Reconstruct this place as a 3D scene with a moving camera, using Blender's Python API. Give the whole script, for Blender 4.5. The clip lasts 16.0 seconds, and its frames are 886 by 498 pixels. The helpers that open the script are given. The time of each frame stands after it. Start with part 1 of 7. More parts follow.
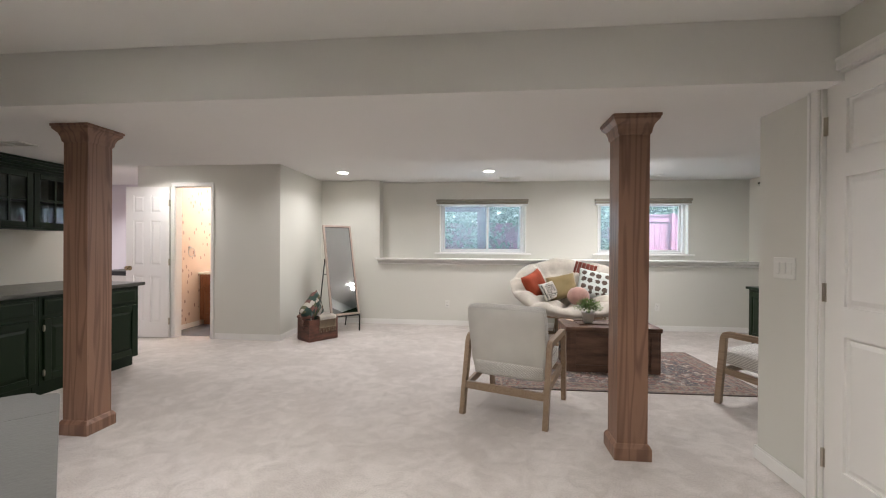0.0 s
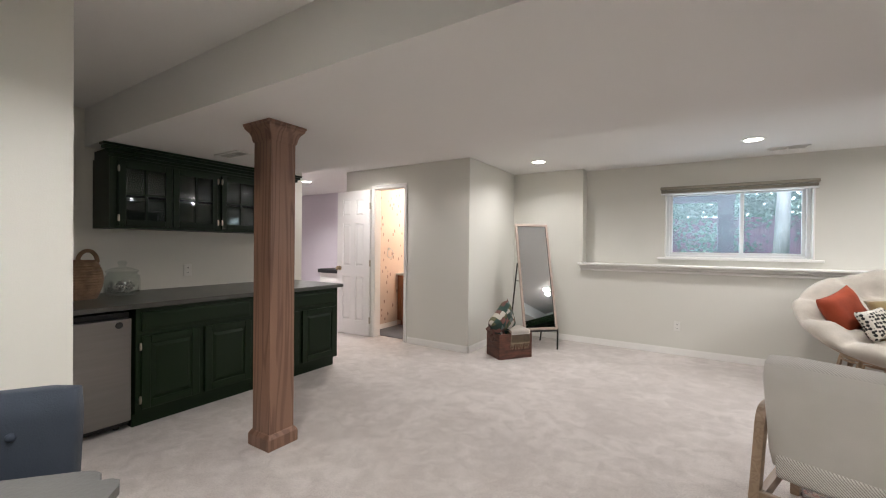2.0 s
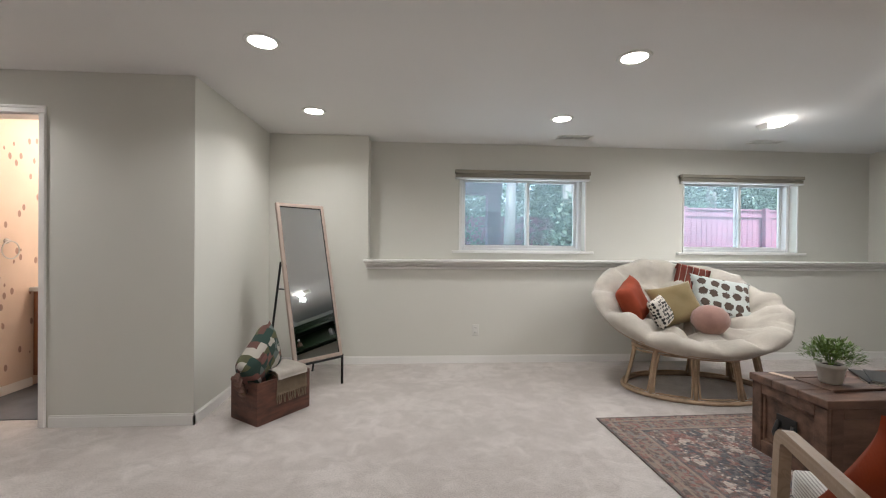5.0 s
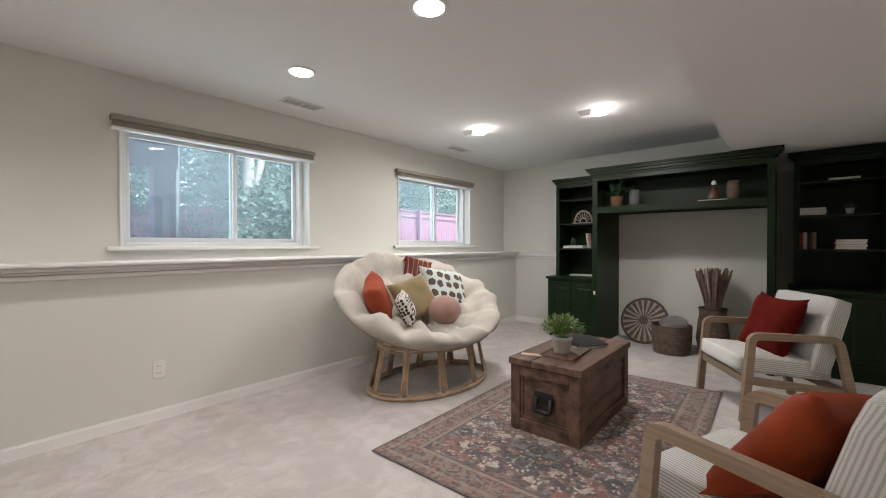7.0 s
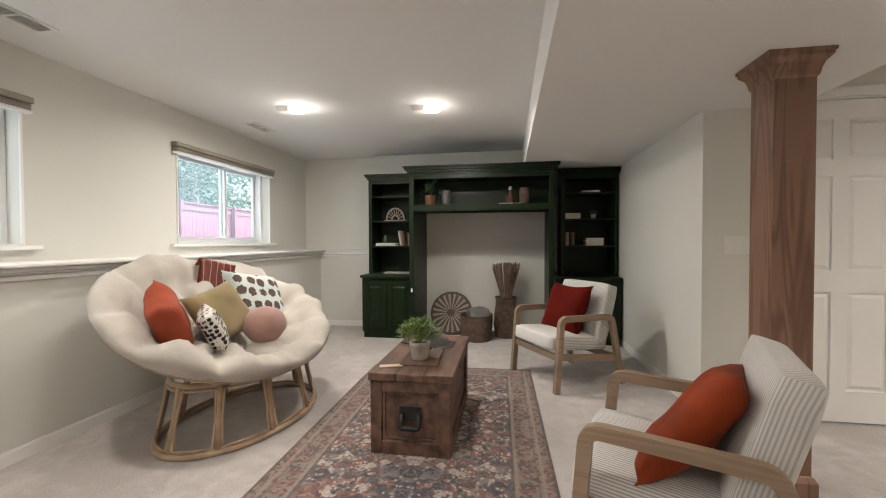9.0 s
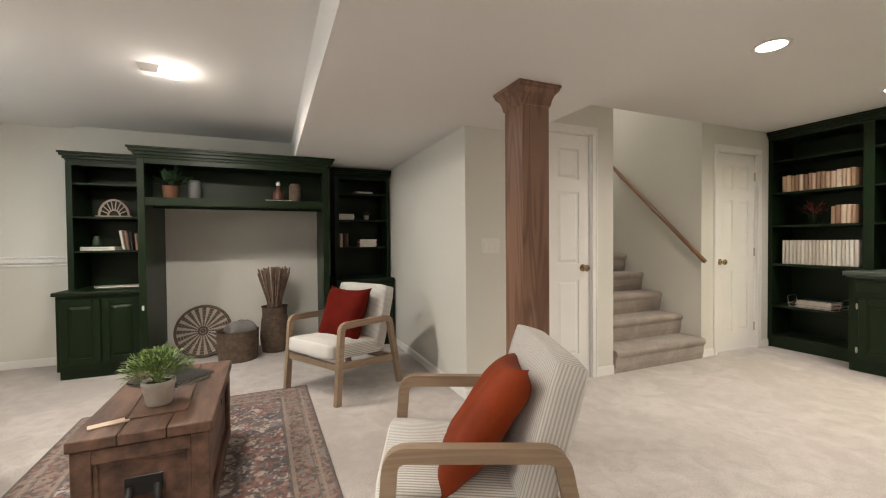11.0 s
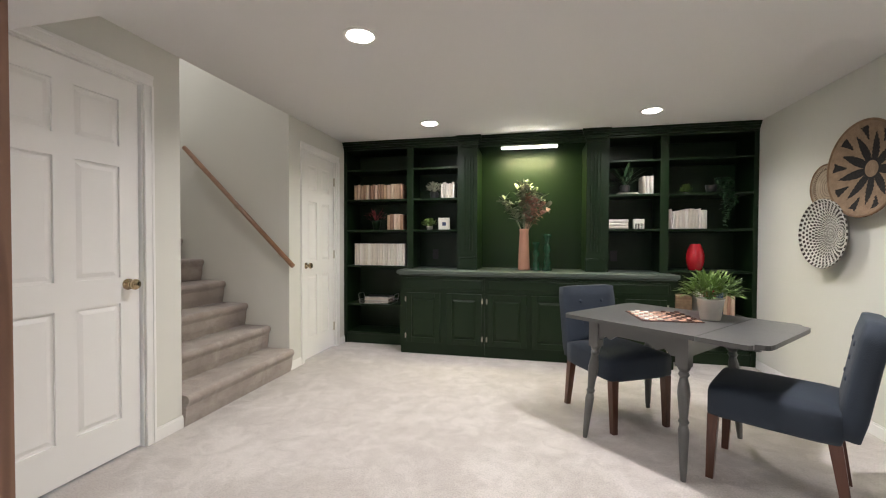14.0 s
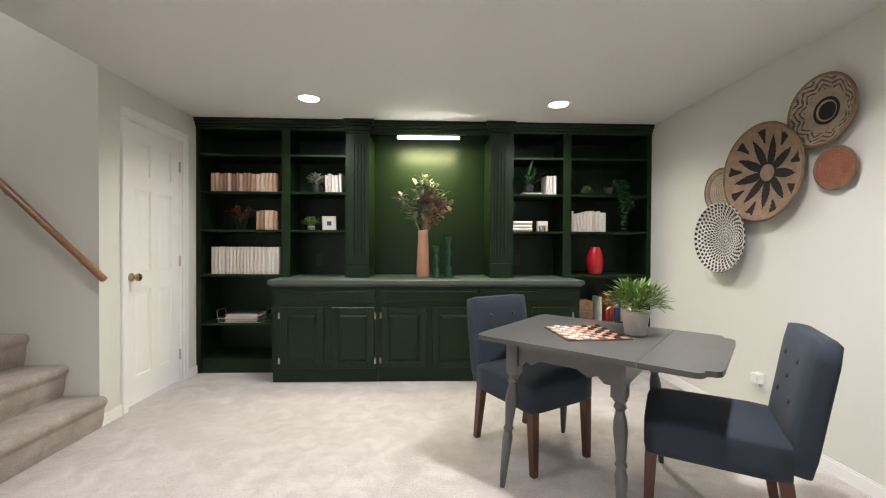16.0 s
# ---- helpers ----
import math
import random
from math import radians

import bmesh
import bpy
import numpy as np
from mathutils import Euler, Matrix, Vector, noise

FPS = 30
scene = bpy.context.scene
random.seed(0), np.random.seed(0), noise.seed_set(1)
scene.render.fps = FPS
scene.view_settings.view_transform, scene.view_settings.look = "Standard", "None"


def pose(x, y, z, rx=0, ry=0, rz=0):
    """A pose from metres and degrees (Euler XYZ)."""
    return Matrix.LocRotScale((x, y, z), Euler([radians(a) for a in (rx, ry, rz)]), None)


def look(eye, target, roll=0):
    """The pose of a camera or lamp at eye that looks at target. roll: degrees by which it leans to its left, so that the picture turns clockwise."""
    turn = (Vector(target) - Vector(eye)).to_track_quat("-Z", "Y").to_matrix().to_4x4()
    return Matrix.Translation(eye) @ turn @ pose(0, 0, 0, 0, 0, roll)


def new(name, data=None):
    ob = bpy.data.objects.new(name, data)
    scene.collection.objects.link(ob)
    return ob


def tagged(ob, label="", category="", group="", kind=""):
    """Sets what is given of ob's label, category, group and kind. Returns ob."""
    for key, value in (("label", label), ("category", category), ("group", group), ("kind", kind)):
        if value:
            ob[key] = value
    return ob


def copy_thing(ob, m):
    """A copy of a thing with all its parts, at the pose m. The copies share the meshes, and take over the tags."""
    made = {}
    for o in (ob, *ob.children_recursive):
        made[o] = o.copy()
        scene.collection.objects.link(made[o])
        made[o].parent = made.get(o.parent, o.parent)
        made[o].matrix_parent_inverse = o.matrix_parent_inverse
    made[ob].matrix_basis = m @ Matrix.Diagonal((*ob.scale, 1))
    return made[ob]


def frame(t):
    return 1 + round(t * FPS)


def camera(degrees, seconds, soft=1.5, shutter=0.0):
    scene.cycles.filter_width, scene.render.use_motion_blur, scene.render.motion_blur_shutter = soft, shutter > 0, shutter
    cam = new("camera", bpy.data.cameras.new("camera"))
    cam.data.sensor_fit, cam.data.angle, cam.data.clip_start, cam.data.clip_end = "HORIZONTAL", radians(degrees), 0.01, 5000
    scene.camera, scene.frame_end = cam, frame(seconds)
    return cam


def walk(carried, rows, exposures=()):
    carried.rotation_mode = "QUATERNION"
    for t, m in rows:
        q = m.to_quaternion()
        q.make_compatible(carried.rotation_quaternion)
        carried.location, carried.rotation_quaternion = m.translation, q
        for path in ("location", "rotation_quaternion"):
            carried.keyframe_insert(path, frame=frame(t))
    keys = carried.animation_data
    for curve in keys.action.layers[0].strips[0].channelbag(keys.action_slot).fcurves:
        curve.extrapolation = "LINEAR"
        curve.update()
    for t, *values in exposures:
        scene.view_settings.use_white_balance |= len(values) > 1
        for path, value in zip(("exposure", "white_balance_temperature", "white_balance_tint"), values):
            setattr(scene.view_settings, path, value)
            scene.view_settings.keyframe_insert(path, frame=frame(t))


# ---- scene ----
cam = camera(95.2, 16.0, soft=1.1)
PATH = [
    (0, (-0.157, 1.05, 1.244), (-0.355, 3.04, 1.237), 0.4),
    (0.5, (-0.175, 1.232, 1.253), (-0.666, 3.171, 1.241), 0.3),
    (1, (-0.19, 1.469, 1.264), (-0.944, 3.321, 1.253), 0.4),
    (1.5, (-0.331, 1.692, 1.288), (-1.279, 3.453, 1.267), 0.5),
    (2, (-0.503, 1.92, 1.276), (-1.576, 3.608, 1.26), 0.6),
    (2.5, (-0.651, 2.168, 1.262), (-1.765, 3.829, 1.25), 0.7),
    (3, (-0.839, 2.382, 1.241), (-1.884, 4.088, 1.232), 0.7),
    (3.2, (-0.929, 2.462, 1.256), (-1.914, 4.203, 1.242), 0.8),
    (5.3, (-1.387, 3.516, 1.199), (-0.985, 5.476, 1.19), 0.4),
    (5.5, (-1.415, 3.631, 1.204), (-0.831, 5.544, 1.192), 0.4),
    (6, (-1.475, 3.874, 1.193), (-0.528, 5.635, 1.18), 0.3),
    (6.5, (-1.539, 4.104, 1.187), (-0.279, 5.658, 1.174), 0.2),
    (7, (-1.54, 4.316, 1.17), (-0.02, 5.616, 1.149), -0.1),
    (7.5, (-1.488, 4.479, 1.149), (0.199, 5.552, 1.132), -0.2),
    (8, (-1.52, 4.65, 1.159), (0.305, 5.469, 1.145), -0.1),
    (8.2, (-1.518, 4.706, 1.173), (0.349, 5.424, 1.148), -0.1),
    (10.3, (-1.271, 5.063, 1.188), (0.695, 4.694, 1.158), -0.6),
    (10.5, (-1.263, 5.04, 1.193), (0.677, 4.557, 1.158), -0.6),
    (11, (-1.204, 4.963, 1.183), (0.635, 4.178, 1.144), -0.5),
    (11.5, (-1.112, 4.826, 1.182), (0.556, 3.724, 1.134), -0.3),
    (12, (-1.021, 4.72, 1.165), (0.43, 3.344, 1.122), 0.1),
    (12.5, (-0.879, 4.665, 1.18), (0.283, 3.037, 1.138), 0.2),
    (13, (-0.768, 4.6, 1.189), (0.118, 2.808, 1.146), 0.3),
    (13.5, (-0.714, 4.463, 1.183), (-0.081, 2.566, 1.145), 0.3),
    (14, (-0.691, 4.317, 1.185), (-0.254, 2.365, 1.149), 0.2),
    (14.5, (-0.649, 4.169, 1.187), (-0.354, 2.191, 1.152), 0.3),
    (15, (-0.617, 4.022, 1.186), (-0.432, 2.03, 1.154), 0.3),
    (15.5, (-0.616, 3.851, 1.18), (-0.537, 1.852, 1.154), 0.2),
    (16, (-0.629, 3.715, 1.192), (-0.707, 1.716, 1.17), 0.3),
]
# seconds, stops, kelvin, tint: the clip's camera drifts a little as it turns
LIGHTING = [(0, 2.64, 6480, 10), (1.5, 2.63, 6480, 10), (3, 2.62, 6450, 10), (5.5, 2.28, 6420, 8), (7, 2.42, 6600, 10), (8, 2.5, 6950, 10), (10.5, 2.78, 7100, 10),
            (11, 2.85, 7250, 10), (11.5, 2.98, 7000, 10), (12, 3.12, 6700, 10), (12.5, 3.12, 6500, 10), (14.5, 2.9, 6380, 10), (16, 3.08, 6350, 10)]
walk(cam, [(t, look(eye, target, roll)) for t, eye, target, roll in PATH], LIGHTING)

# --- light and exposure
world = bpy.data.worlds.new("sky")
scene.world = world
world.use_nodes = True
_nt = world.node_tree
_sky = _nt.nodes.new("ShaderNodeTexSky")
_sky.sky_type = "NISHITA"
_sky.sun_disc = False
_sky.sun_elevation, _sky.sun_rotation = radians(48), radians(200)
_nt.links.new(_sky.outputs[0], _nt.nodes["Background"].inputs[0])
_nt.nodes["Background"].inputs[1].default_value = 0.15
sun = new("sun", bpy.data.lights.new("sun", "SUN"))
sun.data.energy, sun.data.angle, sun.data.color = 1.5, radians(12), (1, 0.97, 0.93)
sun.matrix_world = look((4, -8, 12), (0, 0, 0))
WARM = (1.0, 0.965, 0.955)
CEIL, SOFF = 2.33, 2.03
CANS = [(-2.21, 6.80), (-0.07, 5.66), (-0.085, 6.81), (-2.205, 5.65), (-4.25, 5.67), (-6.10, 6.43),
        (0.26, 2.20), (0.30, 0.502), (-1.685, 0.475), (-1.66, 2.32)]
CAN_N, CAN_S, FLUSH_W = 1.45, 1.75, 3.2


def lamp(name, kind, loc, watts, color=WARM, size=0.12, target=None, spread=180):
    ob = new(name, bpy.data.lights.new(name, kind))
    ob.data.energy, ob.data.color = watts, color
    if kind == "AREA":
        ob.data.shape, ob.data.size = "DISK", size
        ob.data.spread = radians(spread)
    else:
        ob.data.shadow_soft_size = size
    ob.matrix_world = look(loc, target or (loc[0], loc[1] + 1e-4, loc[2] - 1))
    return ob


for cx, cy in CANS:
    lamp("can_lamp", "AREA", (cx, cy, CEIL - 0.012), 6.0 if cx < -6 else CAN_N if cy > 4 else 3.7 if (cx, cy) == CANS[-1] else CAN_S, size=0.08, spread=140)
FLUSH = [(1.80, 6.79), (1.97, 5.66)]
for cx, cy in FLUSH:
    lamp("bulb_lamp", "AREA", (cx, cy - 0.12, CEIL - 0.125), FLUSH_W, (1, 0.97, 0.96), 0.09)
    lamp("bulb_glow", "POINT", (cx, cy - 0.10, CEIL - 0.15), FLUSH_W * 0.09, (1, 0.97, 0.96), 0.04)
lamp("bath_lamp", "POINT", (-3.9, 7.3, 2.05), 6.0, (1, 0.88, 0.78), 0.12)
for wx in (-0.175, 2.35):
    wl = lamp("window_daylight", "AREA", (wx, 8.06, 1.60), 1.5, (0.72, 0.86, 1.0), 1.0, (wx, 6.0, 1.1))
    wl.data.shape, wl.data.size, wl.data.size_y = "RECTANGLE", 1.3, 0.75
# unseen fill added high in the stairwell to brighten the steps
lamp("stair_fill", "AREA", (3.2, 1.6, 4.1), 2.6, WARM, 0.3)
strip = lamp("strip_lamp", "AREA", (-0.63, -0.12, 2.168), 2.9, (1, 0.95, 0.42), 0.5, (-0.63, -0.26, 1.4))
strip.data.shape, strip.data.size, strip.data.size_y = "RECTANGLE", 0.56, 0.03

# --- helpers


def bx(bm, x0, x1, y0, y1, z0, z1, bevel=0.0, seg=1):
    """A box in bm, with bevelled edges on request."""
    x0, x1 = min(x0, x1), max(x0, x1)
    y0, y1 = min(y0, y1), max(y0, y1)
    z0, z1 = min(z0, z1), max(z0, z1)
    v = [bm.verts.new(p) for p in ((x0, y0, z0), (x1, y0, z0), (x1, y1, z0), (x0, y1, z0), (x0, y0, z1), (x1, y0, z1), (x1, y1, z1), (x0, y1, z1))]
    f = [bm.faces.new([v[i] for i in q]) for q in ((3, 2, 1, 0), (4, 5, 6, 7), (0, 1, 5, 4), (1, 2, 6, 5), (2, 3, 7, 6), (3, 0, 4, 7))]
    if bevel:
        es = list({e for q in f for e in q.edges})
        bmesh.ops.bevel(bm, geom=es, offset=min(bevel, 0.45 * min(x1 - x0, y1 - y0, z1 - z0)), segments=seg, profile=0.5, affect="EDGES")
    return bm


def boxes(*bs, bevel=0.0, seg=1):
    bm = bmesh.new()
    for b in bs:
        bx(bm, *b, bevel=bevel, seg=seg)
    return bm


def frustum(bm, rect0, d0, rect1, d1):
    """A block between rectangle rect0 (x0, x1, z0, z1) at y = d0 and rect1 at y = d1."""
    a = [(x, d0, z) for x, z in ((rect0[0], rect0[2]), (rect0[1], rect0[2]), (rect0[1], rect0[3]), (rect0[0], rect0[3]))]
    b = [(x, d1, z) for x, z in ((rect1[0], rect1[2]), (rect1[1], rect1[2]), (rect1[1], rect1[3]), (rect1[0], rect1[3]))]
    va, vb = [bm.verts.new(p) for p in a], [bm.verts.new(p) for p in b]
    bm.faces.new(va[::-1])
    bm.faces.new(vb)
    for i in range(4):
        bm.faces.new((va[i], va[(i + 1) % 4], vb[(i + 1) % 4], vb[i]))
    bmesh.ops.recalc_face_normals(bm, faces=bm.faces)
    return bm


def lathe(profile, n=24, bm=None, at=(0, 0, 0)):
    """Turn a list of (radius, z) about z."""
    bm = bm or bmesh.new()
    rings = []
    for r, z in profile:
        if r < 1e-5:
            rings.append([bm.verts.new((at[0], at[1], at[2] + z))])
        else:
            rings.append([bm.verts.new((at[0] + r * math.cos(2 * math.pi * i / n), at[1] + r * math.sin(2 * math.pi * i / n), at[2] + z)) for i in range(n)])
    for a, b in zip(rings, rings[1:]):
        for i in range(n):
            q = [a[i % len(a)], a[(i + 1) % n % len(a)], b[(i + 1) % n % len(b)], b[i % len(b)]]
            q = list(dict.fromkeys(q))
            if len(q) > 2:
                bm.faces.new(q)
    for ring in (rings[0], rings[-1]):
        if len(ring) > 2:
            bm.faces.new(ring)
    bmesh.ops.recalc_face_normals(bm, faces=bm.faces)
    return bm


def tube(bm, pts, r, n=8, closed=False, r1=None, flat=1.0):
    """A round rod along pts; r may taper to r1."""
    pts = [Vector(p) for p in pts]
    m = len(pts)
    rings, up = [], None
    for i, p in enumerate(pts):
        if closed:
            d = pts[(i + 1) % m] - pts[i - 1]
        else:
            d = pts[min(i + 1, m - 1)] - pts[max(i - 1, 0)]
        d.normalize()
        if up is None:
            up = Vector((0, 0, 1)) if abs(d.z) < 0.9 else Vector((1, 0, 0))
        s = d.cross(up).normalized()
        up = s.cross(d).normalized()
        rr = r if r1 is None else r + (r1 - r) * i / max(1, m - 1)
        rings.append([bm.verts.new(p + rr * (math.cos(2 * math.pi * k / n) * s + flat * math.sin(2 * math.pi * k / n) * up)) for k in range(n)])
    for i in range(m if closed else m - 1):
        a, b = rings[i], rings[(i + 1) % m]
        for k in range(n):
            bm.faces.new((a[k], a[(k + 1) % n], b[(k + 1) % n], b[k]))
    if not closed:
        bm.faces.new(rings[0][::-1])
        bm.faces.new(rings[-1])
    return bm


def prism(bm, outline, d0, d1, axis="y"):
    """Extrude a closed outline of (a, b) along axis between d0 and d1."""
    def at(a, b, d):
        return {"x": (d, a, b), "y": (a, d, b), "z": (a, b, d)}[axis]
    lo = [bm.verts.new(at(a, b, d0)) for a, b in outline]
    hi = [bm.verts.new(at(a, b, d1)) for a, b in outline]
    k = len(outline)
    fs = [bm.faces.new(lo), bm.faces.new(hi[::-1])]
    for i in range(k):
        fs.append(bm.faces.new((lo[i], hi[i], hi[(i + 1) % k], lo[(i + 1) % k])))
    bmesh.ops.recalc_face_normals(bm, faces=fs)
    return bm


def shade(me, smooth):
    for p in me.polygons:
        p.use_smooth = smooth


def part(name, bm, material, parent=None, label="", smooth=False, m=None):
    """Link bm as one mesh object under parent."""
    me = bpy.data.meshes.new(name)
    bm.to_mesh(me)
    bm.free()
    shade(me, smooth)
    me.materials.append(material)
    ob = new(name, me)
    if parent is not None:
        ob.parent = parent
    if m is not None:
        ob.matrix_basis = m
    if label:
        ob["label"] = label
    return ob


def thing(name, label, category, m=None, group="", kind=""):
    """An empty at a thing's base, that parents its parts."""
    ob = new(name)
    ob.empty_display_size = 0.1
    if m is not None:
        ob.matrix_basis = m
    return tagged(ob, label, category, group, kind)


def solo(name, bm, material, label, category, m=None, smooth=False, group="", kind=""):
    return tagged(part(name, bm, material, None, "", smooth, m), label, category, group, kind)


def struct(name, bm, material, label, category, smooth=False):
    return solo(name, bm, material, label, category, None, smooth, "", "structure")


# --- materials


def material(name, color, rough=0.6, metal=0.0, vary=0.12, scale=3.0, fine=60.0, bump=0.02, color2=None, stretch=(1, 1, 1), spec=0.5, sheen=0.0, per=False):
    """A surface whose colour drifts over two scales of noise, with a fine relief."""
    mt = bpy.data.materials.new(name)
    mt.use_nodes = True
    nt = mt.node_tree
    bs = nt.nodes["Principled BSDF"]
    tc = nt.nodes.new("ShaderNodeTexCoord")
    mp = nt.nodes.new("ShaderNodeMapping")
    mp.inputs["Scale"].default_value = stretch
    nt.links.new(tc.outputs["Object"], mp.inputs[0])
    src = mp.outputs[0]
    if per:
        info = nt.nodes.new("ShaderNodeObjectInfo")
        add = nt.nodes.new("ShaderNodeVectorMath")
        add.operation = "MULTIPLY_ADD"
        add.inputs[1].default_value = (9, 7, 5)
        cmb = nt.nodes.new("ShaderNodeCombineXYZ")
        for i in range(3):
            nt.links.new(info.outputs["Random"], cmb.inputs[i])
        nt.links.new(cmb.outputs[0], add.inputs[0])
        nt.links.new(mp.outputs[0], add.inputs[2])
        src = add.outputs[0]
    n1, n2 = nt.nodes.new("ShaderNodeTexNoise"), nt.nodes.new("ShaderNodeTexNoise")
    n1.inputs["Scale"].default_value, n1.inputs["Detail"].default_value = scale, 4
    n2.inputs["Scale"].default_value, n2.inputs["Detail"].default_value = fine, 3
    for n in (n1, n2):
        nt.links.new(src, n.inputs["Vector"])
    mix = nt.nodes.new("ShaderNodeMix")
    mix.data_type = "RGBA"
    c2 = color2 or tuple(c * (1 - vary) for c in color)
    mix.inputs["A"].default_value, mix.inputs["B"].default_value = (*color, 1), (*c2, 1)
    avg = nt.nodes.new("ShaderNodeMath")
    avg.operation = "MULTIPLY_ADD"
    avg.inputs[1].default_value = 0.35
    nt.links.new(n2.outputs["Fac"], avg.inputs[0])
    ramp = nt.nodes.new("ShaderNodeMapRange")
    ramp.inputs["From Min"].default_value, ramp.inputs["From Max"].default_value = 0.3, 0.7
    nt.links.new(n1.outputs["Fac"], ramp.inputs["Value"])
    sub = nt.nodes.new("ShaderNodeMath")
    sub.operation = "SUBTRACT"
    sub.inputs[1].default_value = 0.17
    nt.links.new(ramp.outputs[0], sub.inputs[0])
    nt.links.new(sub.outputs[0], avg.inputs[2])
    clamp = nt.nodes.new("ShaderNodeClamp")
    nt.links.new(avg.outputs[0], clamp.inputs[0])
    nt.links.new(clamp.outputs[0], mix.inputs["Factor"])
    nt.links.new(mix.outputs["Result"], bs.inputs["Base Color"])
    bs.inputs["Roughness"].default_value, bs.inputs["Metallic"].default_value = rough, metal
    bs.inputs["Specular IOR Level"].default_value = spec
    if sheen:
        bs.inputs["Sheen Weight"].default_value = sheen
        bs.inputs["Sheen Roughness"].default_value = 0.5
    if bump:
        b = nt.nodes.new("ShaderNodeBump")
        b.inputs["Strength"].default_value, b.inputs["Distance"].default_value = min(1, bump * 20), 0.004
        nt.links.new(n2.outputs["Fac"], b.inputs["Height"])
        nt.links.new(b.outputs[0], bs.inputs["Normal"])
    return mt


def emit(name, color, strength):
    mt = bpy.data.materials.new(name)
    mt.use_nodes = True
    bs = mt.node_tree.nodes["Principled BSDF"]
    bs.inputs["Base Color"].default_value = (0.8, 0.8, 0.8, 1)
    bs.inputs["Emission Color"].default_value = (*color, 1)
    bs.inputs["Emission Strength"].default_value = strength
    return mt


def glassy(name, color=(1, 1, 1), rough=0.0, opacity=0.08):
    """Thin pane glass: mostly see-through, with a mirror's share by Fresnel."""
    mt = bpy.data.materials.new(name)
    mt.use_nodes = True
    nt = mt.node_tree
    out = nt.nodes["Material Output"]
    nt.nodes.remove(nt.nodes["Principled BSDF"])
    tr, gl, mx, lw, pw = (nt.nodes.new("ShaderNode" + k) for k in ("BsdfTransparent", "BsdfGlossy", "MixShader", "LayerWeight", "Math"))
    tr.inputs[0].default_value = (*color, 1)
    gl.inputs["Roughness"].default_value = rough
    pw.operation = "POWER"
    pw.inputs[1].default_value = 5
    ma = nt.nodes.new("ShaderNodeMath")
    ma.operation = "MULTIPLY_ADD"
    ma.inputs[1].default_value, ma.inputs[2].default_value = 0.9, 0.035
    nt.links.new(lw.outputs["Facing"], pw.inputs[0])
    nt.links.new(pw.outputs[0], ma.inputs[0])
    nt.links.new(ma.outputs[0], mx.inputs[0])
    nt.links.new(tr.outputs[0], mx.inputs[1])
    nt.links.new(gl.outputs[0], mx.inputs[2])
    nt.links.new(mx.outputs[0], out.inputs[0])
    return mt


def oak(name, light, dark, rough=0.42, axis=2, scale=1.0):
    """Wood with cathedral grain along an axis of the object."""
    mt = material(name, light, rough, vary=0.2, scale=2.0, fine=90, bump=0.012)
    nt = mt.node_tree
    tc = nt.nodes["Texture Coordinate"]
    mp = nt.nodes.new("ShaderNodeMapping")
    st = [9.0 * scale] * 3
    st[axis] = 0.55 * scale
    mp.inputs["Scale"].default_value = st
    nt.links.new(tc.outputs["Object"], mp.inputs[0])
    wv = nt.nodes.new("ShaderNodeTexNoise")
    wv.inputs["Scale"].default_value, wv.inputs["Detail"].default_value, wv.inputs["Distortion"].default_value = 1.6, 2, 0.6
    nt.links.new(mp.outputs[0], wv.inputs["Vector"])
    ring = nt.nodes.new("ShaderNodeMath")
    ring.operation = "MULTIPLY"
    ring.inputs[1].default_value = 38
    nt.links.new(wv.outputs["Fac"], ring.inputs[0])
    sn = nt.nodes.new("ShaderNodeMath")
    sn.operation = "SINE"
    nt.links.new(ring.outputs[0], sn.inputs[0])
    rg = nt.nodes.new("ShaderNodeMapRange")
    rg.inputs["From Min"].default_value, rg.inputs["From Max"].default_value = -0.2, 1.0
    nt.links.new(sn.outputs[0], rg.inputs["Value"])
    mx = nt.nodes.new("ShaderNodeMix")
    mx.data_type = "RGBA"
    mx.inputs["B"].default_value = (*dark, 1)
    bs = nt.nodes["Principled BSDF"]
    old = bs.inputs["Base Color"].links[0].from_socket
    nt.links.new(old, mx.inputs["A"])
    half = nt.nodes.new("ShaderNodeMath")
    half.operation = "MULTIPLY"
    half.inputs[1].default_value = 0.6
    nt.links.new(rg.outputs[0], half.inputs[0])
    nt.links.new(half.outputs[0], mx.inputs["Factor"])
    nt.links.new(mx.outputs["Result"], bs.inputs["Base Color"])
    return mt


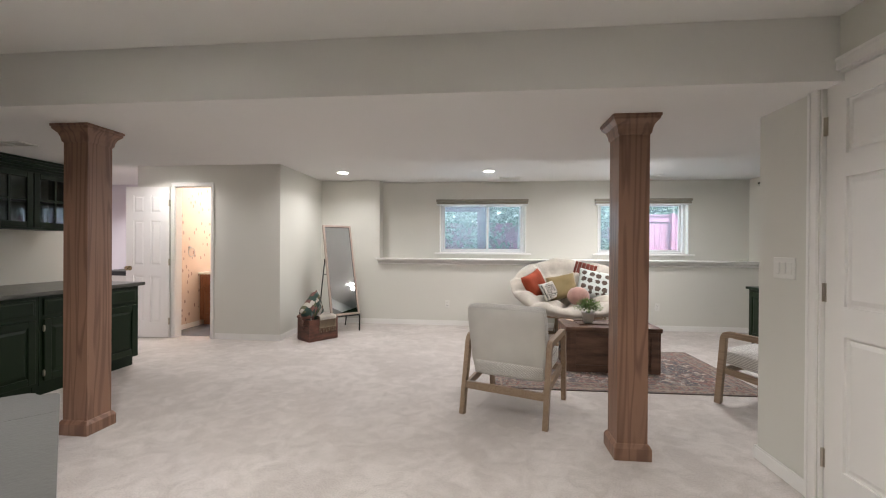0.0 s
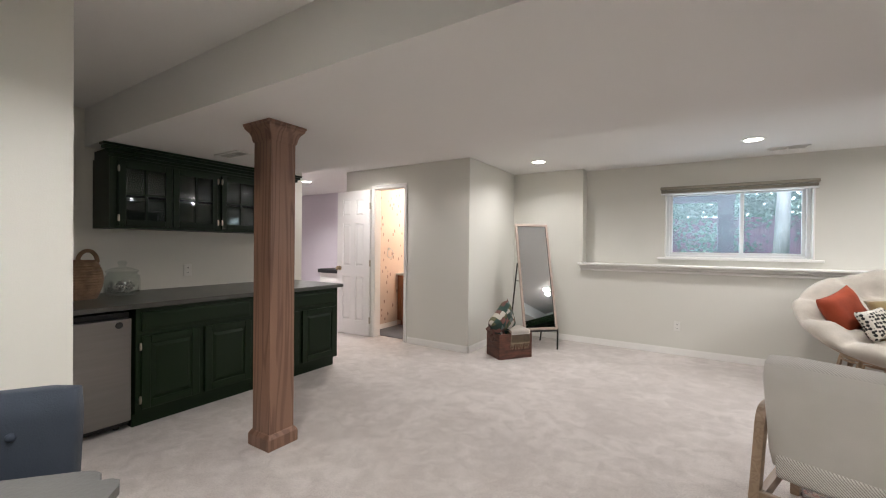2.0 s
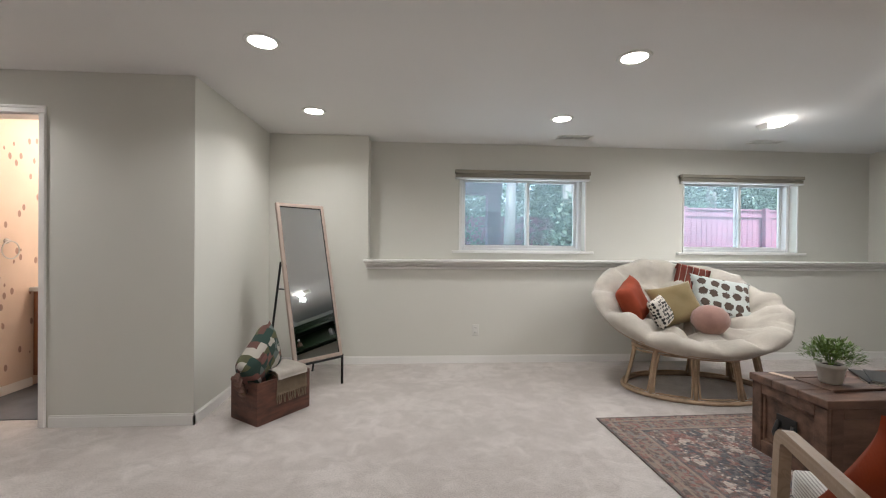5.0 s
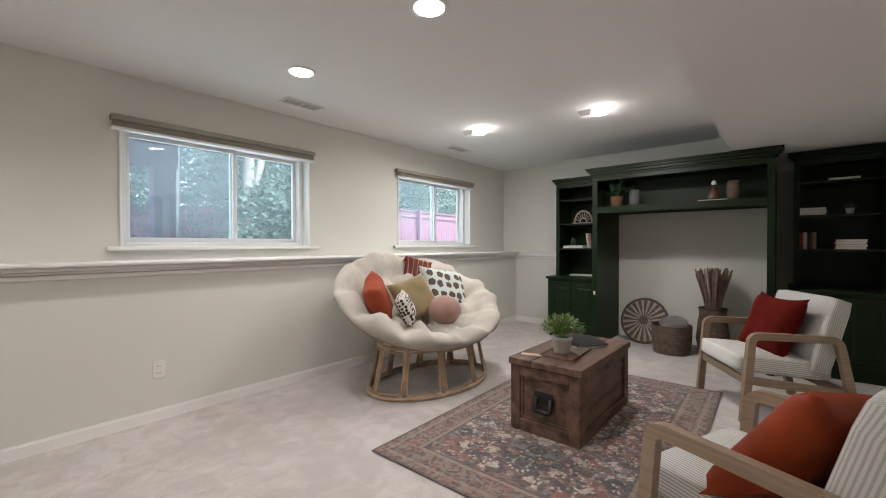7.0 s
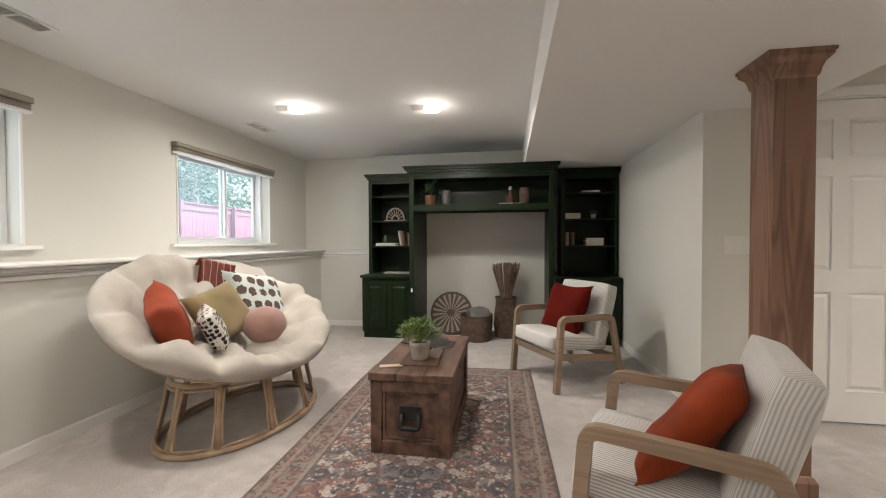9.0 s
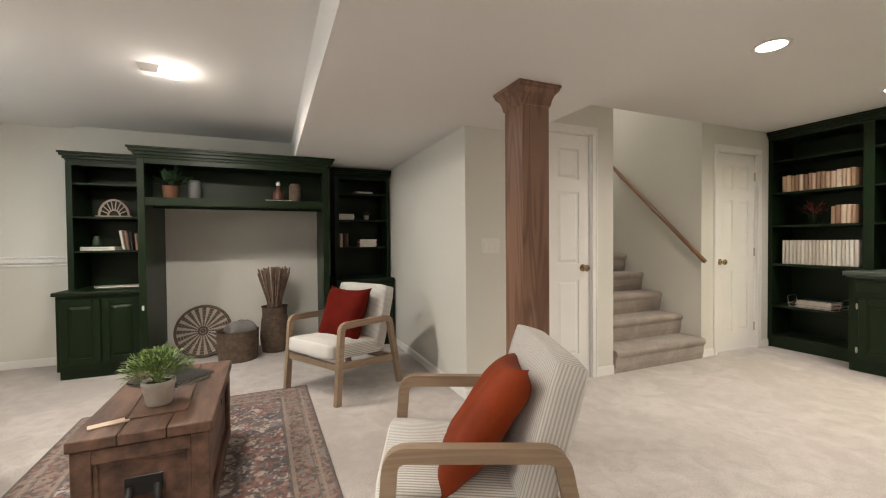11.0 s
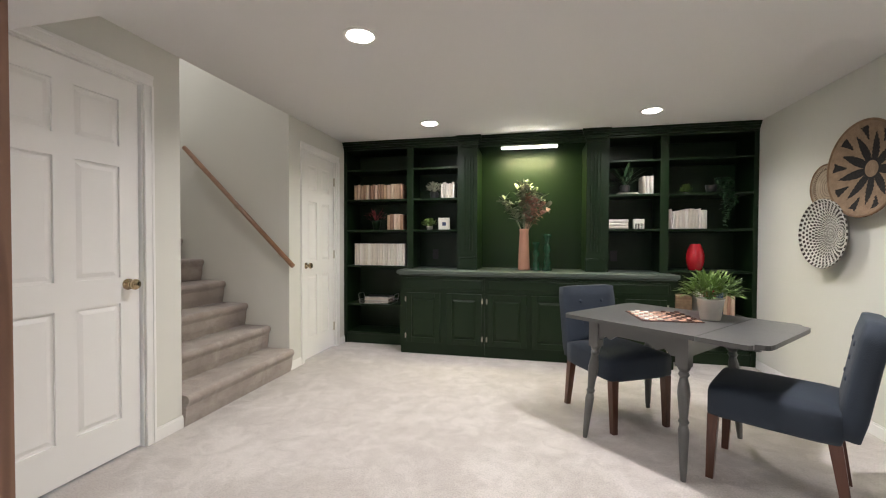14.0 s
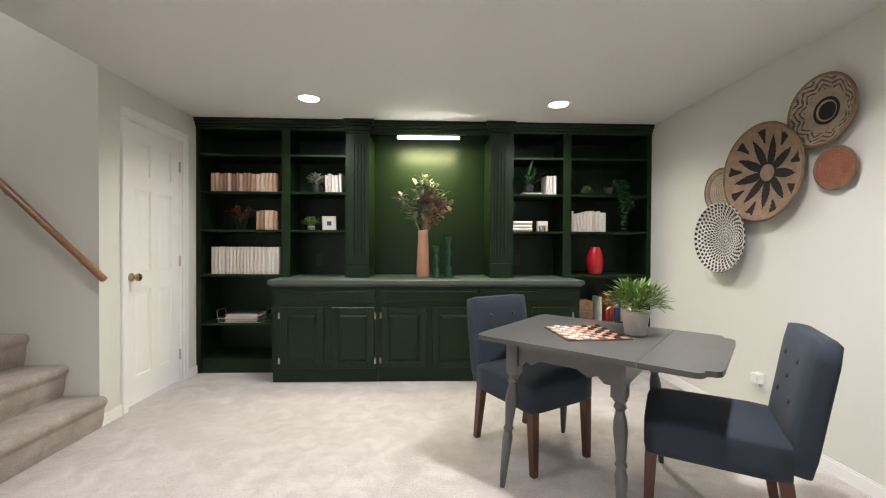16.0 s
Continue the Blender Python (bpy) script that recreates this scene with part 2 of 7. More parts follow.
def striped(name, a, b, weights=(1, 0, 0), period=0.012, duty=0.5, rough=0.9, bump=0.02, plain=None):
    """Woven cloth striped across the weighted axes; faces towards plain stay plain."""
    mt = material(name, a, rough, vary=0.08, scale=6, fine=400, bump=bump, sheen=0.2)
    nt = mt.node_tree
    tc = nt.nodes["Texture Coordinate"]
    dv = nt.nodes.new("ShaderNodeMath")
    dv.operation = "DIVIDE"
    dv.inputs[1].default_value = period
    dot = nt.nodes.new("ShaderNodeVectorMath")
    dot.operation = "DOT_PRODUCT"
    dot.inputs[1].default_value = weights
    nt.links.new(tc.outputs["Object"], dot.inputs[0])
    nt.links.new(dot.outputs["Value"], dv.inputs[0])
    fr = nt.nodes.new("ShaderNodeMath")
    fr.operation = "FRACT"
    nt.links.new(dv.outputs[0], fr.inputs[0])
    gt = nt.nodes.new("ShaderNodeMath")
    gt.operation = "GREATER_THAN"
    gt.inputs[1].default_value = duty
    nt.links.new(fr.outputs[0], gt.inputs[0])
    mx = nt.nodes.new("ShaderNodeMix")
    mx.data_type = "RGBA"
    mx.inputs["B"].default_value = (*b, 1)
    bs = nt.nodes["Principled BSDF"]
    nt.links.new(bs.inputs["Base Color"].links[0].from_socket, mx.inputs["A"])
    fac = gt.outputs[0]
    if plain:
        nd, lt, ml = (nt.nodes.new("ShaderNode" + k) for k in ("VectorMath", "Math", "Math"))
        nd.operation, lt.operation, ml.operation = "DOT_PRODUCT", "LESS_THAN", "MULTIPLY"
        nd.inputs[1].default_value, lt.inputs[1].default_value = plain, 0.6
        nt.links.new(tc.outputs["Normal"], nd.inputs[0])
        nt.links.new(nd.outputs["Value"], lt.inputs[0])
        nt.links.new(lt.outputs[0], ml.inputs[0])
        nt.links.new(fac, ml.inputs[1])
        fac = ml.outputs[0]
    nt.links.new(fac, mx.inputs["Factor"])
    nt.links.new(mx.outputs["Result"], bs.inputs["Base Color"])
    return mt


M_WALL = material("wall_paint", (0.71, 0.70, 0.645), 0.75, vary=0.03, scale=0.8, fine=180, bump=0.006)
M_CEIL = material("ceiling_paint", (0.77, 0.76, 0.745), 0.85, vary=0.03, scale=0.6, fine=150, bump=0.008)
M_TRIM = material("trim_paint", (0.87, 0.855, 0.83), 0.4, vary=0.03, scale=2, fine=120, bump=0.002)
M_CARPET = material("carpet_pile", (0.58, 0.535, 0.495), 0.95, vary=0.2, scale=2.3, fine=260, bump=0.05, sheen=0.25)


def trodden(mt, light, dark, amount):
    """Brushed patches and foot marks at hand's breadth over a pile, with their relief."""
    nt = mt.node_tree
    bs = nt.nodes["Principled BSDF"]
    tc = nt.nodes["Texture Coordinate"]
    big, mid, tuft = (nt.nodes.new("ShaderNodeTexNoise") for _ in range(3))
    for n, s, d, w in ((big, 1.3, 5, 1.2), (mid, 9, 5, 0.8), (tuft, 120, 2, 0)):
        n.inputs["Scale"].default_value, n.inputs["Detail"].default_value, n.inputs["Distortion"].default_value = s, d, w
        nt.links.new(tc.outputs["Object"], n.inputs["Vector"])
    mul = nt.nodes.new("ShaderNodeMath")
    mul.operation = "MULTIPLY"
    nt.links.new(big.outputs["Fac"], mul.inputs[0])
    nt.links.new(mid.outputs["Fac"], mul.inputs[1])
    rg = nt.nodes.new("ShaderNodeMapRange")
    rg.inputs["From Min"].default_value, rg.inputs["From Max"].default_value = 0.17, 0.36
    nt.links.new(mul.outputs[0], rg.inputs["Value"])
    mx = nt.nodes.new("ShaderNodeMix")
    mx.data_type = "RGBA"
    mx.inputs["A"].default_value, mx.inputs["B"].default_value = (*dark, 1), (*light, 1)
    nt.links.new(rg.outputs[0], mx.inputs["Factor"])
    tm = nt.nodes.new("ShaderNodeMix")
    tm.data_type, tm.blend_type = "RGBA", "MULTIPLY"
    tm.inputs["Factor"].default_value = amount
    nt.links.new(mx.outputs["Result"], tm.inputs["A"])
    tr = nt.nodes.new("ShaderNodeMapRange")
    tr.inputs["From Min"].default_value, tr.inputs["From Max"].default_value, tr.inputs["To Min"].default_value = 0.3, 0.6, 0.55
    nt.links.new(tuft.outputs["Fac"], tr.inputs["Value"])
    nt.links.new(tr.outputs[0], tm.inputs["B"])
    nt.links.new(tm.outputs["Result"], bs.inputs["Base Color"])
    b2 = nt.nodes.new("ShaderNodeBump")
    b2.inputs["Strength"].default_value, b2.inputs["Distance"].default_value = 0.5, 0.03
    nt.links.new(mul.outputs[0], b2.inputs["Height"])
    nt.links.new(nt.nodes["Bump"].outputs[0], b2.inputs["Normal"])
    nt.links.new(b2.outputs[0], bs.inputs["Normal"])


trodden(M_CARPET, (0.625, 0.572, 0.54), (0.495, 0.445, 0.415), 0.5)
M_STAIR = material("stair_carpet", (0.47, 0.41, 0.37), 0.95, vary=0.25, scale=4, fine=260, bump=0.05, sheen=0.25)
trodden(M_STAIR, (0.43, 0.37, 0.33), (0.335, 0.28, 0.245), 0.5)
M_GREEN = material("green_paint", (0.0066, 0.0178, 0.0050), 0.4, vary=0.2, scale=2.0, fine=80, bump=0.004, spec=0.26)
M_GREEN_TOP = material("green_counter", (0.075, 0.095, 0.078), 0.5, vary=0.25, scale=3, fine=90, bump=0.006)
M_OAK = oak("column_oak", (0.285, 0.158, 0.105), (0.115, 0.054, 0.032), scale=0.62)
M_PEACH = material("bath_wallpaper", (0.74, 0.60, 0.50), 0.8, vary=0.1, scale=3, fine=150, bump=0.004)
_nt = M_PEACH.node_tree
_vo = _nt.nodes.new("ShaderNodeTexVoronoi")
_vo.inputs["Scale"].default_value = 9
_mp = _nt.nodes.new("ShaderNodeMapping")
_mp.inputs["Scale"].default_value = (1, 1.6, 0.8)
_nt.links.new(_nt.nodes["Texture Coordinate"].outputs["Object"], _mp.inputs[0])
_nt.links.new(_mp.outputs[0], _vo.inputs["Vector"])
_lt = _nt.nodes.new("ShaderNodeMath")
_lt.operation = "LESS_THAN"
_lt.inputs[1].default_value = 0.2
_nt.links.new(_vo.outputs["Distance"], _lt.inputs[0])
_mx = _nt.nodes.new("ShaderNodeMix")
_mx.data_type = "RGBA"
_mx.inputs["B"].default_value = (0.36, 0.24, 0.20, 1)
_nt.links.new(_nt.nodes["Principled BSDF"].inputs["Base Color"].links[0].from_socket, _mx.inputs["A"])
_nt.links.new(_lt.outputs[0], _mx.inputs["Factor"])
_nt.links.new(_mx.outputs["Result"], _nt.nodes["Principled BSDF"].inputs["Base Color"])
M_LILAC = material("lilac_paint", (0.70, 0.65, 0.70), 0.75, vary=0.04, scale=1, fine=150, bump=0.004)
M_LAMP = emit("lamp_glow", (1.0, 0.95, 0.88), 5.0)
M_WHITE = material("white_plastic", (0.78, 0.77, 0.73), 0.35, vary=0.03, scale=4, fine=90, bump=0.0)
M_METAL = material("satin_nickel", (0.55, 0.50, 0.42), 0.28, 1.0, vary=0.1, scale=10, fine=200, bump=0.002)
M_DARK = material("black_metal", (0.02, 0.02, 0.02), 0.45, 0.3, vary=0.2, scale=10, fine=200, bump=0.004)
M_PANE = glassy("window_glass", (0.97, 0.99, 1.0))


def screen_mesh(name, clear):
    """Insect screen and haze film alike: part see-through, part pale mesh lit from outside."""
    mt = bpy.data.materials.new(name)
    mt.use_nodes = True
    nt = mt.node_tree
    nt.nodes.remove(nt.nodes["Principled BSDF"])
    tr, tl, mx = (nt.nodes.new("ShaderNode" + k) for k in ("BsdfTransparent", "BsdfTranslucent", "MixShader"))
    tl.inputs[0].default_value = (0.62, 0.68, 0.72, 1)
    mx.inputs[0].default_value = 1 - clear
    nt.links.new(tr.outputs[0], mx.inputs[1])
    nt.links.new(tl.outputs[0], mx.inputs[2])
    nt.links.new(mx.outputs[0], nt.nodes["Material Output"].inputs[0])
    return mt


M_SCREEN = screen_mesh("insect_screen", 0.87)
# pale film added over the clear pane to give a bright daylight haze
M_HAZE = screen_mesh("glass_haze", 0.92)
M_TILE = material("bath_tile", (0.16, 0.17, 0.19), 0.4, vary=0.3, scale=6, fine=80, bump=0.004)

# --- setting
X0, X1 = -8.0, 4.05
struct("floor", boxes((X0, 4.6, -0.57, 6.27, -0.12, 0), (X0, -4.86, 6.27, 9.2, -0.12, 0), (-3.2, 4.6, 6.27, 7.9, -0.12, 0)), M_CARPET, "pale beige cut-pile carpet, slightly scuffed", "floor")
struct("bath_floor", boxes((-4.86, -3.2, 6.27, 8.3, -0.12, 0.006)), M_TILE, "dark slate tile floor in the bathroom", "floor")
struct("ceiling", boxes((X0, 1.48, -0.57, 9.2, CEIL, CEIL + 0.1), (1.48, 4.6, 2.25, 9.2, CEIL, CEIL + 0.1), (1.48, 4.6, -0.57, 0.97, CEIL, CEIL + 0.1)), M_CEIL, "flat white painted ceiling", "ceiling")
struct("ceiling_soffit", boxes((-4.66, 4.0, 3.10, 4.725, SOFF, CEIL + 0.02)), M_CEIL, "dropped white ceiling soffit along the beam", "ceiling")
EX = 1.48
struct("wall_east", boxes((EX, EX + 0.12, -0.57, 0.13, 0, CEIL), (EX, EX + 0.12, 0.13, 0.80, 2.09, CEIL), (EX, EX + 0.12, 0.80, 1.03, 0, CEIL),
                          (EX, EX + 0.12, 2.19, 2.43, 0, CEIL), (EX, EX + 0.12, 2.43, 3.21, 2.09, CEIL), (EX, EX + 0.12, 3.21, 3.635, 0, CEIL)), M_WALL, "cream painted wall with two door openings", "wall")
struct("wall_pier", boxes((EX + 0.12, X1, 3.515, 3.635, 0, CEIL)), M_WALL, "cream painted wall beside the green hutch", "wall")
struct("wall_hutch", boxes((3.93, X1, 3.635, 7.9, 0, CEIL)), M_WALL, "cream painted wall behind the hutch", "wall")
struct("wall_header", boxes((3.80, 3.928, 4.727, 6.69, 2.035, CEIL - 0.002)), M_WALL, "cream painted furred-out wall above the hutch", "wall")
UY, LY = 7.74, 7.52
W1, W2, WZ0, WZ1 = (-0.87, 0.52), (1.675, 3.03), 1.165, 1.995
struct("wall_window", boxes((-2.945, 3.93, LY, 7.95, 0, 1.045), (-2.945, -1.84, LY, 7.95, 1.045, CEIL),
                            (-1.84, 3.93, UY, 7.95, 1.045, WZ0), (-1.84, 3.93, UY, 7.95, WZ1, CEIL),
                            (-1.84, W1[0], UY, 7.95, WZ0, WZ1), (W1[1], W2[0], UY, 7.95, WZ0, WZ1), (W2[1], 3.93, UY, 7.95, WZ0, WZ1)), M_WALL, "cream painted wall, stepped back above a ledge", "wall")
struct("wall_alcove", boxes((-2.945, -2.825, 6.15, LY, 0, CEIL)), M_WALL, "cream painted return wall beside the mirror", "wall")
BX0, BX1 = -4.33, -3.785
struct("wall_bath", boxes((-4.87, BX0, 6.15, 6.27, 0, CEIL), (BX1, -2.945, 6.15, 6.27, 0, CEIL), (BX0, BX1, 6.15, 6.27, 2.06, CEIL)), M_WALL, "cream painted wall with the bathroom doorway", "wall")
struct("wall_bath_inner", boxes((-4.87, -4.58, 6.27, 7.67, 0, CEIL), (-4.58, -3.1, 7.55, 7.67, 0, CEIL), (-3.1, -2.945, 6.27, 7.67, 0, CEIL)), M_PEACH, "peach patterned wallpaper in the bathroom", "wall")
struct("wall_kitchenette", boxes((-4.74, -4.62, 2.41, 5.17, 0, CEIL), (-4.62, -2.76, 2.41, 2.53, 0, CEIL)), M_WALL, "cream painted wall behind the green cabinets", "wall")
struct("wall_basket", boxes((-2.88, -2.76, -0.57, 2.41, 0, CEIL)), M_WALL, "cream painted wall hung with woven baskets", "wall")
struct("wall_south", boxes((-2.76, EX, -0.57, -0.45, 0, CEIL)), M_WALL, "cream painted wall behind the bookcase", "wall")
struct("wall_far_room", boxes((X0, -4.74, 5.05, 5.17, 0, CEIL), (X0 - 0.1, X0, 5.05, 9.2, 0, CEIL), (X0, -4.87, 7.7, 7.82, 0, CEIL)), M_LILAC, "pale lilac painted wall of the next room", "wall")
for nm_, *bs_ in (("wall_stair_south", (EX + 0.12, 4.6, 0.91, 1.03, 0, 4.3), (EX + 0.003, EX + 0.12, 0.913, 1.03, CEIL, 4.3)), ("wall_stair_north", (EX + 0.12, 4.6, 2.19, 2.31, 0, 4.3), (EX + 0.003, EX + 0.12, 2.19, 2.307, CEIL, 4.3)),
                  ("wall_stair_end", (4.6, 4.7, 0.91, 2.31, 0, 4.3)), ("wall_stair_head", (EX, EX + 0.12, 1.03, 2.19, CEIL + 0.1, 4.3))):
    struct(nm_, boxes(*bs_), M_WALL, "cream painted wall of the stairwell", "wall")
struct("ceiling_stair", boxes((EX, 4.7, 0.91, 2.31, 4.3, 4.4)), M_CEIL, "white ceiling above the stairwell", "ceiling")

# --- doors, windows and trim


def sq(bm, prof, cx=0, cy=0):
    """A square post from (half width, z) pairs."""
    rings = [[bm.verts.new((cx + sx * h, cy + sy * h, z)) for sx, sy in ((-1, -1), (1, -1), (1, 1), (-1, 1))] for h, z in prof]
    bm.faces.new(rings[0][::-1])
    bm.faces.new(rings[-1])
    for a, b in zip(rings, rings[1:]):
        for i in range(4):
            bm.faces.new((a[i], a[(i + 1) % 4], b[(i + 1) % 4], b[i]))
    return bm


def panel(bm, x0, x1, z0, z1, y, rise=0.008, slope=0.028):
    """A raised panel field whose top stands at y - rise."""
    return frustum(bm, (x0, x1, z0, z1), y, (x0 + slope, x1 - slope, z0 + slope, z1 - slope), y - rise)


M_BRASS = material("aged_brass", (0.52, 0.40, 0.25), 0.2, 1.0, vary=0.3, scale=12, fine=120, bump=0.002)


def knob(parent, x, z, y=0.0):
    bm = lathe([(0.0, 0), (0.031, 0), (0.031, 0.006), (0.012, 0.010), (0.011, 0.032), (0.025, 0.040), (0.030, 0.052), (0.024, 0.064), (0.0, 0.068)], 18)
    part("door_handle", bm, M_BRASS, parent, "polished brass round knob", True, pose(x, y, z, 90, 0, 0))


def six_panel_door(name, w, h, m, label, knob_x, hinge_x, both=False):
    door = thing(name, label, "door", m, "six-panel doors", "structure")
    t, s = 0.036, 0.105
    cols = ((s, w / 2 - 0.045), (w / 2 + 0.045, w - s))
    rows = ((0.20, 0.83), (0.97, 1.57), (1.68, h - 0.12))
    bm = bmesh.new()
    xs = [0, s, w / 2 - 0.045, w / 2 + 0.045, w - s, w]
    bx(bm, 0, s, 0, t, 0, h)
    bx(bm, w - s, w, 0, t, 0, h)
    bx(bm, xs[2], xs[3], 0, t, 0, h)
    for a, b in cols:
        for z0, z1 in ((0, 0.20), (0.83, 0.97), (1.57, 1.68), (h - 0.12, h)):
            bx(bm, a, b, 0, t, z0, z1)
        for z0, z1 in rows:
            bx(bm, a, b, 0.012, t - 0.012, z0, z1)
    part("leaf", bm, M_TRIM, door)
    for a, b in cols:
        for z0, z1 in rows:
            q = panel(bmesh.new(), a + 0.012, b - 0.012, z0 + 0.012, z1 - 0.012, 0.0125, 0.009, 0.022)
            part("panel", q, M_TRIM, door)
            if both:
                q = panel(bmesh.new(), a + 0.012, b - 0.012, z0 + 0.012, z1 - 0.012, -(t - 0.0125), 0.009, 0.022)
                bmesh.ops.scale(q, vec=(1, -1, 1), verts=q.verts)
                bmesh.ops.reverse_faces(q, faces=q.faces)
                part("panel", q, M_TRIM, door)
    knob(door, knob_x, 0.93)
    for z in (0.22, h / 2, h - 0.22):
        part("hinge", tube(boxes((hinge_x - 0.012, hinge_x + 0.012, -0.003, 0.004, z - 0.045, z + 0.045)), [(hinge_x, -0.006, z - 0.045), (hinge_x, -0.006, z + 0.045)], 0.006), M_METAL, door, "worn brass hinge")
    return door


six_panel_door("door_1", 0.745, 2.05, pose(EX + 0.022, 3.194, 0.014, 0, 0, -90), "closed white six-panel door beside the oak column", 0.68, -0.004)
six_panel_door("door_2", 0.632, 2.05, pose(EX + 0.022, 0.782, 0.014, 0, 0, -90), "closed white six-panel door between stairs and bookcase", 0.065, 0.636)
six_panel_door("door_3", 0.60, 2.03, pose(-4.97, 6.075, 0.008, 0, 0, 3), "open white six-panel bathroom door folded against the wall", 0.055, 0.605, True)


def casing(name, m, w, h, wide=0.057):
    """A moulded door surround about an opening w wide and h high, with its jambs."""
    c = thing(name, "white moulded wooden door casing", "door casing", m, "door casings", "structure")
    for nm, b in (("jamb", (-0.02, -0.002, 0.004, 0.118, 0, h)), ("jamb", (w + 0.002, w + 0.02, 0.004, 0.118, 0, h)), ("head_jamb", (-0.02, w + 0.02, 0.004, 0.118, h + 0.002, h + 0.02))):
        part(nm, boxes(b), M_TRIM, c)
    for nm, b, b2 in (("casing_side", (-wide - 0.006, -0.008, -0.014, 0, 0, h + 0.008), (-wide - 0.006, -wide + 0.012, -0.02, -0.014, 0, h + 0.008)),
                      ("casing_side", (w + 0.008, w + wide + 0.006, -0.014, 0, 0, h + 0.008), (w + wide - 0.012, w + wide + 0.006, -0.02, -0.014, 0, h + 0.008)),
                      ("casing_head", (-wide - 0.006, w + wide + 0.006, -0.014, 0, h + 0.009, h + wide + 0.012), (-wide - 0.006, w + wide + 0.006, -0.02, -0.014, h + wide - 0.006, h + wide + 0.012))):
        part(nm, boxes(b, b2, bevel=0.003), M_TRIM, c)


casing("trim_door", pose(EX, 3.198, 0, 0, 0, -90), 0.755, 2.066)
casing("trim_door", pose(EX, 0.786, 0, 0, 0, -90), 0.642, 2.066)
casing("trim_door", pose(BX0 + 0.02, 6.15, 0, 0, 0, 0), 0.505, 2.04, 0.045)

BB = 0.078


def baseboard(x0, x1, y0, y1):
    """A skirting strip along one wall foot."""
    bm = boxes((x0, x1, y0, y1, 0, BB - 0.012))
    ins = 0.004
    if x1 - x0 > y1 - y0:
        bx(bm, x0, x1, y0 + ins, y1 - ins, BB - 0.012, BB)
    else:
        bx(bm, x0 + ins, x1 - ins, y0, y1, BB - 0.012, BB)
    struct("baseboard", bm, M_TRIM, "white painted wooden baseboard at the wall foot", "baseboard")


T = 0.013
for q in ((EX - T, EX, -0.06, 0.072), (EX - T, EX, 0.852, 1.03), (EX - T, EX, 2.19, 2.377), (EX - T, EX, 3.263, 3.635),
          (EX - T, 3.26, 3.635, 3.635 + T), (3.93 - T, 3.93, 6.66, 7.52), (3.93 - T, 3.93, 4.42, 5.96), (-2.825, 3.917, LY - T, LY), (-2.825, -2.825 + T, 6.137, LY - T),
          (BX1 + 0.052, -2.825 + T, 6.15 - T, 6.15), (-2.76, -2.76 + T, -0.04, 2.53 + T), (-3.7, -2.76, 2.53, 2.53 + T), (EX, EX + 0.3, 2.19 - T, 2.19)):
    baseboard(*q)
baseboard(-4.58, -4.58 + T, 6.27, 6.97)
baseboard(X0, -4.88, 7.7 - T, 7.7)

led = thing("window_ledge", "white painted ledge with a moulded nose under the windows", "ledge", kind="structure")
part("ledge_top", boxes((-1.88, 3.93, 7.425, UY, 1.046, 1.068), bevel=0.005), M_TRIM, led)
part("cove", boxes((-1.87, 3.93, 7.455, LY, 1.022, 1.0455), (-1.86, 3.93, 7.487, LY, 1.004, 1.0215), bevel=0.005), M_TRIM, led)
part("apron", boxes((-1.86, 3.93, 7.502, LY, 0.972, 1.0), bevel=0.004), M_TRIM, led)
cr = thing("chair_rail", "white painted chair rail on the end wall", "moulding", kind="structure")
part("rail", boxes((3.895, 3.93, 6.66, 7.50, 1.046, 1.068), (3.908, 3.93, 6.66, 7.50, 1.004, 1.045), (3.918, 3.93, 6.66, 7.50, 0.972, 0.99), bevel=0.004), M_TRIM, cr)

M_VINYL = material("window_vinyl", (0.80, 0.80, 0.80), 0.35, vary=0.03, scale=3, fine=90, bump=0.0)
M_SHADE = material("shade_cloth", (0.36, 0.33, 0.27), 0.85, vary=0.12, scale=5, fine=160, bump=0.01)


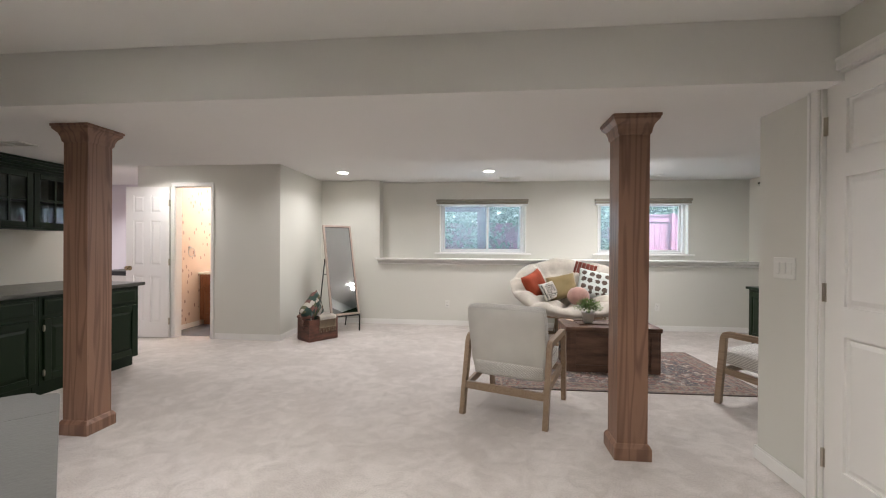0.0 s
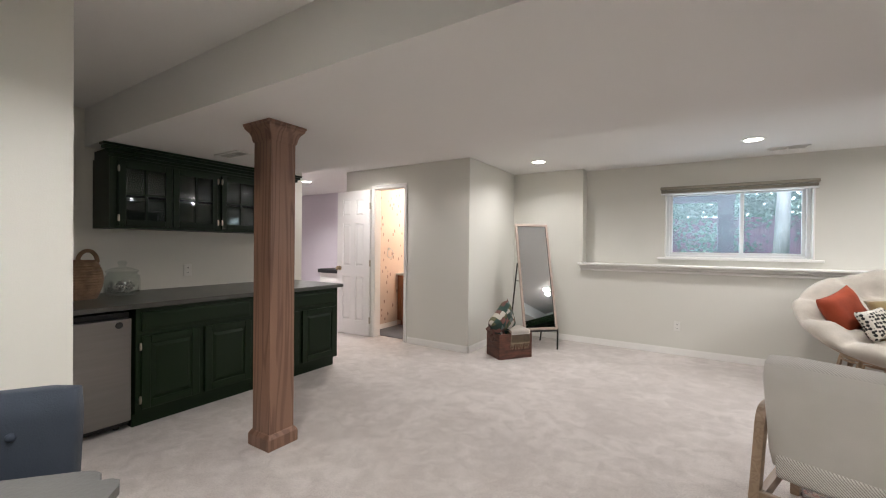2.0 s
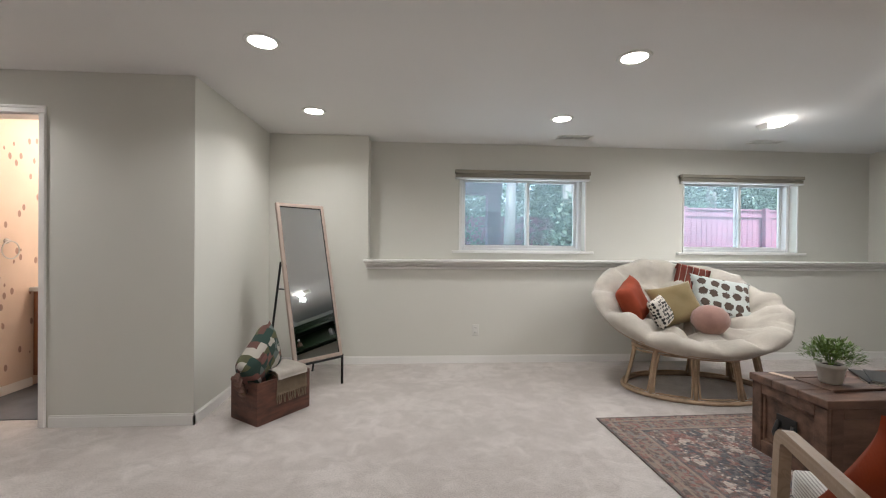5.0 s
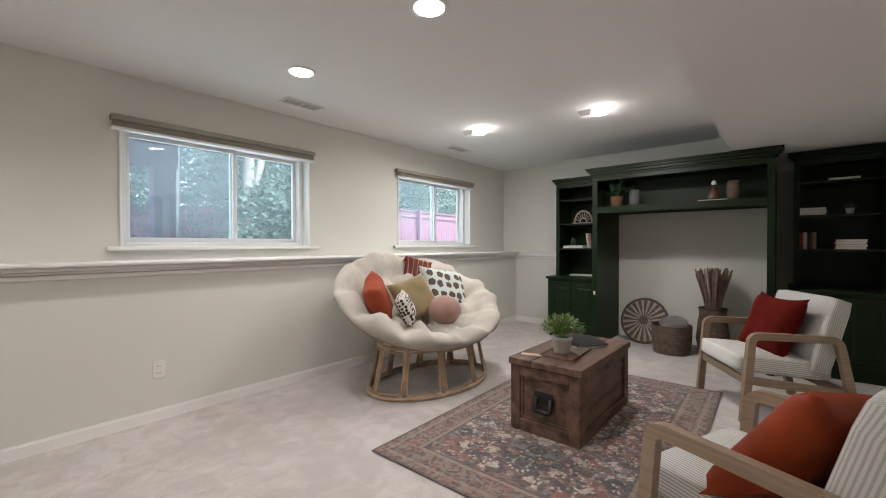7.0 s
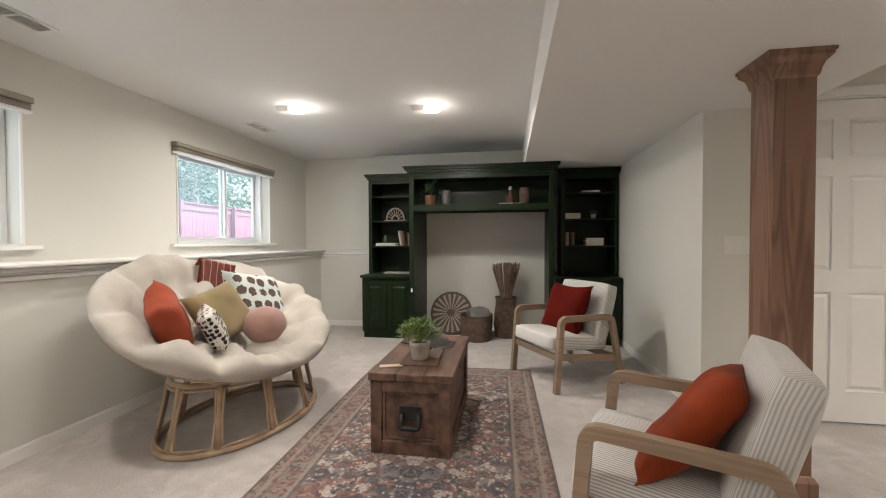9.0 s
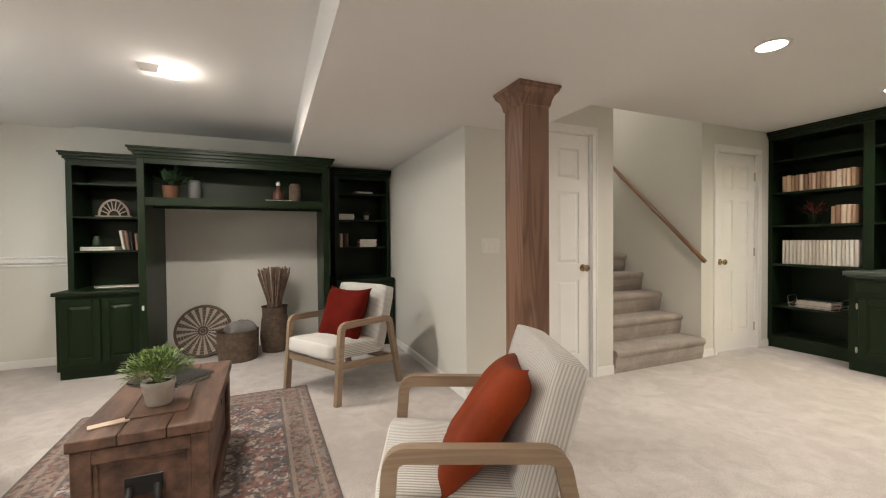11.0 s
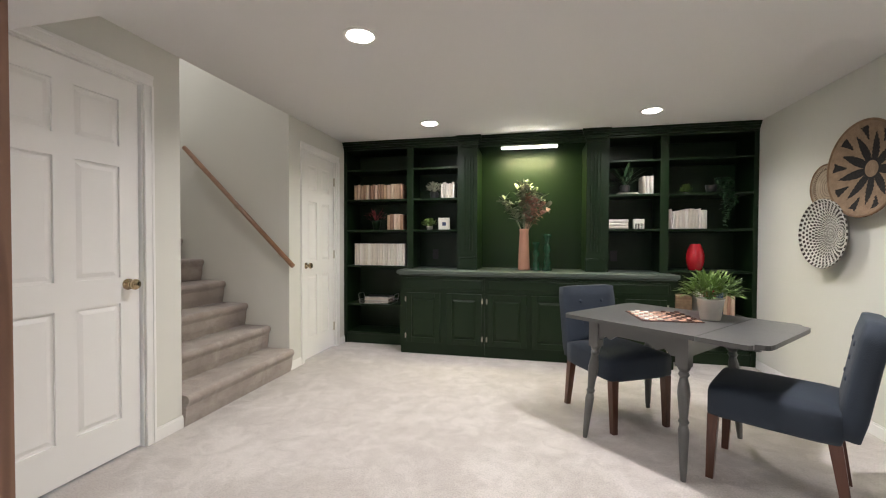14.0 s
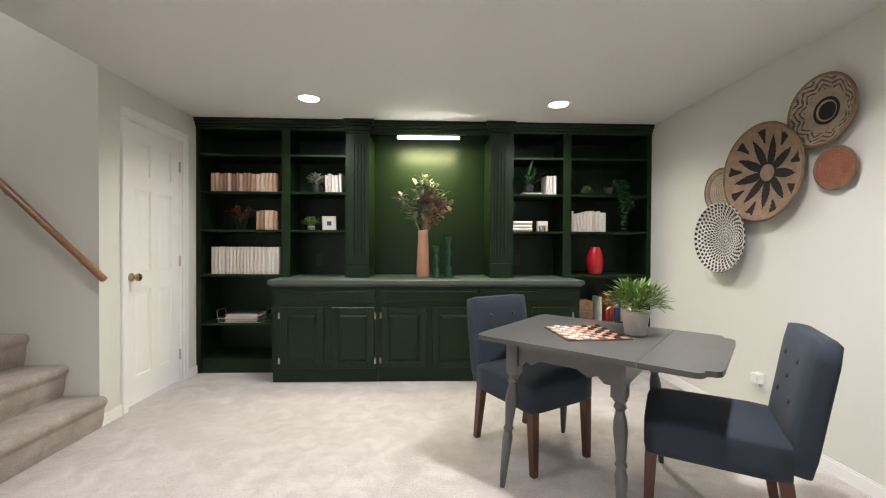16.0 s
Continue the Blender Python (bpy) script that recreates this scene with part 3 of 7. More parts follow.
def slider(name, x0, x1):
    """A two-pane sliding window with sill and a stacked shade at its head."""
    w = thing(name, "white two-pane sliding basement window, shade raised", "window", group="sliding windows", kind="structure")
    z0, z1, y = WZ0, WZ1, 7.83
    mid = x0 + 0.56 * (x1 - x0)
    part("window_frame", boxes((x0, x0 + 0.035, y, 7.95, z0, z1), (x1 - 0.035, x1, y, 7.95, z0, z1), (x0 + 0.035, x1 - 0.035, y, 7.95, z0, z0 + 0.03), (x0 + 0.035, x1 - 0.035, y, 7.95, z1 - 0.03, z1), bevel=0.004), M_VINYL, w)
    for a, b, yy in ((x0 + 0.035, mid + 0.02, 7.855), (mid - 0.02, x1 - 0.035, 7.895)):
        f = 0.032
        sash = part("sash", boxes((a, a + f, yy, yy + 0.03, z0 + 0.03, z1 - 0.03), (b - f, b, yy, yy + 0.03, z0 + 0.03, z1 - 0.03), (a + f, b - f, yy, yy + 0.03, z0 + 0.03, z0 + 0.03 + f), (a + f, b - f, yy, yy + 0.03, z1 - 0.03 - f, z1 - 0.03), bevel=0.003), M_VINYL, w)
        pane = part("pane", boxes((a + f, b - f, yy + 0.012, yy + 0.016, z0 + 0.03 + f, z1 - 0.03 - f)), M_PANE, sash, "clear window glass")
        pane.visible_shadow = False
        film = part("insect_screen" if yy < 7.87 else "haze_film", boxes((a + f, b - f, 7.932, 7.934, z0 + 0.06, z1 - 0.06)) if yy < 7.87 else boxes((a + f, b - f, 7.936, 7.938, z0 + 0.06, z1 - 0.06)), M_SCREEN if yy < 7.87 else M_HAZE, sash)
        film.visible_shadow = False
    part("latch", boxes((mid - 0.012, mid + 0.012, 7.842, 7.855, z0 + 0.38, z0 + 0.44), bevel=0.004), M_VINYL, w)
    part("window_liner", boxes((x0 - 0.016, x0 - 0.001, UY - 0.012, y, z0, z1), (x1 + 0.001, x1 + 0.016, UY - 0.012, y, z0, z1), bevel=0.002), M_TRIM, w)
    part("window_sill", boxes((x0 - 0.09, x1 + 0.09, UY - 0.045, UY, z0 - 0.028, z0 - 0.002), (x0, x1, UY, y, z0 - 0.0, z0 + 0.004), bevel=0.004), M_TRIM, w)
    sh = part("shade_headrail", boxes((x0 - 0.065, x1 + 0.045, UY - 0.062, UY - 0.002, z1 + 0.005, z1 + 0.042), bevel=0.004), M_SHADE, w, "taupe cellular shade stacked at the head")
    for i in range(3):
        part("shade_fold", boxes((x0 - 0.055, x1 + 0.035, UY - 0.055, UY - 0.008, z1 - 0.012 - 0.011 * i, z1 - 0.003 - 0.011 * i), bevel=0.003), M_SHADE, sh)
    part("bottom_rail", boxes((x0 - 0.06, x1 + 0.04, UY - 0.058, UY - 0.006, z1 - 0.056, z1 - 0.037), bevel=0.004), M_VINYL, sh)


slider("window_1", *W1)
slider("window_2", *W2)


def column(cx, cy, label):
    c = thing("oak_column", label, "column", pose(cx, cy, 0), "oak columns")
    part("shaft", sq(bmesh.new(), [(0.087, 0.08), (0.087, 1.945)]), M_OAK, c)
    part("base", sq(bmesh.new(), [(0.106, 0), (0.106, 0.07), (0.101, 0.079), (0.094, 0.092), (0.0875, 0.096)]), M_OAK, c)
    part("capital", sq(bmesh.new(), [(0.0875, 1.915), (0.094, 1.922), (0.097, 1.935), (0.099, 1.95), (0.108, 1.975), (0.126, 1.995), (0.130, 2.0), (0.130, 2.012), (0.136, 2.014), (0.136, 2.029)]), M_OAK, c)


column(-2.815, 3.535, "square oak-clad column with flared capital beside the cabinets")
column(0.725, 3.62, "square oak-clad column with flared capital near the armchair")

# ceiling fittings
can = thing("recessed_light", "lit round recessed ceiling light with white trim", "ceiling light", pose(*CANS[0], CEIL), "recessed lights")
part("trim_ring", lathe([(0.074, -0.002), (0.078, -0.006), (0.096, -0.006), (0.100, -0.0015), (0.100, 0.002), (0.074, 0.002)], 32), M_WHITE, can, smooth=True)
part("diffuser", lathe([(0, -0.004), (0.073, -0.004), (0.073, -0.001), (0, -0.001)], 32), M_LAMP, can, "glowing frosted diffuser")
for q in CANS[1:]:
    copy_thing(can, pose(*q, CEIL))
fl = thing("flush_light", "lit white ceiling lampholder with a bare bulb", "ceiling light", pose(*FLUSH[0], CEIL), "flush lights")
part("canopy", frustum(bmesh.new(), (-0.062, 0.062, -0.062, 0.062), 0, (-0.04, 0.04, -0.045, 0.045), 0.045), M_WHITE, fl, "", False, pose(0, 0, 0, -90, 0, 0))
part("collar", lathe([(0, 0), (0.026, 0), (0.022, 0.035), (0, 0.035)], 16), M_WHITE, fl, "", True, pose(0, -0.028, -0.028, 75, 0, 0))
part("bulb", lathe([(0, 0), (0.018, 0.004), (0.024, 0.025), (0.043, 0.065), (0.046, 0.095), (0.036, 0.122), (0, 0.137)], 20), M_LAMP, fl, "glowing frosted glass bulb", True, pose(0, -0.058, -0.036, 75, 0, 0))
copy_thing(fl, pose(*FLUSH[1], CEIL))


def vent(x, y, z, w, d):
    v = thing("ceiling_vent", "white slotted metal air vent in the ceiling", "air vent", pose(x, y, z), "ceiling vents")
    part("frame", boxes((-w / 2, w / 2, -d / 2, -d / 2 + 0.02, -0.008, 0), (-w / 2, w / 2, d / 2 - 0.02, d / 2, -0.008, 0), (-w / 2, -w / 2 + 0.02, -d / 2 + 0.02, d / 2 - 0.02, -0.008, 0), (w / 2 - 0.02, w / 2, -d / 2 + 0.02, d / 2 - 0.02, -0.008, 0), (-0.008, 0.008, -d / 2 + 0.02, d / 2 - 0.02, -0.007, 0)), M_WHITE, v)
    # black sheet painted in for the unlit duct behind the slats
    part("duct_dark", boxes((-w / 2 + 0.02, w / 2 - 0.02, -d / 2 + 0.02, d / 2 - 0.02, -0.0015, 0)), M_DARK, v)
    for sx in (-1, 1):
        for i in range(5):
            yy = -d / 2 + 0.028 + i * (d - 0.056) / 4
            xa, xb = (-w / 2 + 0.021, -0.009) if sx < 0 else (0.009, w / 2 - 0.021)
            part("slat", boxes((xa, xb, yy - 0.0016, yy + 0.0016, -0.0075, -0.002)), M_WHITE, v)


vent(0.25, 7.37, CEIL, 0.34, 0.14)
vent(2.31, 7.37, CEIL, 0.34, 0.14)
vent(-3.83, 3.85, SOFF, 0.34, 0.14)


def outlet(name, m, slots=True, mat=None, gangs=1):
    mat = mat or M_WHITE
    o = thing(name, ("white plastic wall socket plate" if slots else "white three-gang light switch plate") if mat is M_WHITE else "black wall socket plate inside the shelving", "outlet" if slots else "switch", m, "wall plates")
    w = 0.035 + 0.023 * (gangs - 1)
    part("plate", boxes((-w, w, -0.006, 0, -0.058, 0.058), bevel=0.003), mat, o)
    for g in range(gangs):
        gx = 0.046 * (g - (gangs - 1) / 2)
        if slots:
            for z in (-0.022, 0.022):
                part("socket", boxes((gx - 0.016, gx + 0.016, -0.0085, -0.006, z - 0.014, z + 0.014), bevel=0.002), mat, o)
                part("slots", boxes((gx - 0.008, gx - 0.005, -0.009, -0.008, z - 0.006, z + 0.006), (gx + 0.005, gx + 0.008, -0.009, -0.008, z - 0.006, z + 0.006)), M_DARK, o)
        else:
            part("switch_rocker", boxes((gx - 0.016, gx + 0.016, -0.010, -0.006, -0.033, 0.033), bevel=0.002), mat, o)
    return o


outlet("wall_socket", pose(-0.726, LY, 0.34))
outlet("wall_socket", pose(2.49, LY, 0.355))
outlet("wall_socket", pose(-2.76, 1.23, 0.33, 0, 0, 90))
outlet("wall_socket", pose(-4.62, 3.865, 1.02, 0, 0, 90))
outlet("wall_socket", pose(0.462, -0.43, 1.034, 0, 0, 180), True, M_DARK)
outlet("wall_socket", pose(-1.55, -0.43, 1.034, 0, 0, 180), True, M_DARK)
outlet("light_switch", pose(EX, 3.428, 1.145, 0, 0, -90), False, None, 3)
nl = thing("night_light", "white plug-in adapter in the wall socket", "plug", pose(-2.752, 1.23, 0.35, 0, 0, 90))
part("body", boxes((-0.028, 0.028, -0.045, 0, -0.03, 0.035), bevel=0.008, seg=2), M_WHITE, nl)

# stairs
RISE, RUN, SX = 0.2025, 0.241, 1.436
st = thing("staircase", "carpeted stairs rising between cream walls", "staircase", kind="structure")
for i in range(12):
    xa = SX + RUN * i
    if i < 11:
        top = RISE * (i + 1)
        z0_ = RISE * i if i else 0.0
        nose = [(xa + 0.024 + 0.032 * math.cos(a_), top - 0.032 + 0.032 * math.sin(a_)) for a_ in [math.pi * (1.25 - 0.75 * k / 8) for k in range(9)]]
        prof = [(xa + 0.03, z0_), (xa + 0.016, z0_ + 0.06), (xa + 0.012, top - 0.075)] + nose + [(xa + RUN + 0.03, top), (xa + RUN + 0.03, z0_)]
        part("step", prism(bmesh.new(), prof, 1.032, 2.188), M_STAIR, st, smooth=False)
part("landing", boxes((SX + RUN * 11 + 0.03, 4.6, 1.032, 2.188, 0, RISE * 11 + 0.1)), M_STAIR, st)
M_RAIL = oak("rail_oak", (0.30, 0.155, 0.085), (0.19, 0.09, 0.045), 0.35, 0)
hr = thing("handrail", "round oak handrail sloping up the stair wall", "handrail", kind="structure")
ax, az, bx_ = 1.405, 0.972, 2.545
dx = (bx_ - ax)
part("rail", tube(bmesh.new(), [(ax - 0.012, 1.10, az - 0.010), (ax, 1.10, az), (bx_, 1.10, az + dx * 0.963)], 0.021, 12), M_RAIL, hr, smooth=True)
for f in (0.12, 0.52, 0.9):
    px, pz = ax + dx * f, az + dx * 0.963 * f
    part("bracket", tube(bmesh.new(), [(px, 1.035, pz - 0.06), (px, 1.085, pz - 0.055), (px, 1.10, pz - 0.02)], 0.007, 8), M_METAL, hr)

# --- built-in shelving


def cab_door(parent, x0, x1, z0, z1, y, mat, hinge=None, name="door"):
    """A raised-panel door whose face stands at y, looking to -y."""
    s = 0.055
    bm = boxes((x0, x0 + s, y, y + 0.018, z0, z1), (x1 - s, x1, y, y + 0.018, z0, z1), (x0 + s, x1 - s, y, y + 0.018, z0, z0 + s), (x0 + s, x1 - s, y, y + 0.018, z1 - s, z1), bevel=0.003)
    bx(bm, x0 + s - 0.002, x1 - s + 0.002, y + 0.009, y + 0.017, z0 + s - 0.002, z1 - s + 0.002)
    d = part(name, bm, mat, parent)
    part("panel", panel(bmesh.new(), x0 + s + 0.006, x1 - s - 0.006, z0 + s + 0.006, z1 - s - 0.006, y + 0.010, 0.010, 0.024), mat, d)
    if hinge is not None:
        for z in (z0 + 0.07, z1 - 0.07):
            part("hinge", lathe([(0, -0.028), (0.006, -0.026), (0.009, -0.01), (0.009, 0.01), (0.006, 0.026), (0, 0.028)], 8, at=(hinge, y - 0.004, z)), M_METAL, d, "bright nickel hinge")
    return d


def crown(bm, x0, x1, yf, yb, z0, z1, out=0.055, ends=True):
    """A stepped cornice along x that leans out from yf."""
    e = 1 if ends else 0
    for k, (a, b, o) in enumerate(((0, 0.25, 0.15), (0.25, 0.55, 0.45), (0.55, 0.8, 0.8), (0.8, 1.0, 1.0))):
        za, zb = z0 + (z1 - z0) * a, z0 + (z1 - z0) * b
        bx(bm, x0 - e * out * o, x1 + e * out * o, yf - out * o, yb, za, zb, bevel=0.004)
    return bm


# In this frame front is -y; turned half round it fronts the room.
BK = pose(0, 0, 0, 0, 0, 180)
FY, BY = 0.06, 0.446


def shelf_case(name, label, x0, x1, z0, shelves, div, top=2.233):
    """A tall open case between x0 and x1 (its own frame), with one divider."""
    c = thing(name, label, "bookcase", BK)
    part("back", boxes((x0, x1, BY - 0.012, BY, z0, top)), M_GREEN, c)
    for a, b in ((x0, x0 + 0.04), (x1 - 0.04, x1)):
        part("side", boxes((a, b, FY, BY - 0.012, z0, 2.33 - 0.002)), M_GREEN, c)
    part("divider", boxes((div - 0.038, div + 0.038, FY, FY + 0.02, z0, top), (div - 0.012, div + 0.012, FY + 0.02, BY - 0.012, z0, top)), M_GREEN, c)
    part("head", boxes((x0 + 0.04, x1 - 0.04, FY, BY, top, 2.328)), M_GREEN, c)
    for a, b, zs in shelves:
        for z in zs:
            part("shelf", boxes((a, b, FY + 0.006, BY - 0.012, z - 0.011, z + 0.011), bevel=0.003), M_GREEN, c)
    part("cornice", crown(bmesh.new(), x0 + 0.001, x1 - 0.001, FY - 0.001, FY + 0.02, 2.238, 2.328, 0.05, False), M_GREEN, c)
    return c


SZ = [2.005, 1.66, 1.31]
L = shelf_case("bookcase", "tall dark green built-in bookcase with books and plants", -1.478, -0.088, 0.0, [(-1.438, -0.682, SZ + [0.897, 0.448, 0.12]), (-0.658, -0.128, SZ)], -0.67)
part("plinth", boxes((-1.438, -0.70, FY + 0.012, FY + 0.03, 0, 0.108)), M_GREEN, L)
R = shelf_case("bookcase", "tall dark green built-in bookcase with red vase", 1.395, 2.758, 0.0, [(1.435, 1.936, SZ), (1.96, 2.718, SZ + [0.897, 0.448, 0.12])], 1.948)
part("plinth", boxes((1.95, 2.718, FY + 0.012, FY + 0.03, 0, 0.108)), M_GREEN, R)
nic = thing("display_niche", "dark green display niche between fluted pilasters", "bookcase", BK)
part("back", boxes((-0.088, 1.395, BY - 0.012, BY, 0.88, 2.33)), M_GREEN, nic)
part("head", boxes((0.094, 1.212, FY, FY + 0.03, 2.215, 2.328)), M_GREEN, nic)
part("cornice", crown(bmesh.new(), 0.096, 1.21, FY - 0.001, FY + 0.02, 2.245, 2.328, 0.045, False), M_GREEN, nic)
for a, b in ((-0.087, 0.094), (1.212, 1.394)):
    pil = part("pilaster", boxes((a, b, FY - 0.035, BY - 0.012, 0.884, 2.21)), M_GREEN, nic)
    w = b - a
    part("pilaster_foot", boxes((a - 0.006, b + 0.006, FY - 0.048, FY - 0.034, 0.884, 1.005), (a - 0.01, b + 0.01, FY - 0.053, FY - 0.034, 1.005, 1.02), bevel=0.004), M_GREEN, pil)
    for k in range(4):
        xa = a + 0.045 + k * (w - 0.09) / 3
        part("flute", tube(bmesh.new(), [(xa, FY - 0.035, 1.09), (xa, FY - 0.035, 2.10)], 0.006, 8, flat=1), M_GREEN, pil)
    part("pilaster_head", crown(bmesh.new(), a + 0.004, b - 0.004, FY - 0.036, FY, 2.20, 2.328, 0.05), M_GREEN, pil)
sl = thing("strip_light", "lit white strip lamp under the niche head", "strip light", BK)
part("housing", boxes((0.34, 0.93, 0.08, 0.125, 2.198, 2.214), bevel=0.004), M_WHITE, sl)
part("tube", boxes((0.345, 0.925, 0.075, 0.118, 2.184, 2.197), bevel=0.004), M_LAMP, sl, "glowing tube")

CF = -0.22
for a, b, ma, mb, mm in ((-0.690, 0.210, 0.073, 0.031, 0.035), (0.211, 1.092, 0.030, 0.031, 0.024), (1.093, 1.968, 0.031, 0.073, 0.035)):
    u = thing("base_cabinet", "dark green base cabinet, one drawer over two doors", "cabinet", BK, "bookcase base cabinets")
    part("body", boxes((a, b, CF + 0.002, FY, 0.10, 0.845), (a, b, CF + 0.022, FY, 0, 0.10)), M_GREEN, u)
    part("drawer", panel(boxes((a + ma * 0.6, b - mb * 0.6, CF - 0.012, CF + 0.001, 0.685, 0.805), bevel=0.003), a + ma * 0.6 + 0.01, b - mb * 0.6 - 0.01, 0.695, 0.795, CF - 0.011, 0.004, 0.012), M_GREEN, u)
    m = (a + ma + b - mb) / 2
    cab_door(u, a + ma, m - mm, 0.125, 0.65, CF - 0.017, M_GREEN, a + ma - 0.008)
    cab_door(u, m + mm, b - mb, 0.125, 0.65, CF - 0.017, M_GREEN, b - mb + 0.008)
solo("cabinet_top", boxes((-0.722, 2.0, CF - 0.035, 0.06, 0.846, 0.884), (-0.705, 1.985, CF - 0.02, 0.06, 0.83, 0.845), bevel=0.006, seg=2), M_GREEN_TOP, "worn grey-green painted wooden cabinet top", "countertop", BK)
solo("niche_floor", boxes((-0.69, 1.93, 0.061, BY - 0.014, 0.862, 0.884)), M_GREEN_TOP, "worn grey-green painted shelf behind the cabinet top", "countertop", BK)

# hutch: in this frame x runs along the wall from 6.70 downwards, y is the way into the wall
HM = pose(0, 6.70, 0, 0, 0, -90)


def hutch_side(name, label, x0, x1, base_front, doors):
    h = thing(name, label, "hutch", HM)
    part("body", boxes((x0, x1, base_front, 3.925, 0.08, 0.735), (x0 + 0.01, x1 - 0.01, base_front + 0.03, 3.925, 0, 0.08)), M_GREEN, h)
    part("top", boxes((x0 - 0.02, x1, base_front - 0.035, 3.925, 0.736, 0.768), bevel=0.006, seg=2), M_GREEN, h)
    m = (x0 + x1) / 2
    for a, b, hg in ((x0 + 0.03, m - 0.006, None), (m + 0.006, x1 - 0.02, None)):
        cab_door(h, a, b, 0.13, 0.70, base_front - 0.017, M_GREEN, hg)
    part("side", boxes((x0 + 0.02, x0 + 0.045, 3.50, 3.925, 0.768, 1.93)), M_GREEN, h)
    part("side", boxes((x1 - 0.025, x1, 3.50, 3.925, 0.768, 1.93)), M_GREEN, h)
    part("back", boxes((x0 + 0.045, x1 - 0.025, 3.905, 3.925, 0.768, 1.93)), M_GREEN, h)
    for z in (1.112, 1.43, 1.738):
        part("shelf", boxes((x0 + 0.045, x1 - 0.025, 3.515, 3.905, z - 0.010, z + 0.010), bevel=0.003), M_GREEN, h)
    part("face_frame", boxes((x0 + 0.015, x0 + 0.06, 3.485, 3.50, 0.768, 1.93), (x1 - 0.03, x1, 3.485, 3.50, 0.768, 1.93), (x0 + 0.06, x1 - 0.03, 3.485, 3.50, 1.90, 1.93)), M_GREEN, h)
    part("cornice", crown(boxes((x0 + 0.02, x1, 3.49, 3.925, 1.931, 2.018)), x0 + 0.02, x1, 3.49, 3.6, 1.935, 2.02, 0.05), M_GREEN, h)
    return h


hutch_side("hutch", "dark green hutch of open shelves over two doors", 0.035, 0.665, 3.28, True)
hutch_side("hutch", "dark green hutch in shade behind the armchair", 2.40, 3.04, 3.30, True)
hc = thing("hutch_bridge", "dark green cornice shelf bridging the two hutches", "hutch", HM)
for a, b in ((0.68, 0.735), (2.235, 2.29)):
    part("stile", boxes((a, b, 3.07, 3.10, 0, 1.93), bevel=0.003), M_GREEN, hc)
part("end_panel", boxes((0.685, 0.71, 3.10, 3.925, 0, 1.93)), M_GREEN, hc)
part("end_panel", boxes((2.26, 2.285, 3.10, 3.925, 0, 1.93)), M_GREEN, hc)
part("shelf_board", boxes((0.71, 2.26, 3.085, 3.45, 1.565, 1.59), (0.735, 2.235, 3.07, 3.085, 1.52, 1.592)), M_GREEN, hc)
part("back", boxes((0.71, 2.26, 3.45, 3.465, 1.52, 1.93)), M_GREEN, hc)
part("head", boxes((0.735, 2.235, 3.07, 3.10, 1.885, 1.93), (0.69, 2.28, 3.10, 3.925, 1.90, 1.93)), M_GREEN, hc)
part("cornice", crown(boxes((0.69, 2.28, 3.075, 3.92, 1.931, 1.95)), 0.69, 2.28, 3.07, 3.2, 1.932, 2.024, 0.07), M_GREEN, hc)
part("catch", boxes((0.70, 0.715, 3.055, 3.07, 0.60, 0.64)), M_WHITE, hc, "small white catch")

# kitchenette: front is +x
KM = pose(0, 0, 0, 0, 0, 90)   # own x = world y, own y = - world x
M_KTOP = material("kitchen_top", (0.10, 0.10, 0.088), 0.3, vary=0.35, scale=6, fine=140, bump=0.003)
M_STEEL = material("brushed_steel", (0.27, 0.26, 0.25), 0.34, 0.9, vary=0.08, scale=3, fine=120, bump=0.003, stretch=(1, 1, 14))
KF = 3.735
for a, b in ((3.12, 3.98), (3.985, 4.93)):
    u = thing("base_cabinet", "dark green kitchenette base cabinet with two raised-panel doors", "cabinet", KM, "kitchenette base cabinets")
    part("body", boxes((a, b, KF, 4.615, 0.10, 0.825), (a, b, KF + 0.06, 4.615, 0, 0.10)), M_GREEN, u)
    part("drawer", panel(boxes((a + 0.03, b - 0.03, KF - 0.014, KF - 0.001, 0.665, 0.80), bevel=0.003), a + 0.04, b - 0.04, 0.675, 0.79, KF - 0.013, 0.004, 0.012), M_GREEN, u)
    m = (a + b) / 2
    cab_door(u, a + 0.03, m - 0.02, 0.13, 0.635, KF - 0.019, M_GREEN, a + 0.02)
    cab_door(u, m + 0.02, b - 0.03, 0.13, 0.635, KF - 0.019, M_GREEN, None)
solo("kitchenette_counter", boxes((2.535, 4.985, 3.70, 4.615, 0.828, 0.862), bevel=0.006, seg=2), M_KTOP, "dark laminate kitchenette counter on green cabinets", "countertop", KM)
fr = thing("mini_fridge", "brushed steel under-counter refrigerator", "refrigerator", KM)
part("body", boxes((2.56, 3.105, 3.80, 4.5, 0.03, 0.80)), M_DARK, fr)
part("door", boxes((2.565, 3.10, 3.742, 3.798, 0.07, 0.765), bevel=0.008, seg=2), M_STEEL, fr)
part("badge", lathe([(0, 0), (0.022, 0), (0.02, 0.003), (0, 0.003)], 16), M_DARK, fr, "dark oval badge", False, pose(3.03, 3.742, 0.725, 90, 0, 0))
for fx in (2.62, 3.05):
    part("foot", lathe([(0.018, 0), (0.018, 0.031), (0, 0.031)], 10), M_DARK, fr, "", False, pose(fx, 3.85, 0))
uc = thing("wall_cabinet", "dark green wall cabinet with four glazed doors", "cabinet", KM)
UF, UZ0, UZ1 = 4.30, 1.385, 1.93
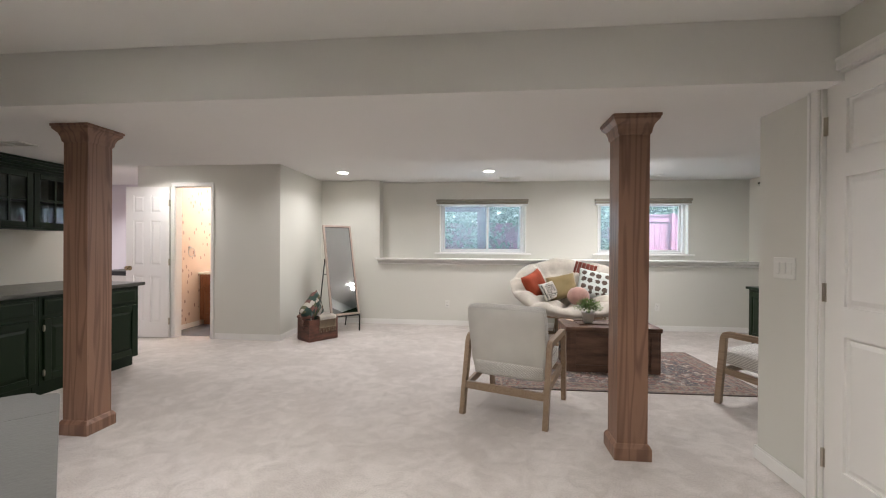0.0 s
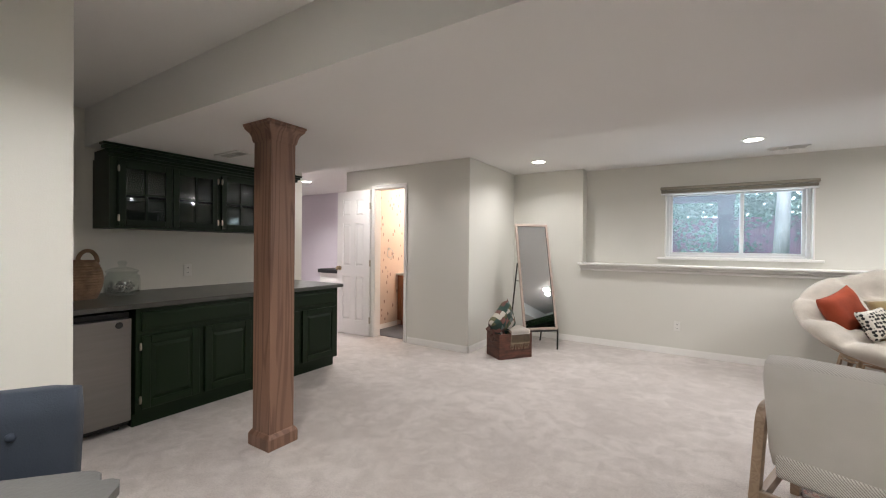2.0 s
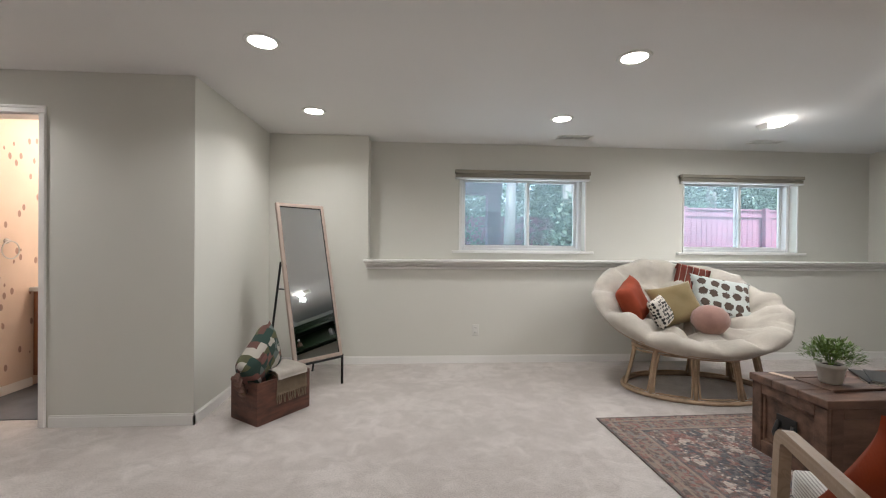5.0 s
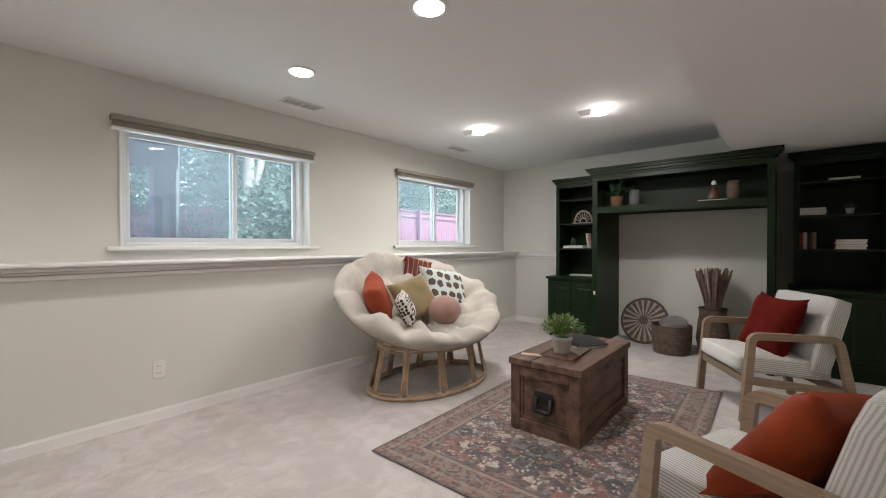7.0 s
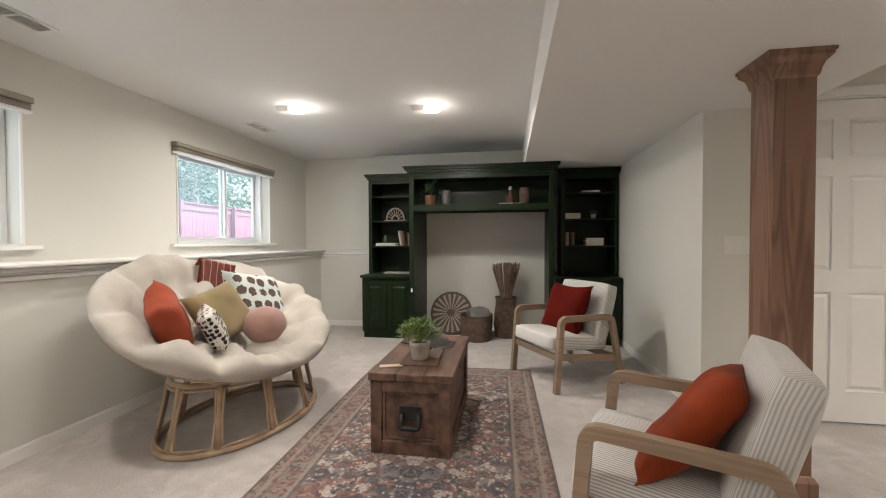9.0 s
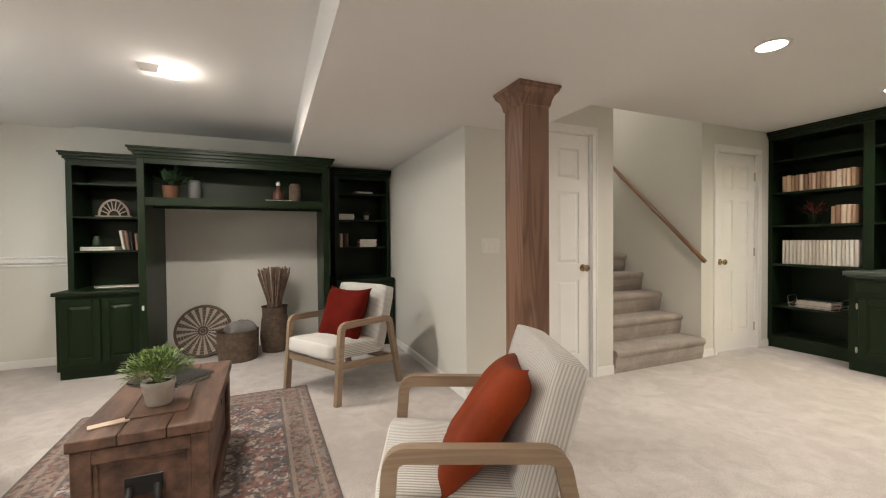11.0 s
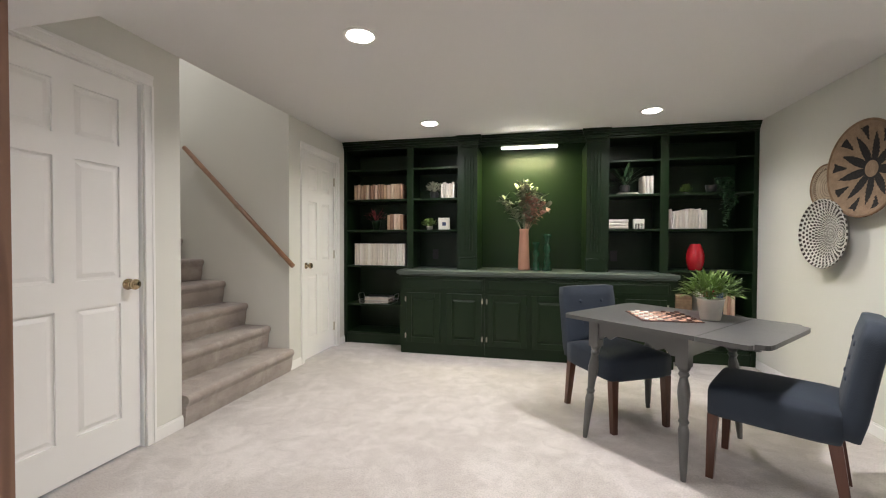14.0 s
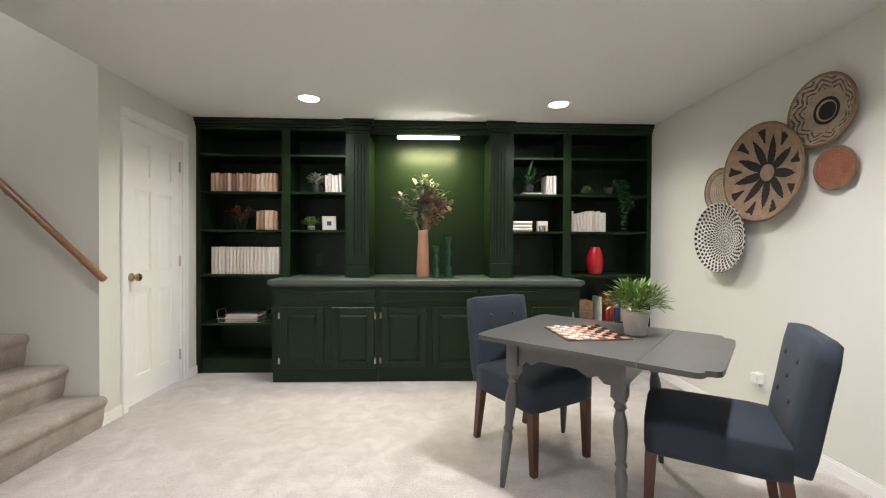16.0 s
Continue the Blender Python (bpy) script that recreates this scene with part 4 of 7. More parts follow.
part("body", boxes((3.15, 3.17, UF, 4.617, UZ0, UZ1), (4.78, 4.80, UF, 4.617, UZ0, UZ1), (3.17, 4.78, UF, 4.617, UZ0, UZ0 + 0.022), (3.17, 4.78, UF, 4.617, UZ1 - 0.02, UZ1), (3.17, 4.78, 4.60, 4.617, UZ0 + 0.022, UZ1 - 0.02), (3.17, 4.78, UF + 0.01, 4.60, 1.66, 1.674)), M_GREEN, uc)
part("face_frame", boxes((3.15, 3.205, UF - 0.018, UF - 0.001, UZ0, UZ1), (4.745, 4.80, UF - 0.018, UF - 0.001, UZ0, UZ1), (3.95, 4.0, UF - 0.018, UF - 0.001, UZ0, UZ1), (3.205, 4.745, UF - 0.017, UF - 0.001, UZ0, UZ0 + 0.035), (3.205, 4.745, UF - 0.017, UF - 0.001, UZ1 - 0.035, UZ1)), M_GREEN, uc)
part("cornice", crown(boxes((3.16, 4.79, UF - 0.01, 4.617, 1.931, 2.0)), 3.15, 4.80, UF - 0.018, UF, 1.932, 2.026, 0.06), M_GREEN, uc)
for i, (a, b) in enumerate(((3.20, 3.575), (3.582, 3.957), (3.993, 4.37), (4.377, 4.75))):
    s, y, z0, z1 = 0.05, UF - 0.038, UZ0 + 0.02, UZ1 - 0.025
    d = part("door", boxes((a, a + s, y, y + 0.018, z0, z1), (b - s, b, y, y + 0.018, z0, z1), (a + s, b - s, y, y + 0.018, z0, z0 + s), (a + s, b - s, y, y + 0.018, z1 - s, z1), bevel=0.003), M_GREEN, uc)
    mx, mz = (a + b) / 2, (z0 + z1) / 2
    part("muntin", boxes((mx - 0.008, mx + 0.008, y + 0.002, y + 0.012, z0 + s, z1 - s), (a + s, mx - 0.008, y + 0.002, y + 0.012, mz - 0.008, mz + 0.008), (mx + 0.008, b - s, y + 0.002, y + 0.012, mz - 0.008, mz + 0.008)), M_GREEN, d)
    part("pane", boxes((a + s, b - s, y + 0.013, y + 0.016, z0 + s, z1 - s)), M_PANE, d, "dark cabinet glass")
    hx = a + 0.0 if i % 2 == 0 else b
    for z in (z0 + 0.06, z1 - 0.06):
        part("hinge", lathe([(0, -0.026), (0.007, -0.024), (0.009, 0), (0.007, 0.024), (0, 0.026)], 8, at=(hx, y - 0.003, z)), M_METAL, d, "bright nickel hinge")

# --- loose things: helpers
rng = random.Random(7)


def fillet(pts, r, n=5):
    """A polyline whose inner corners are rounded."""
    pts = [Vector(p) for p in pts]
    out = [pts[0]]
    for a, b, c in zip(pts, pts[1:], pts[2:]):
        d0, d1 = (a - b).normalized(), (c - b).normalized()
        p0, p1 = b + d0 * r, b + d1 * r
        for i in range(n + 1):
            t = i / n
            out.append((1 - t) ** 2 * p0 + 2 * t * (1 - t) * b + t * t * p1)
    return out + [pts[-1]]


def bar(bm, pts, side, w, h):
    """Sweep a w by h rectangle along pts; side is the unit way across its width."""
    side = Vector(side)
    pts = [Vector(p) for p in pts]
    rings = []
    for i, p in enumerate(pts):
        d = (pts[min(i + 1, len(pts) - 1)] - pts[max(i - 1, 0)]).normalized()
        n = d.cross(side).normalized()
        rings.append([bm.verts.new(p + side * sx * w / 2 + n * sn * h / 2) for sx, sn in ((-1, -1), (1, -1), (1, 1), (-1, 1))])
    bm.faces.new(rings[0][::-1])
    bm.faces.new(rings[-1])
    for a, b in zip(rings, rings[1:]):
        for i in range(4):
            bm.faces.new((a[i], a[(i + 1) % 4], b[(i + 1) % 4], b[i]))
    bmesh.ops.recalc_face_normals(bm, faces=bm.faces)
    return bm


def soft_box(x0, x1, y0, y1, z0, z1, r=0.03, puff=0.0):
    """An upholstered block: rounded edges, slightly domed top."""
    bm = boxes((x0, x1, y0, y1, z0, z1))
    bmesh.ops.subdivide_edges(bm, edges=bm.edges, cuts=5, use_grid_fill=True)
    cx, cy, cz = (x0 + x1) / 2, (y0 + y1) / 2, (z0 + z1) / 2
    hx, hy, hz = (x1 - x0) / 2, (y1 - y0) / 2, (z1 - z0) / 2
    for v in bm.verts:
        p = Vector((v.co.x - cx, v.co.y - cy, v.co.z - cz))
        q = Vector((max(-hx + r, min(hx - r, p.x)), max(-hy + r, min(hy - r, p.y)), max(-hz + r, min(hz - r, p.z))))
        d = p - q
        if d.length > 1e-6:
            p = q + d.normalized() * min(r, d.length if d.length < r else r)
        k = (1 - (p.x / hx) ** 2) * (1 - (p.y / hy) ** 2)
        p.z += puff * k * (1 if p.z > 0 else -0.2)
        v.co = p + Vector((cx, cy, cz))
    return bm


def pillow(w, h, t, n=14, pinch=0.10, seed=1):
    """A stuffed square cushion in the xz plane, thick in y."""
    bm = bmesh.new()
    grids = []
    for s in (-1, 1):
        g = []
        for i in range(n + 1):
            row = []
            for j in range(n + 1):
                u, v = 2 * i / n - 1, 2 * j / n - 1
                k = max(0.0, (1 - u ** 4) * (1 - v ** 4)) ** 0.55
                ed = 1 - pinch * (1 - abs(u) ** 2) * abs(v) ** 3, 1 - pinch * (1 - abs(v) ** 2) * abs(u) ** 3
                wob = 0.012 * noise.noise(Vector((u * 2 + seed, v * 2, s)))
                row.append(bm.verts.new((u * w / 2 * ed[1], s * (t / 2 * k + (wob if k > 0.2 else 0)), v * h / 2 * ed[0])))
            g.append(row)
        grids.append(g)
    for s, g in zip((-1, 1), grids):
        for i in range(n):
            for j in range(n):
                q = (g[i][j], g[i + 1][j], g[i + 1][j + 1], g[i][j + 1])
                bm.faces.new(q if s < 0 else q[::-1])
    bmesh.ops.remove_doubles(bm, verts=bm.verts, dist=0.0008)
    return bm


def leaf(bm, base, tip, width, droop=0.0, fold=0.15):
    """One leaf blade of six faces from base to tip."""
    base, tip = Vector(base), Vector(tip)
    d = tip - base
    s = d.cross(Vector((0, 0, 1)))
    if s.length < 1e-5:
        s = Vector((1, 0, 0))
    s.normalize()
    up = s.cross(d).normalized()
    rows = []
    for t, k in ((0, 0.12), (0.35, 1), (0.7, 0.75), (1, 0.0)):
        c = base + d * t - Vector((0, 0, 1)) * droop * t * t
        if k == 0:
            rows.append([bm.verts.new(c)])
        else:
            rows.append([bm.verts.new(c - s * width / 2 * k + up * width * fold * k), bm.verts.new(c), bm.verts.new(c + s * width / 2 * k + up * width * fold * k)])
    for a, b in zip(rows, rows[1:]):
        if len(b) == 3:
            bm.faces.new((a[0], a[1], b[1], b[0]))
            bm.faces.new((a[1], a[2], b[2], b[1]))
        else:
            bm.faces.new((a[0], a[1], b[0]))
            bm.faces.new((a[1], a[2], b[0]))


def bush(n, r, h, size, width, seed=1, low=0.0):
    """A tuft of n leaves that spring from the origin."""
    q = random.Random(seed)
    bm = bmesh.new()
    for _ in range(n):
        a, e = q.uniform(0, 2 * math.pi), q.uniform(low, 1.0)
        k = q.uniform(0.25, 1) ** 0.6
        p = Vector((math.cos(a) * r * k * math.cos(e * 1.3), math.sin(a) * r * k * math.cos(e * 1.3), h * (0.25 + 0.75 * math.sin(e * 1.4)) * k))
        d = Vector((p.x, p.y, p.z * 0.6 + 0.02)).normalized()
        d = (d + Vector((q.uniform(-0.5, 0.5), q.uniform(-0.5, 0.5), q.uniform(-0.4, 0.4)))).normalized()
        leaf(bm, p, p + d * size * q.uniform(0.6, 1.2), width * q.uniform(0.7, 1.2), q.uniform(0, size * 0.35))
    return bm


def stems(n, r, h, seed=1):
    q = random.Random(seed)
    bm = bmesh.new()
    for _ in range(n):
        a, k = q.uniform(0, 6.28), q.uniform(0.2, 1)
        x, y = math.cos(a) * r * k, math.sin(a) * r * k
        tube(bm, [(x * 0.1, y * 0.1, 0), (x * 0.4, y * 0.4, h * 0.5), (x, y, h * q.uniform(0.7, 1))], 0.0018, 5)
    return bm


M_LEAF = material("leaf_green", (0.17, 0.27, 0.06), 0.5, vary=0.5, scale=14, fine=60, bump=0.01)
M_LEAF_D = material("leaf_dark", (0.035, 0.085, 0.035), 0.5, vary=0.5, scale=14, fine=60, bump=0.01)
M_LEAF_P = material("leaf_pale", (0.30, 0.31, 0.22), 0.55, vary=0.5, scale=14, fine=60, bump=0.01)
M_BLOSSOM = material("blossom_pink", (0.58, 0.31, 0.25), 0.6, vary=0.4, scale=18, fine=60, bump=0.01)
M_RED = material("red_petals", (0.20, 0.016, 0.018), 0.55, vary=0.4, scale=18, fine=60, bump=0.01)
M_CERAMIC = material("pale_ceramic", (0.55, 0.52, 0.47), 0.4, vary=0.2, scale=12, fine=70, bump=0.02)
M_SOIL = material("potting_soil", (0.03, 0.022, 0.016), 0.95, vary=0.4, scale=40, fine=200, bump=0.05)
M_ASH = oak("armchair_wood", (0.33, 0.235, 0.16), (0.24, 0.16, 0.10), 0.45, 1, 1.2)
M_TICK = striped("ticking_stripe", (0.72, 0.70, 0.66), (0.40, 0.38, 0.355), (1, 0, 1), 0.0125, 0.55, plain=(0, 1, 0))
# same cloth, its pale tone lowered to put the back's shade into the colour
M_TICK_BACK = striped("ticking_stripe_back", (0.66, 0.64, 0.60), (0.44, 0.42, 0.395), (1, 1, 0), 0.0125, 0.55, plain=(0, -1, 0))
M_RUST = material("rust_velvet", (0.30, 0.042, 0.008), 0.6, vary=0.4, scale=5, fine=120, bump=0.008, spec=0.2)
M_WINE = material("wine_velvet", (0.125, 0.008, 0.004), 0.8, vary=0.3, scale=5, fine=120, bump=0.008, spec=0.1)
M_RATTAN = material("rattan_cane", (0.52, 0.37, 0.245), 0.5, vary=0.4, scale=9, fine=70, bump=0.01)
M_FLEECE = material("cream_fleece", (0.54, 0.495, 0.43), 0.95, vary=0.22, scale=7, fine=150, bump=0.06, sheen=0.25)
M_CREAM = material("cream_cloth", (0.70, 0.65, 0.58), 0.9, vary=0.12, scale=7, fine=240, bump=0.03)
M_OLIVE = material("olive_cloth", (0.26, 0.19, 0.08), 0.85, vary=0.2, scale=5, fine=220, bump=0.03, sheen=0.3)
M_MAUVE = material("mauve_knit", (0.42, 0.24, 0.20), 0.9, vary=0.25, scale=8, fine=130, bump=0.06, sheen=0.3)
M_CORAL = material("coral_velvet", (0.37, 0.070, 0.032), 0.7, vary=0.4, scale=5, fine=120, bump=0.008, spec=0.2)
M_NAVY = material("navy_cloth", (0.019, 0.028, 0.044), 0.85, vary=0.22, scale=4, fine=260, bump=0.02, sheen=0.04)
M_NAVYD = material("navy_button", (0.02, 0.03, 0.05), 0.8, vary=0.1, scale=4, fine=260, bump=0.01)
M_CHERRY = oak("dark_chair_leg", (0.10, 0.038, 0.022), (0.055, 0.02, 0.012), 0.35, 2, 1.4)
M_GREYT = material("grey_table_paint", (0.105, 0.103, 0.10), 0.28, vary=0.22, scale=5, fine=90, bump=0.006)
M_TRUNK = material("trunk_wood", (0.20, 0.108, 0.072), 0.6, vary=0.6, scale=5, fine=70, bump=0.02, stretch=(0.6, 3, 3), color2=(0.055, 0.030, 0.021))
M_CRATE = material("crate_wood", (0.17, 0.065, 0.04), 0.55, vary=0.6, scale=7, fine=70, bump=0.02, stretch=(1, 1, 4), color2=(0.05, 0.022, 0.016))
M_WICKER = material("wicker", (0.145, 0.095, 0.066), 0.75, vary=0.5, scale=20, fine=110, bump=0.05)
M_JUTE = material("jute_weave", (0.28, 0.175, 0.105), 0.85, vary=0.45, scale=16, fine=120, bump=0.05)
M_MIRROR = bpy.data.materials.new("mirror_silver")
M_MIRROR.use_nodes = True
_b = M_MIRROR.node_tree.nodes["Principled BSDF"]
_b.inputs["Metallic"].default_value, _b.inputs["Roughness"].default_value = 1.0, 0.02
_b.inputs["Base Color"].default_value = (0.82, 0.84, 0.84, 1)
M_PALEWOOD = material("limed_wood", (0.47, 0.37, 0.31), 0.5, vary=0.2, scale=6, fine=90, bump=0.01, stretch=(3, 3, 0.5))


def rug_material():
    """Worn oriental rug: border bands about a field of small florets."""
    mt = material("oriental_rug", (0.22, 0.13, 0.10), 0.95, vary=0.3, scale=10, fine=350, bump=0.05, sheen=0.2)
    nt = mt.node_tree
    tc = nt.nodes["Texture Coordinate"]
    N, K = nt.nodes.new, nt.links.new

    def math_(op, a, b=None):
        n = N("ShaderNodeMath")
        n.operation = op
        for i, v in enumerate((a, b)):
            if v is None:
                continue
            if isinstance(v, (int, float)):
                n.inputs[i].default_value = v
            else:
                K(v, n.inputs[i])
        return n.outputs[0]

    def ramp_(fac, stops):
        r = N("ShaderNodeValToRGB")
        r.color_ramp.interpolation = "CONSTANT"
        e = r.color_ramp.elements
        while len(e) < len(stops):
            e.new(0.5)
        for el, (p, c) in zip(e, stops):
            el.position, el.color = p, (*c, 1)
        K(fac, r.inputs[0])
        return r.outputs[0]

    def mix_(f, a, b):
        m = N("ShaderNodeMix")
        m.data_type = "RGBA"
        K(f, m.inputs["Factor"])
        K(a, m.inputs["A"])
        K(b, m.inputs["B"])
        return m.outputs["Result"]
    sp = N("ShaderNodeSeparateXYZ")
    K(tc.outputs["Object"], sp.inputs[0])
    ax, ay = math_("ABSOLUTE", sp.outputs[0]), math_("ABSOLUTE", sp.outputs[1])
    cb = N("ShaderNodeCombineXYZ")
    K(ax, cb.inputs[0])
    K(ay, cb.inputs[1])
    wob = N("ShaderNodeTexNoise")
    wob.inputs["Scale"].default_value = 9
    K(tc.outputs["Object"], wob.inputs["Vector"])
    add = N("ShaderNodeVectorMath")
    add.operation = "MULTIPLY_ADD"
    add.inputs[1].default_value = (0.05, 0.05, 0)
    K(wob.outputs["Color"], add.inputs[0])
    K(cb.outputs[0], add.inputs[2])
    v1, v2 = N("ShaderNodeTexVoronoi"), N("ShaderNodeTexVoronoi")
    v1.inputs["Scale"].default_value, v2.inputs["Scale"].default_value = 19, 50
    for v in (v1, v2):
        K(add.outputs[0], v.inputs["Vector"])
    ch1, ch2 = N("ShaderNodeSeparateColor"), N("ShaderNodeSeparateColor")
    K(v1.outputs["Color"], ch1.inputs[0])
    K(v2.outputs["Color"], ch2.inputs[0])
    rust, navy, cream, brown, slate = (0.24, 0.095, 0.075), (0.032, 0.038, 0.058), (0.56, 0.48, 0.41), (0.10, 0.064, 0.055), (0.20, 0.185, 0.175)
    field = ramp_(ch1.outputs[0], [(0, rust), (0.22, navy), (0.48, brown), (0.66, slate), (0.8, cream)])
    flor = ramp_(ch2.outputs[1], [(0, navy), (0.22, cream), (0.48, rust), (0.66, brown), (0.85, slate)])
    petal = math_("GREATER_THAN", v2.outputs["Distance"], 0.36)
    field = mix_(math_("MULTIPLY", petal, 0.7), flor, field)
    band = ramp_(ch2.outputs[0], [(0, brown), (0.3, (0.26, 0.19, 0.15)), (0.62, rust), (0.8, slate)])
    edge = math_("MINIMUM", math_("SUBTRACT", 1.165, ax), math_("SUBTRACT", 0.725, ay))
    inner = math_("GREATER_THAN", edge, 0.21)
    col = mix_(inner, band, field)
    for lo, hi, c in ((0.0, 0.018, (0.06, 0.05, 0.05)), (0.055, 0.072, (0.34, 0.26, 0.2)), (0.185, 0.205, (0.34, 0.26, 0.2)), (0.205, 0.222, (0.07, 0.06, 0.065)), (0.085, 0.092, (0.08, 0.06, 0.06))):
        f = math_("MULTIPLY", math_("GREATER_THAN", edge, lo), math_("LESS_THAN", edge, hi))
        rgb = N("ShaderNodeRGB")
        rgb.outputs[0].default_value = (*c, 1)
        col = mix_(math_("MULTIPLY", f, 0.7), col, rgb.outputs[0])
    fade = N("ShaderNodeTexNoise")
    fade.inputs["Scale"].default_value, fade.inputs["Detail"].default_value = 14, 6
    K(tc.outputs["Object"], fade.inputs["Vector"])
    worn = N("ShaderNodeRGB")
    worn.outputs[0].default_value = (0.22, 0.185, 0.17, 1)
    col = mix_(math_("MULTIPLY", fade.outputs["Fac"], 0.22), col, worn.outputs[0])
    K(col, nt.nodes["Principled BSDF"].inputs["Base Color"])
    return mt


# --- seating corner
solo("area_rug", boxes((-1.165, 1.165, -0.725, 0.725, 0, 0.009), bevel=0.003), rug_material(), "worn rust and navy oriental area rug on carpet", "rug", pose(1.105, 5.405, 0.001, 0, 0, 1.2))

RUGZ = 0.0105
tr = thing("storage_chest", "old brown wooden chest with iron handles on the rug", "chest", pose(0.685, 5.205, RUGZ))
TW, TL, TH = 0.45, 0.90, 0.405
part("body", boxes((0.02, TL - 0.02, 0.02, TW - 0.02, 0.0, TH)), M_TRUNK, tr)
for a in (0.0, TL - 0.022):
    f = part("end_frame", boxes((a, a + 0.022, 0, 0.065, 0, TH), (a, a + 0.022, TW - 0.065, TW, 0, TH), (a, a + 0.022, 0.065, TW - 0.065, 0, 0.075), (a, a + 0.022, 0.065, TW - 0.065, TH - 0.06, TH), bevel=0.004), M_TRUNK, tr)
    b = a + (0.010 if a == 0 else 0.002)
    part("moulding", boxes((b, b + 0.010, 0.065, 0.082, 0.075, TH - 0.06), (b, b + 0.010, TW - 0.082, TW - 0.065, 0.075, TH - 0.06), (b, b + 0.010, 0.082, TW - 0.082, 0.075, 0.092), (b, b + 0.010, 0.082, TW - 0.082, TH - 0.077, TH - 0.06), bevel=0.003), M_TRUNK, f)
    sx = -1 if a == 0 else 1
    hx = 0.008 if a == 0 else TL - 0.008
    h = part("handle", tube(bmesh.new(), fillet([(hx + sx * 0.004, TW / 2 - 0.045, 0.235), (hx + sx * 0.03, TW / 2 - 0.05, 0.16), (hx + sx * 0.03, TW / 2 + 0.05, 0.16), (hx + sx * 0.004, TW / 2 + 0.045, 0.235)], 0.015), 0.014, 8), M_DARK, tr, "black iron drop handle", True)
    part("handle_plate", boxes((min(hx, hx + sx * 0.006), max(hx, hx + sx * 0.006), TW / 2 - 0.062, TW / 2 + 0.062, 0.198, 0.272), bevel=0.002), M_DARK, h)
for y0 in (0.0, TW - 0.02):
    part("side_frame", boxes((0.022, 0.09, y0, y0 + 0.02, 0, TH), (TL - 0.09, TL - 0.022, y0, y0 + 0.02, 0, TH), (0.09, TL - 0.09, y0, y0 + 0.02, 0, 0.07), (0.09, TL - 0.09, y0, y0 + 0.02, TH - 0.055, TH), bevel=0.004), M_TRUNK, tr)
for i in range(3):
    part("lid_board", boxes((-0.012, TL + 0.012, -0.012 + i * 0.158, -0.012 + i * 0.158 + 0.1565, TH + 0.002, TH + 0.046), bevel=0.006, seg=2), M_TRUNK, tr)
part("lock_plate", boxes((TL / 2 - 0.02, TL / 2 + 0.02, -0.003, 0.0, TH - 0.05, TH - 0.008)), M_DARK, tr, "black iron lock plate")
TOP = RUGZ + TH + 0.047
solo("wooden_tray", boxes((-0.17, 0.17, -0.11, 0.11, 0, 0.006), (-0.17, 0.17, -0.11, -0.10, 0.006, 0.012), (-0.17, 0.17, 0.10, 0.11, 0.006, 0.012), bevel=0.002), M_TRUNK, "thin dark wooden board on the chest", "tray", pose(0.99, 5.42, TOP, 0, 0, 3))


def potted(name, label, x, y, z, pot_mat, pot, foliage_mat, nleaf, r, h, size, width, seed, grp=""):
    p = thing(name, label, "plant", pose(x, y, z), grp)
    part("pot", lathe(pot, 20), pot_mat, p, "", True)
    top = pot[-3][1] if len(pot) > 3 else pot[-1][1]
    rr = pot[-2][0]
    part("soil", lathe([(0, top - 0.012), (rr * 0.9, top - 0.012), (rr * 0.9, top - 0.02), (0, top - 0.02)], 16), M_SOIL, p)
    lv = part("leaves", bush(nleaf, r, h, size, width, seed), foliage_mat, p, "", False, pose(0, 0, top - 0.01))
    tagged(lv, kind="stuff")
    part("stems", stems(14, r * 0.7, h * 0.8, seed), foliage_mat, p, "", False, pose(0, 0, top - 0.015))
    return p


POT = [(0, 0), (0.045, 0), (0.05, 0.01), (0.062, 0.085), (0.066, 0.088), (0.066, 0.108), (0.058, 0.108), (0.055, 0.075)]
potted("potted_plant", "small leafy plant in a pale ceramic pot on the chest", 0.945, 5.43, TOP + 0.007, M_CERAMIC, POT, M_LEAF, 900, 0.135, 0.14, 0.034, 0.010, 3)
M_PAGE = material("paper", (0.72, 0.69, 0.62), 0.8, vary=0.08, scale=10, fine=200, bump=0.01)
M_COVER_K = material("dark_cover", (0.03, 0.03, 0.032), 0.35, vary=0.4, scale=12, fine=90, bump=0.0)
M_COVER_W = material("white_cover", (0.60, 0.56, 0.50), 0.45, vary=0.12, scale=12, fine=90, bump=0.003, per=True)
M_COVER_T = material("tan_cover", (0.52, 0.38, 0.26), 0.6, vary=0.5, scale=4, fine=90, bump=0.003, per=True, color2=(0.42, 0.26, 0.18))


def per_volume(mt, tones):
    """Give every object that wears mt one of several tones."""
    nt = mt.node_tree
    info, rp, mx = (nt.nodes.new("ShaderNode" + k) for k in ("ObjectInfo", "ValToRGB", "Mix"))
    rp.color_ramp.interpolation = "CONSTANT"
    e = rp.color_ramp.elements
    while len(e) < len(tones):
        e.new(0.5)
    for i, (el, c) in enumerate(zip(e, tones)):
        el.position, el.color = i / len(tones), (*c, 1)
    nt.links.new(info.outputs["Random"], rp.inputs[0])
    mx.data_type = "RGBA"
    mx.inputs["Factor"].default_value = 0.92
    bs = nt.nodes["Principled BSDF"]
    nt.links.new(bs.inputs["Base Color"].links[0].from_socket, mx.inputs["A"])
    nt.links.new(rp.outputs[0], mx.inputs["B"])
    nt.links.new(mx.outputs["Result"], bs.inputs["Base Color"])


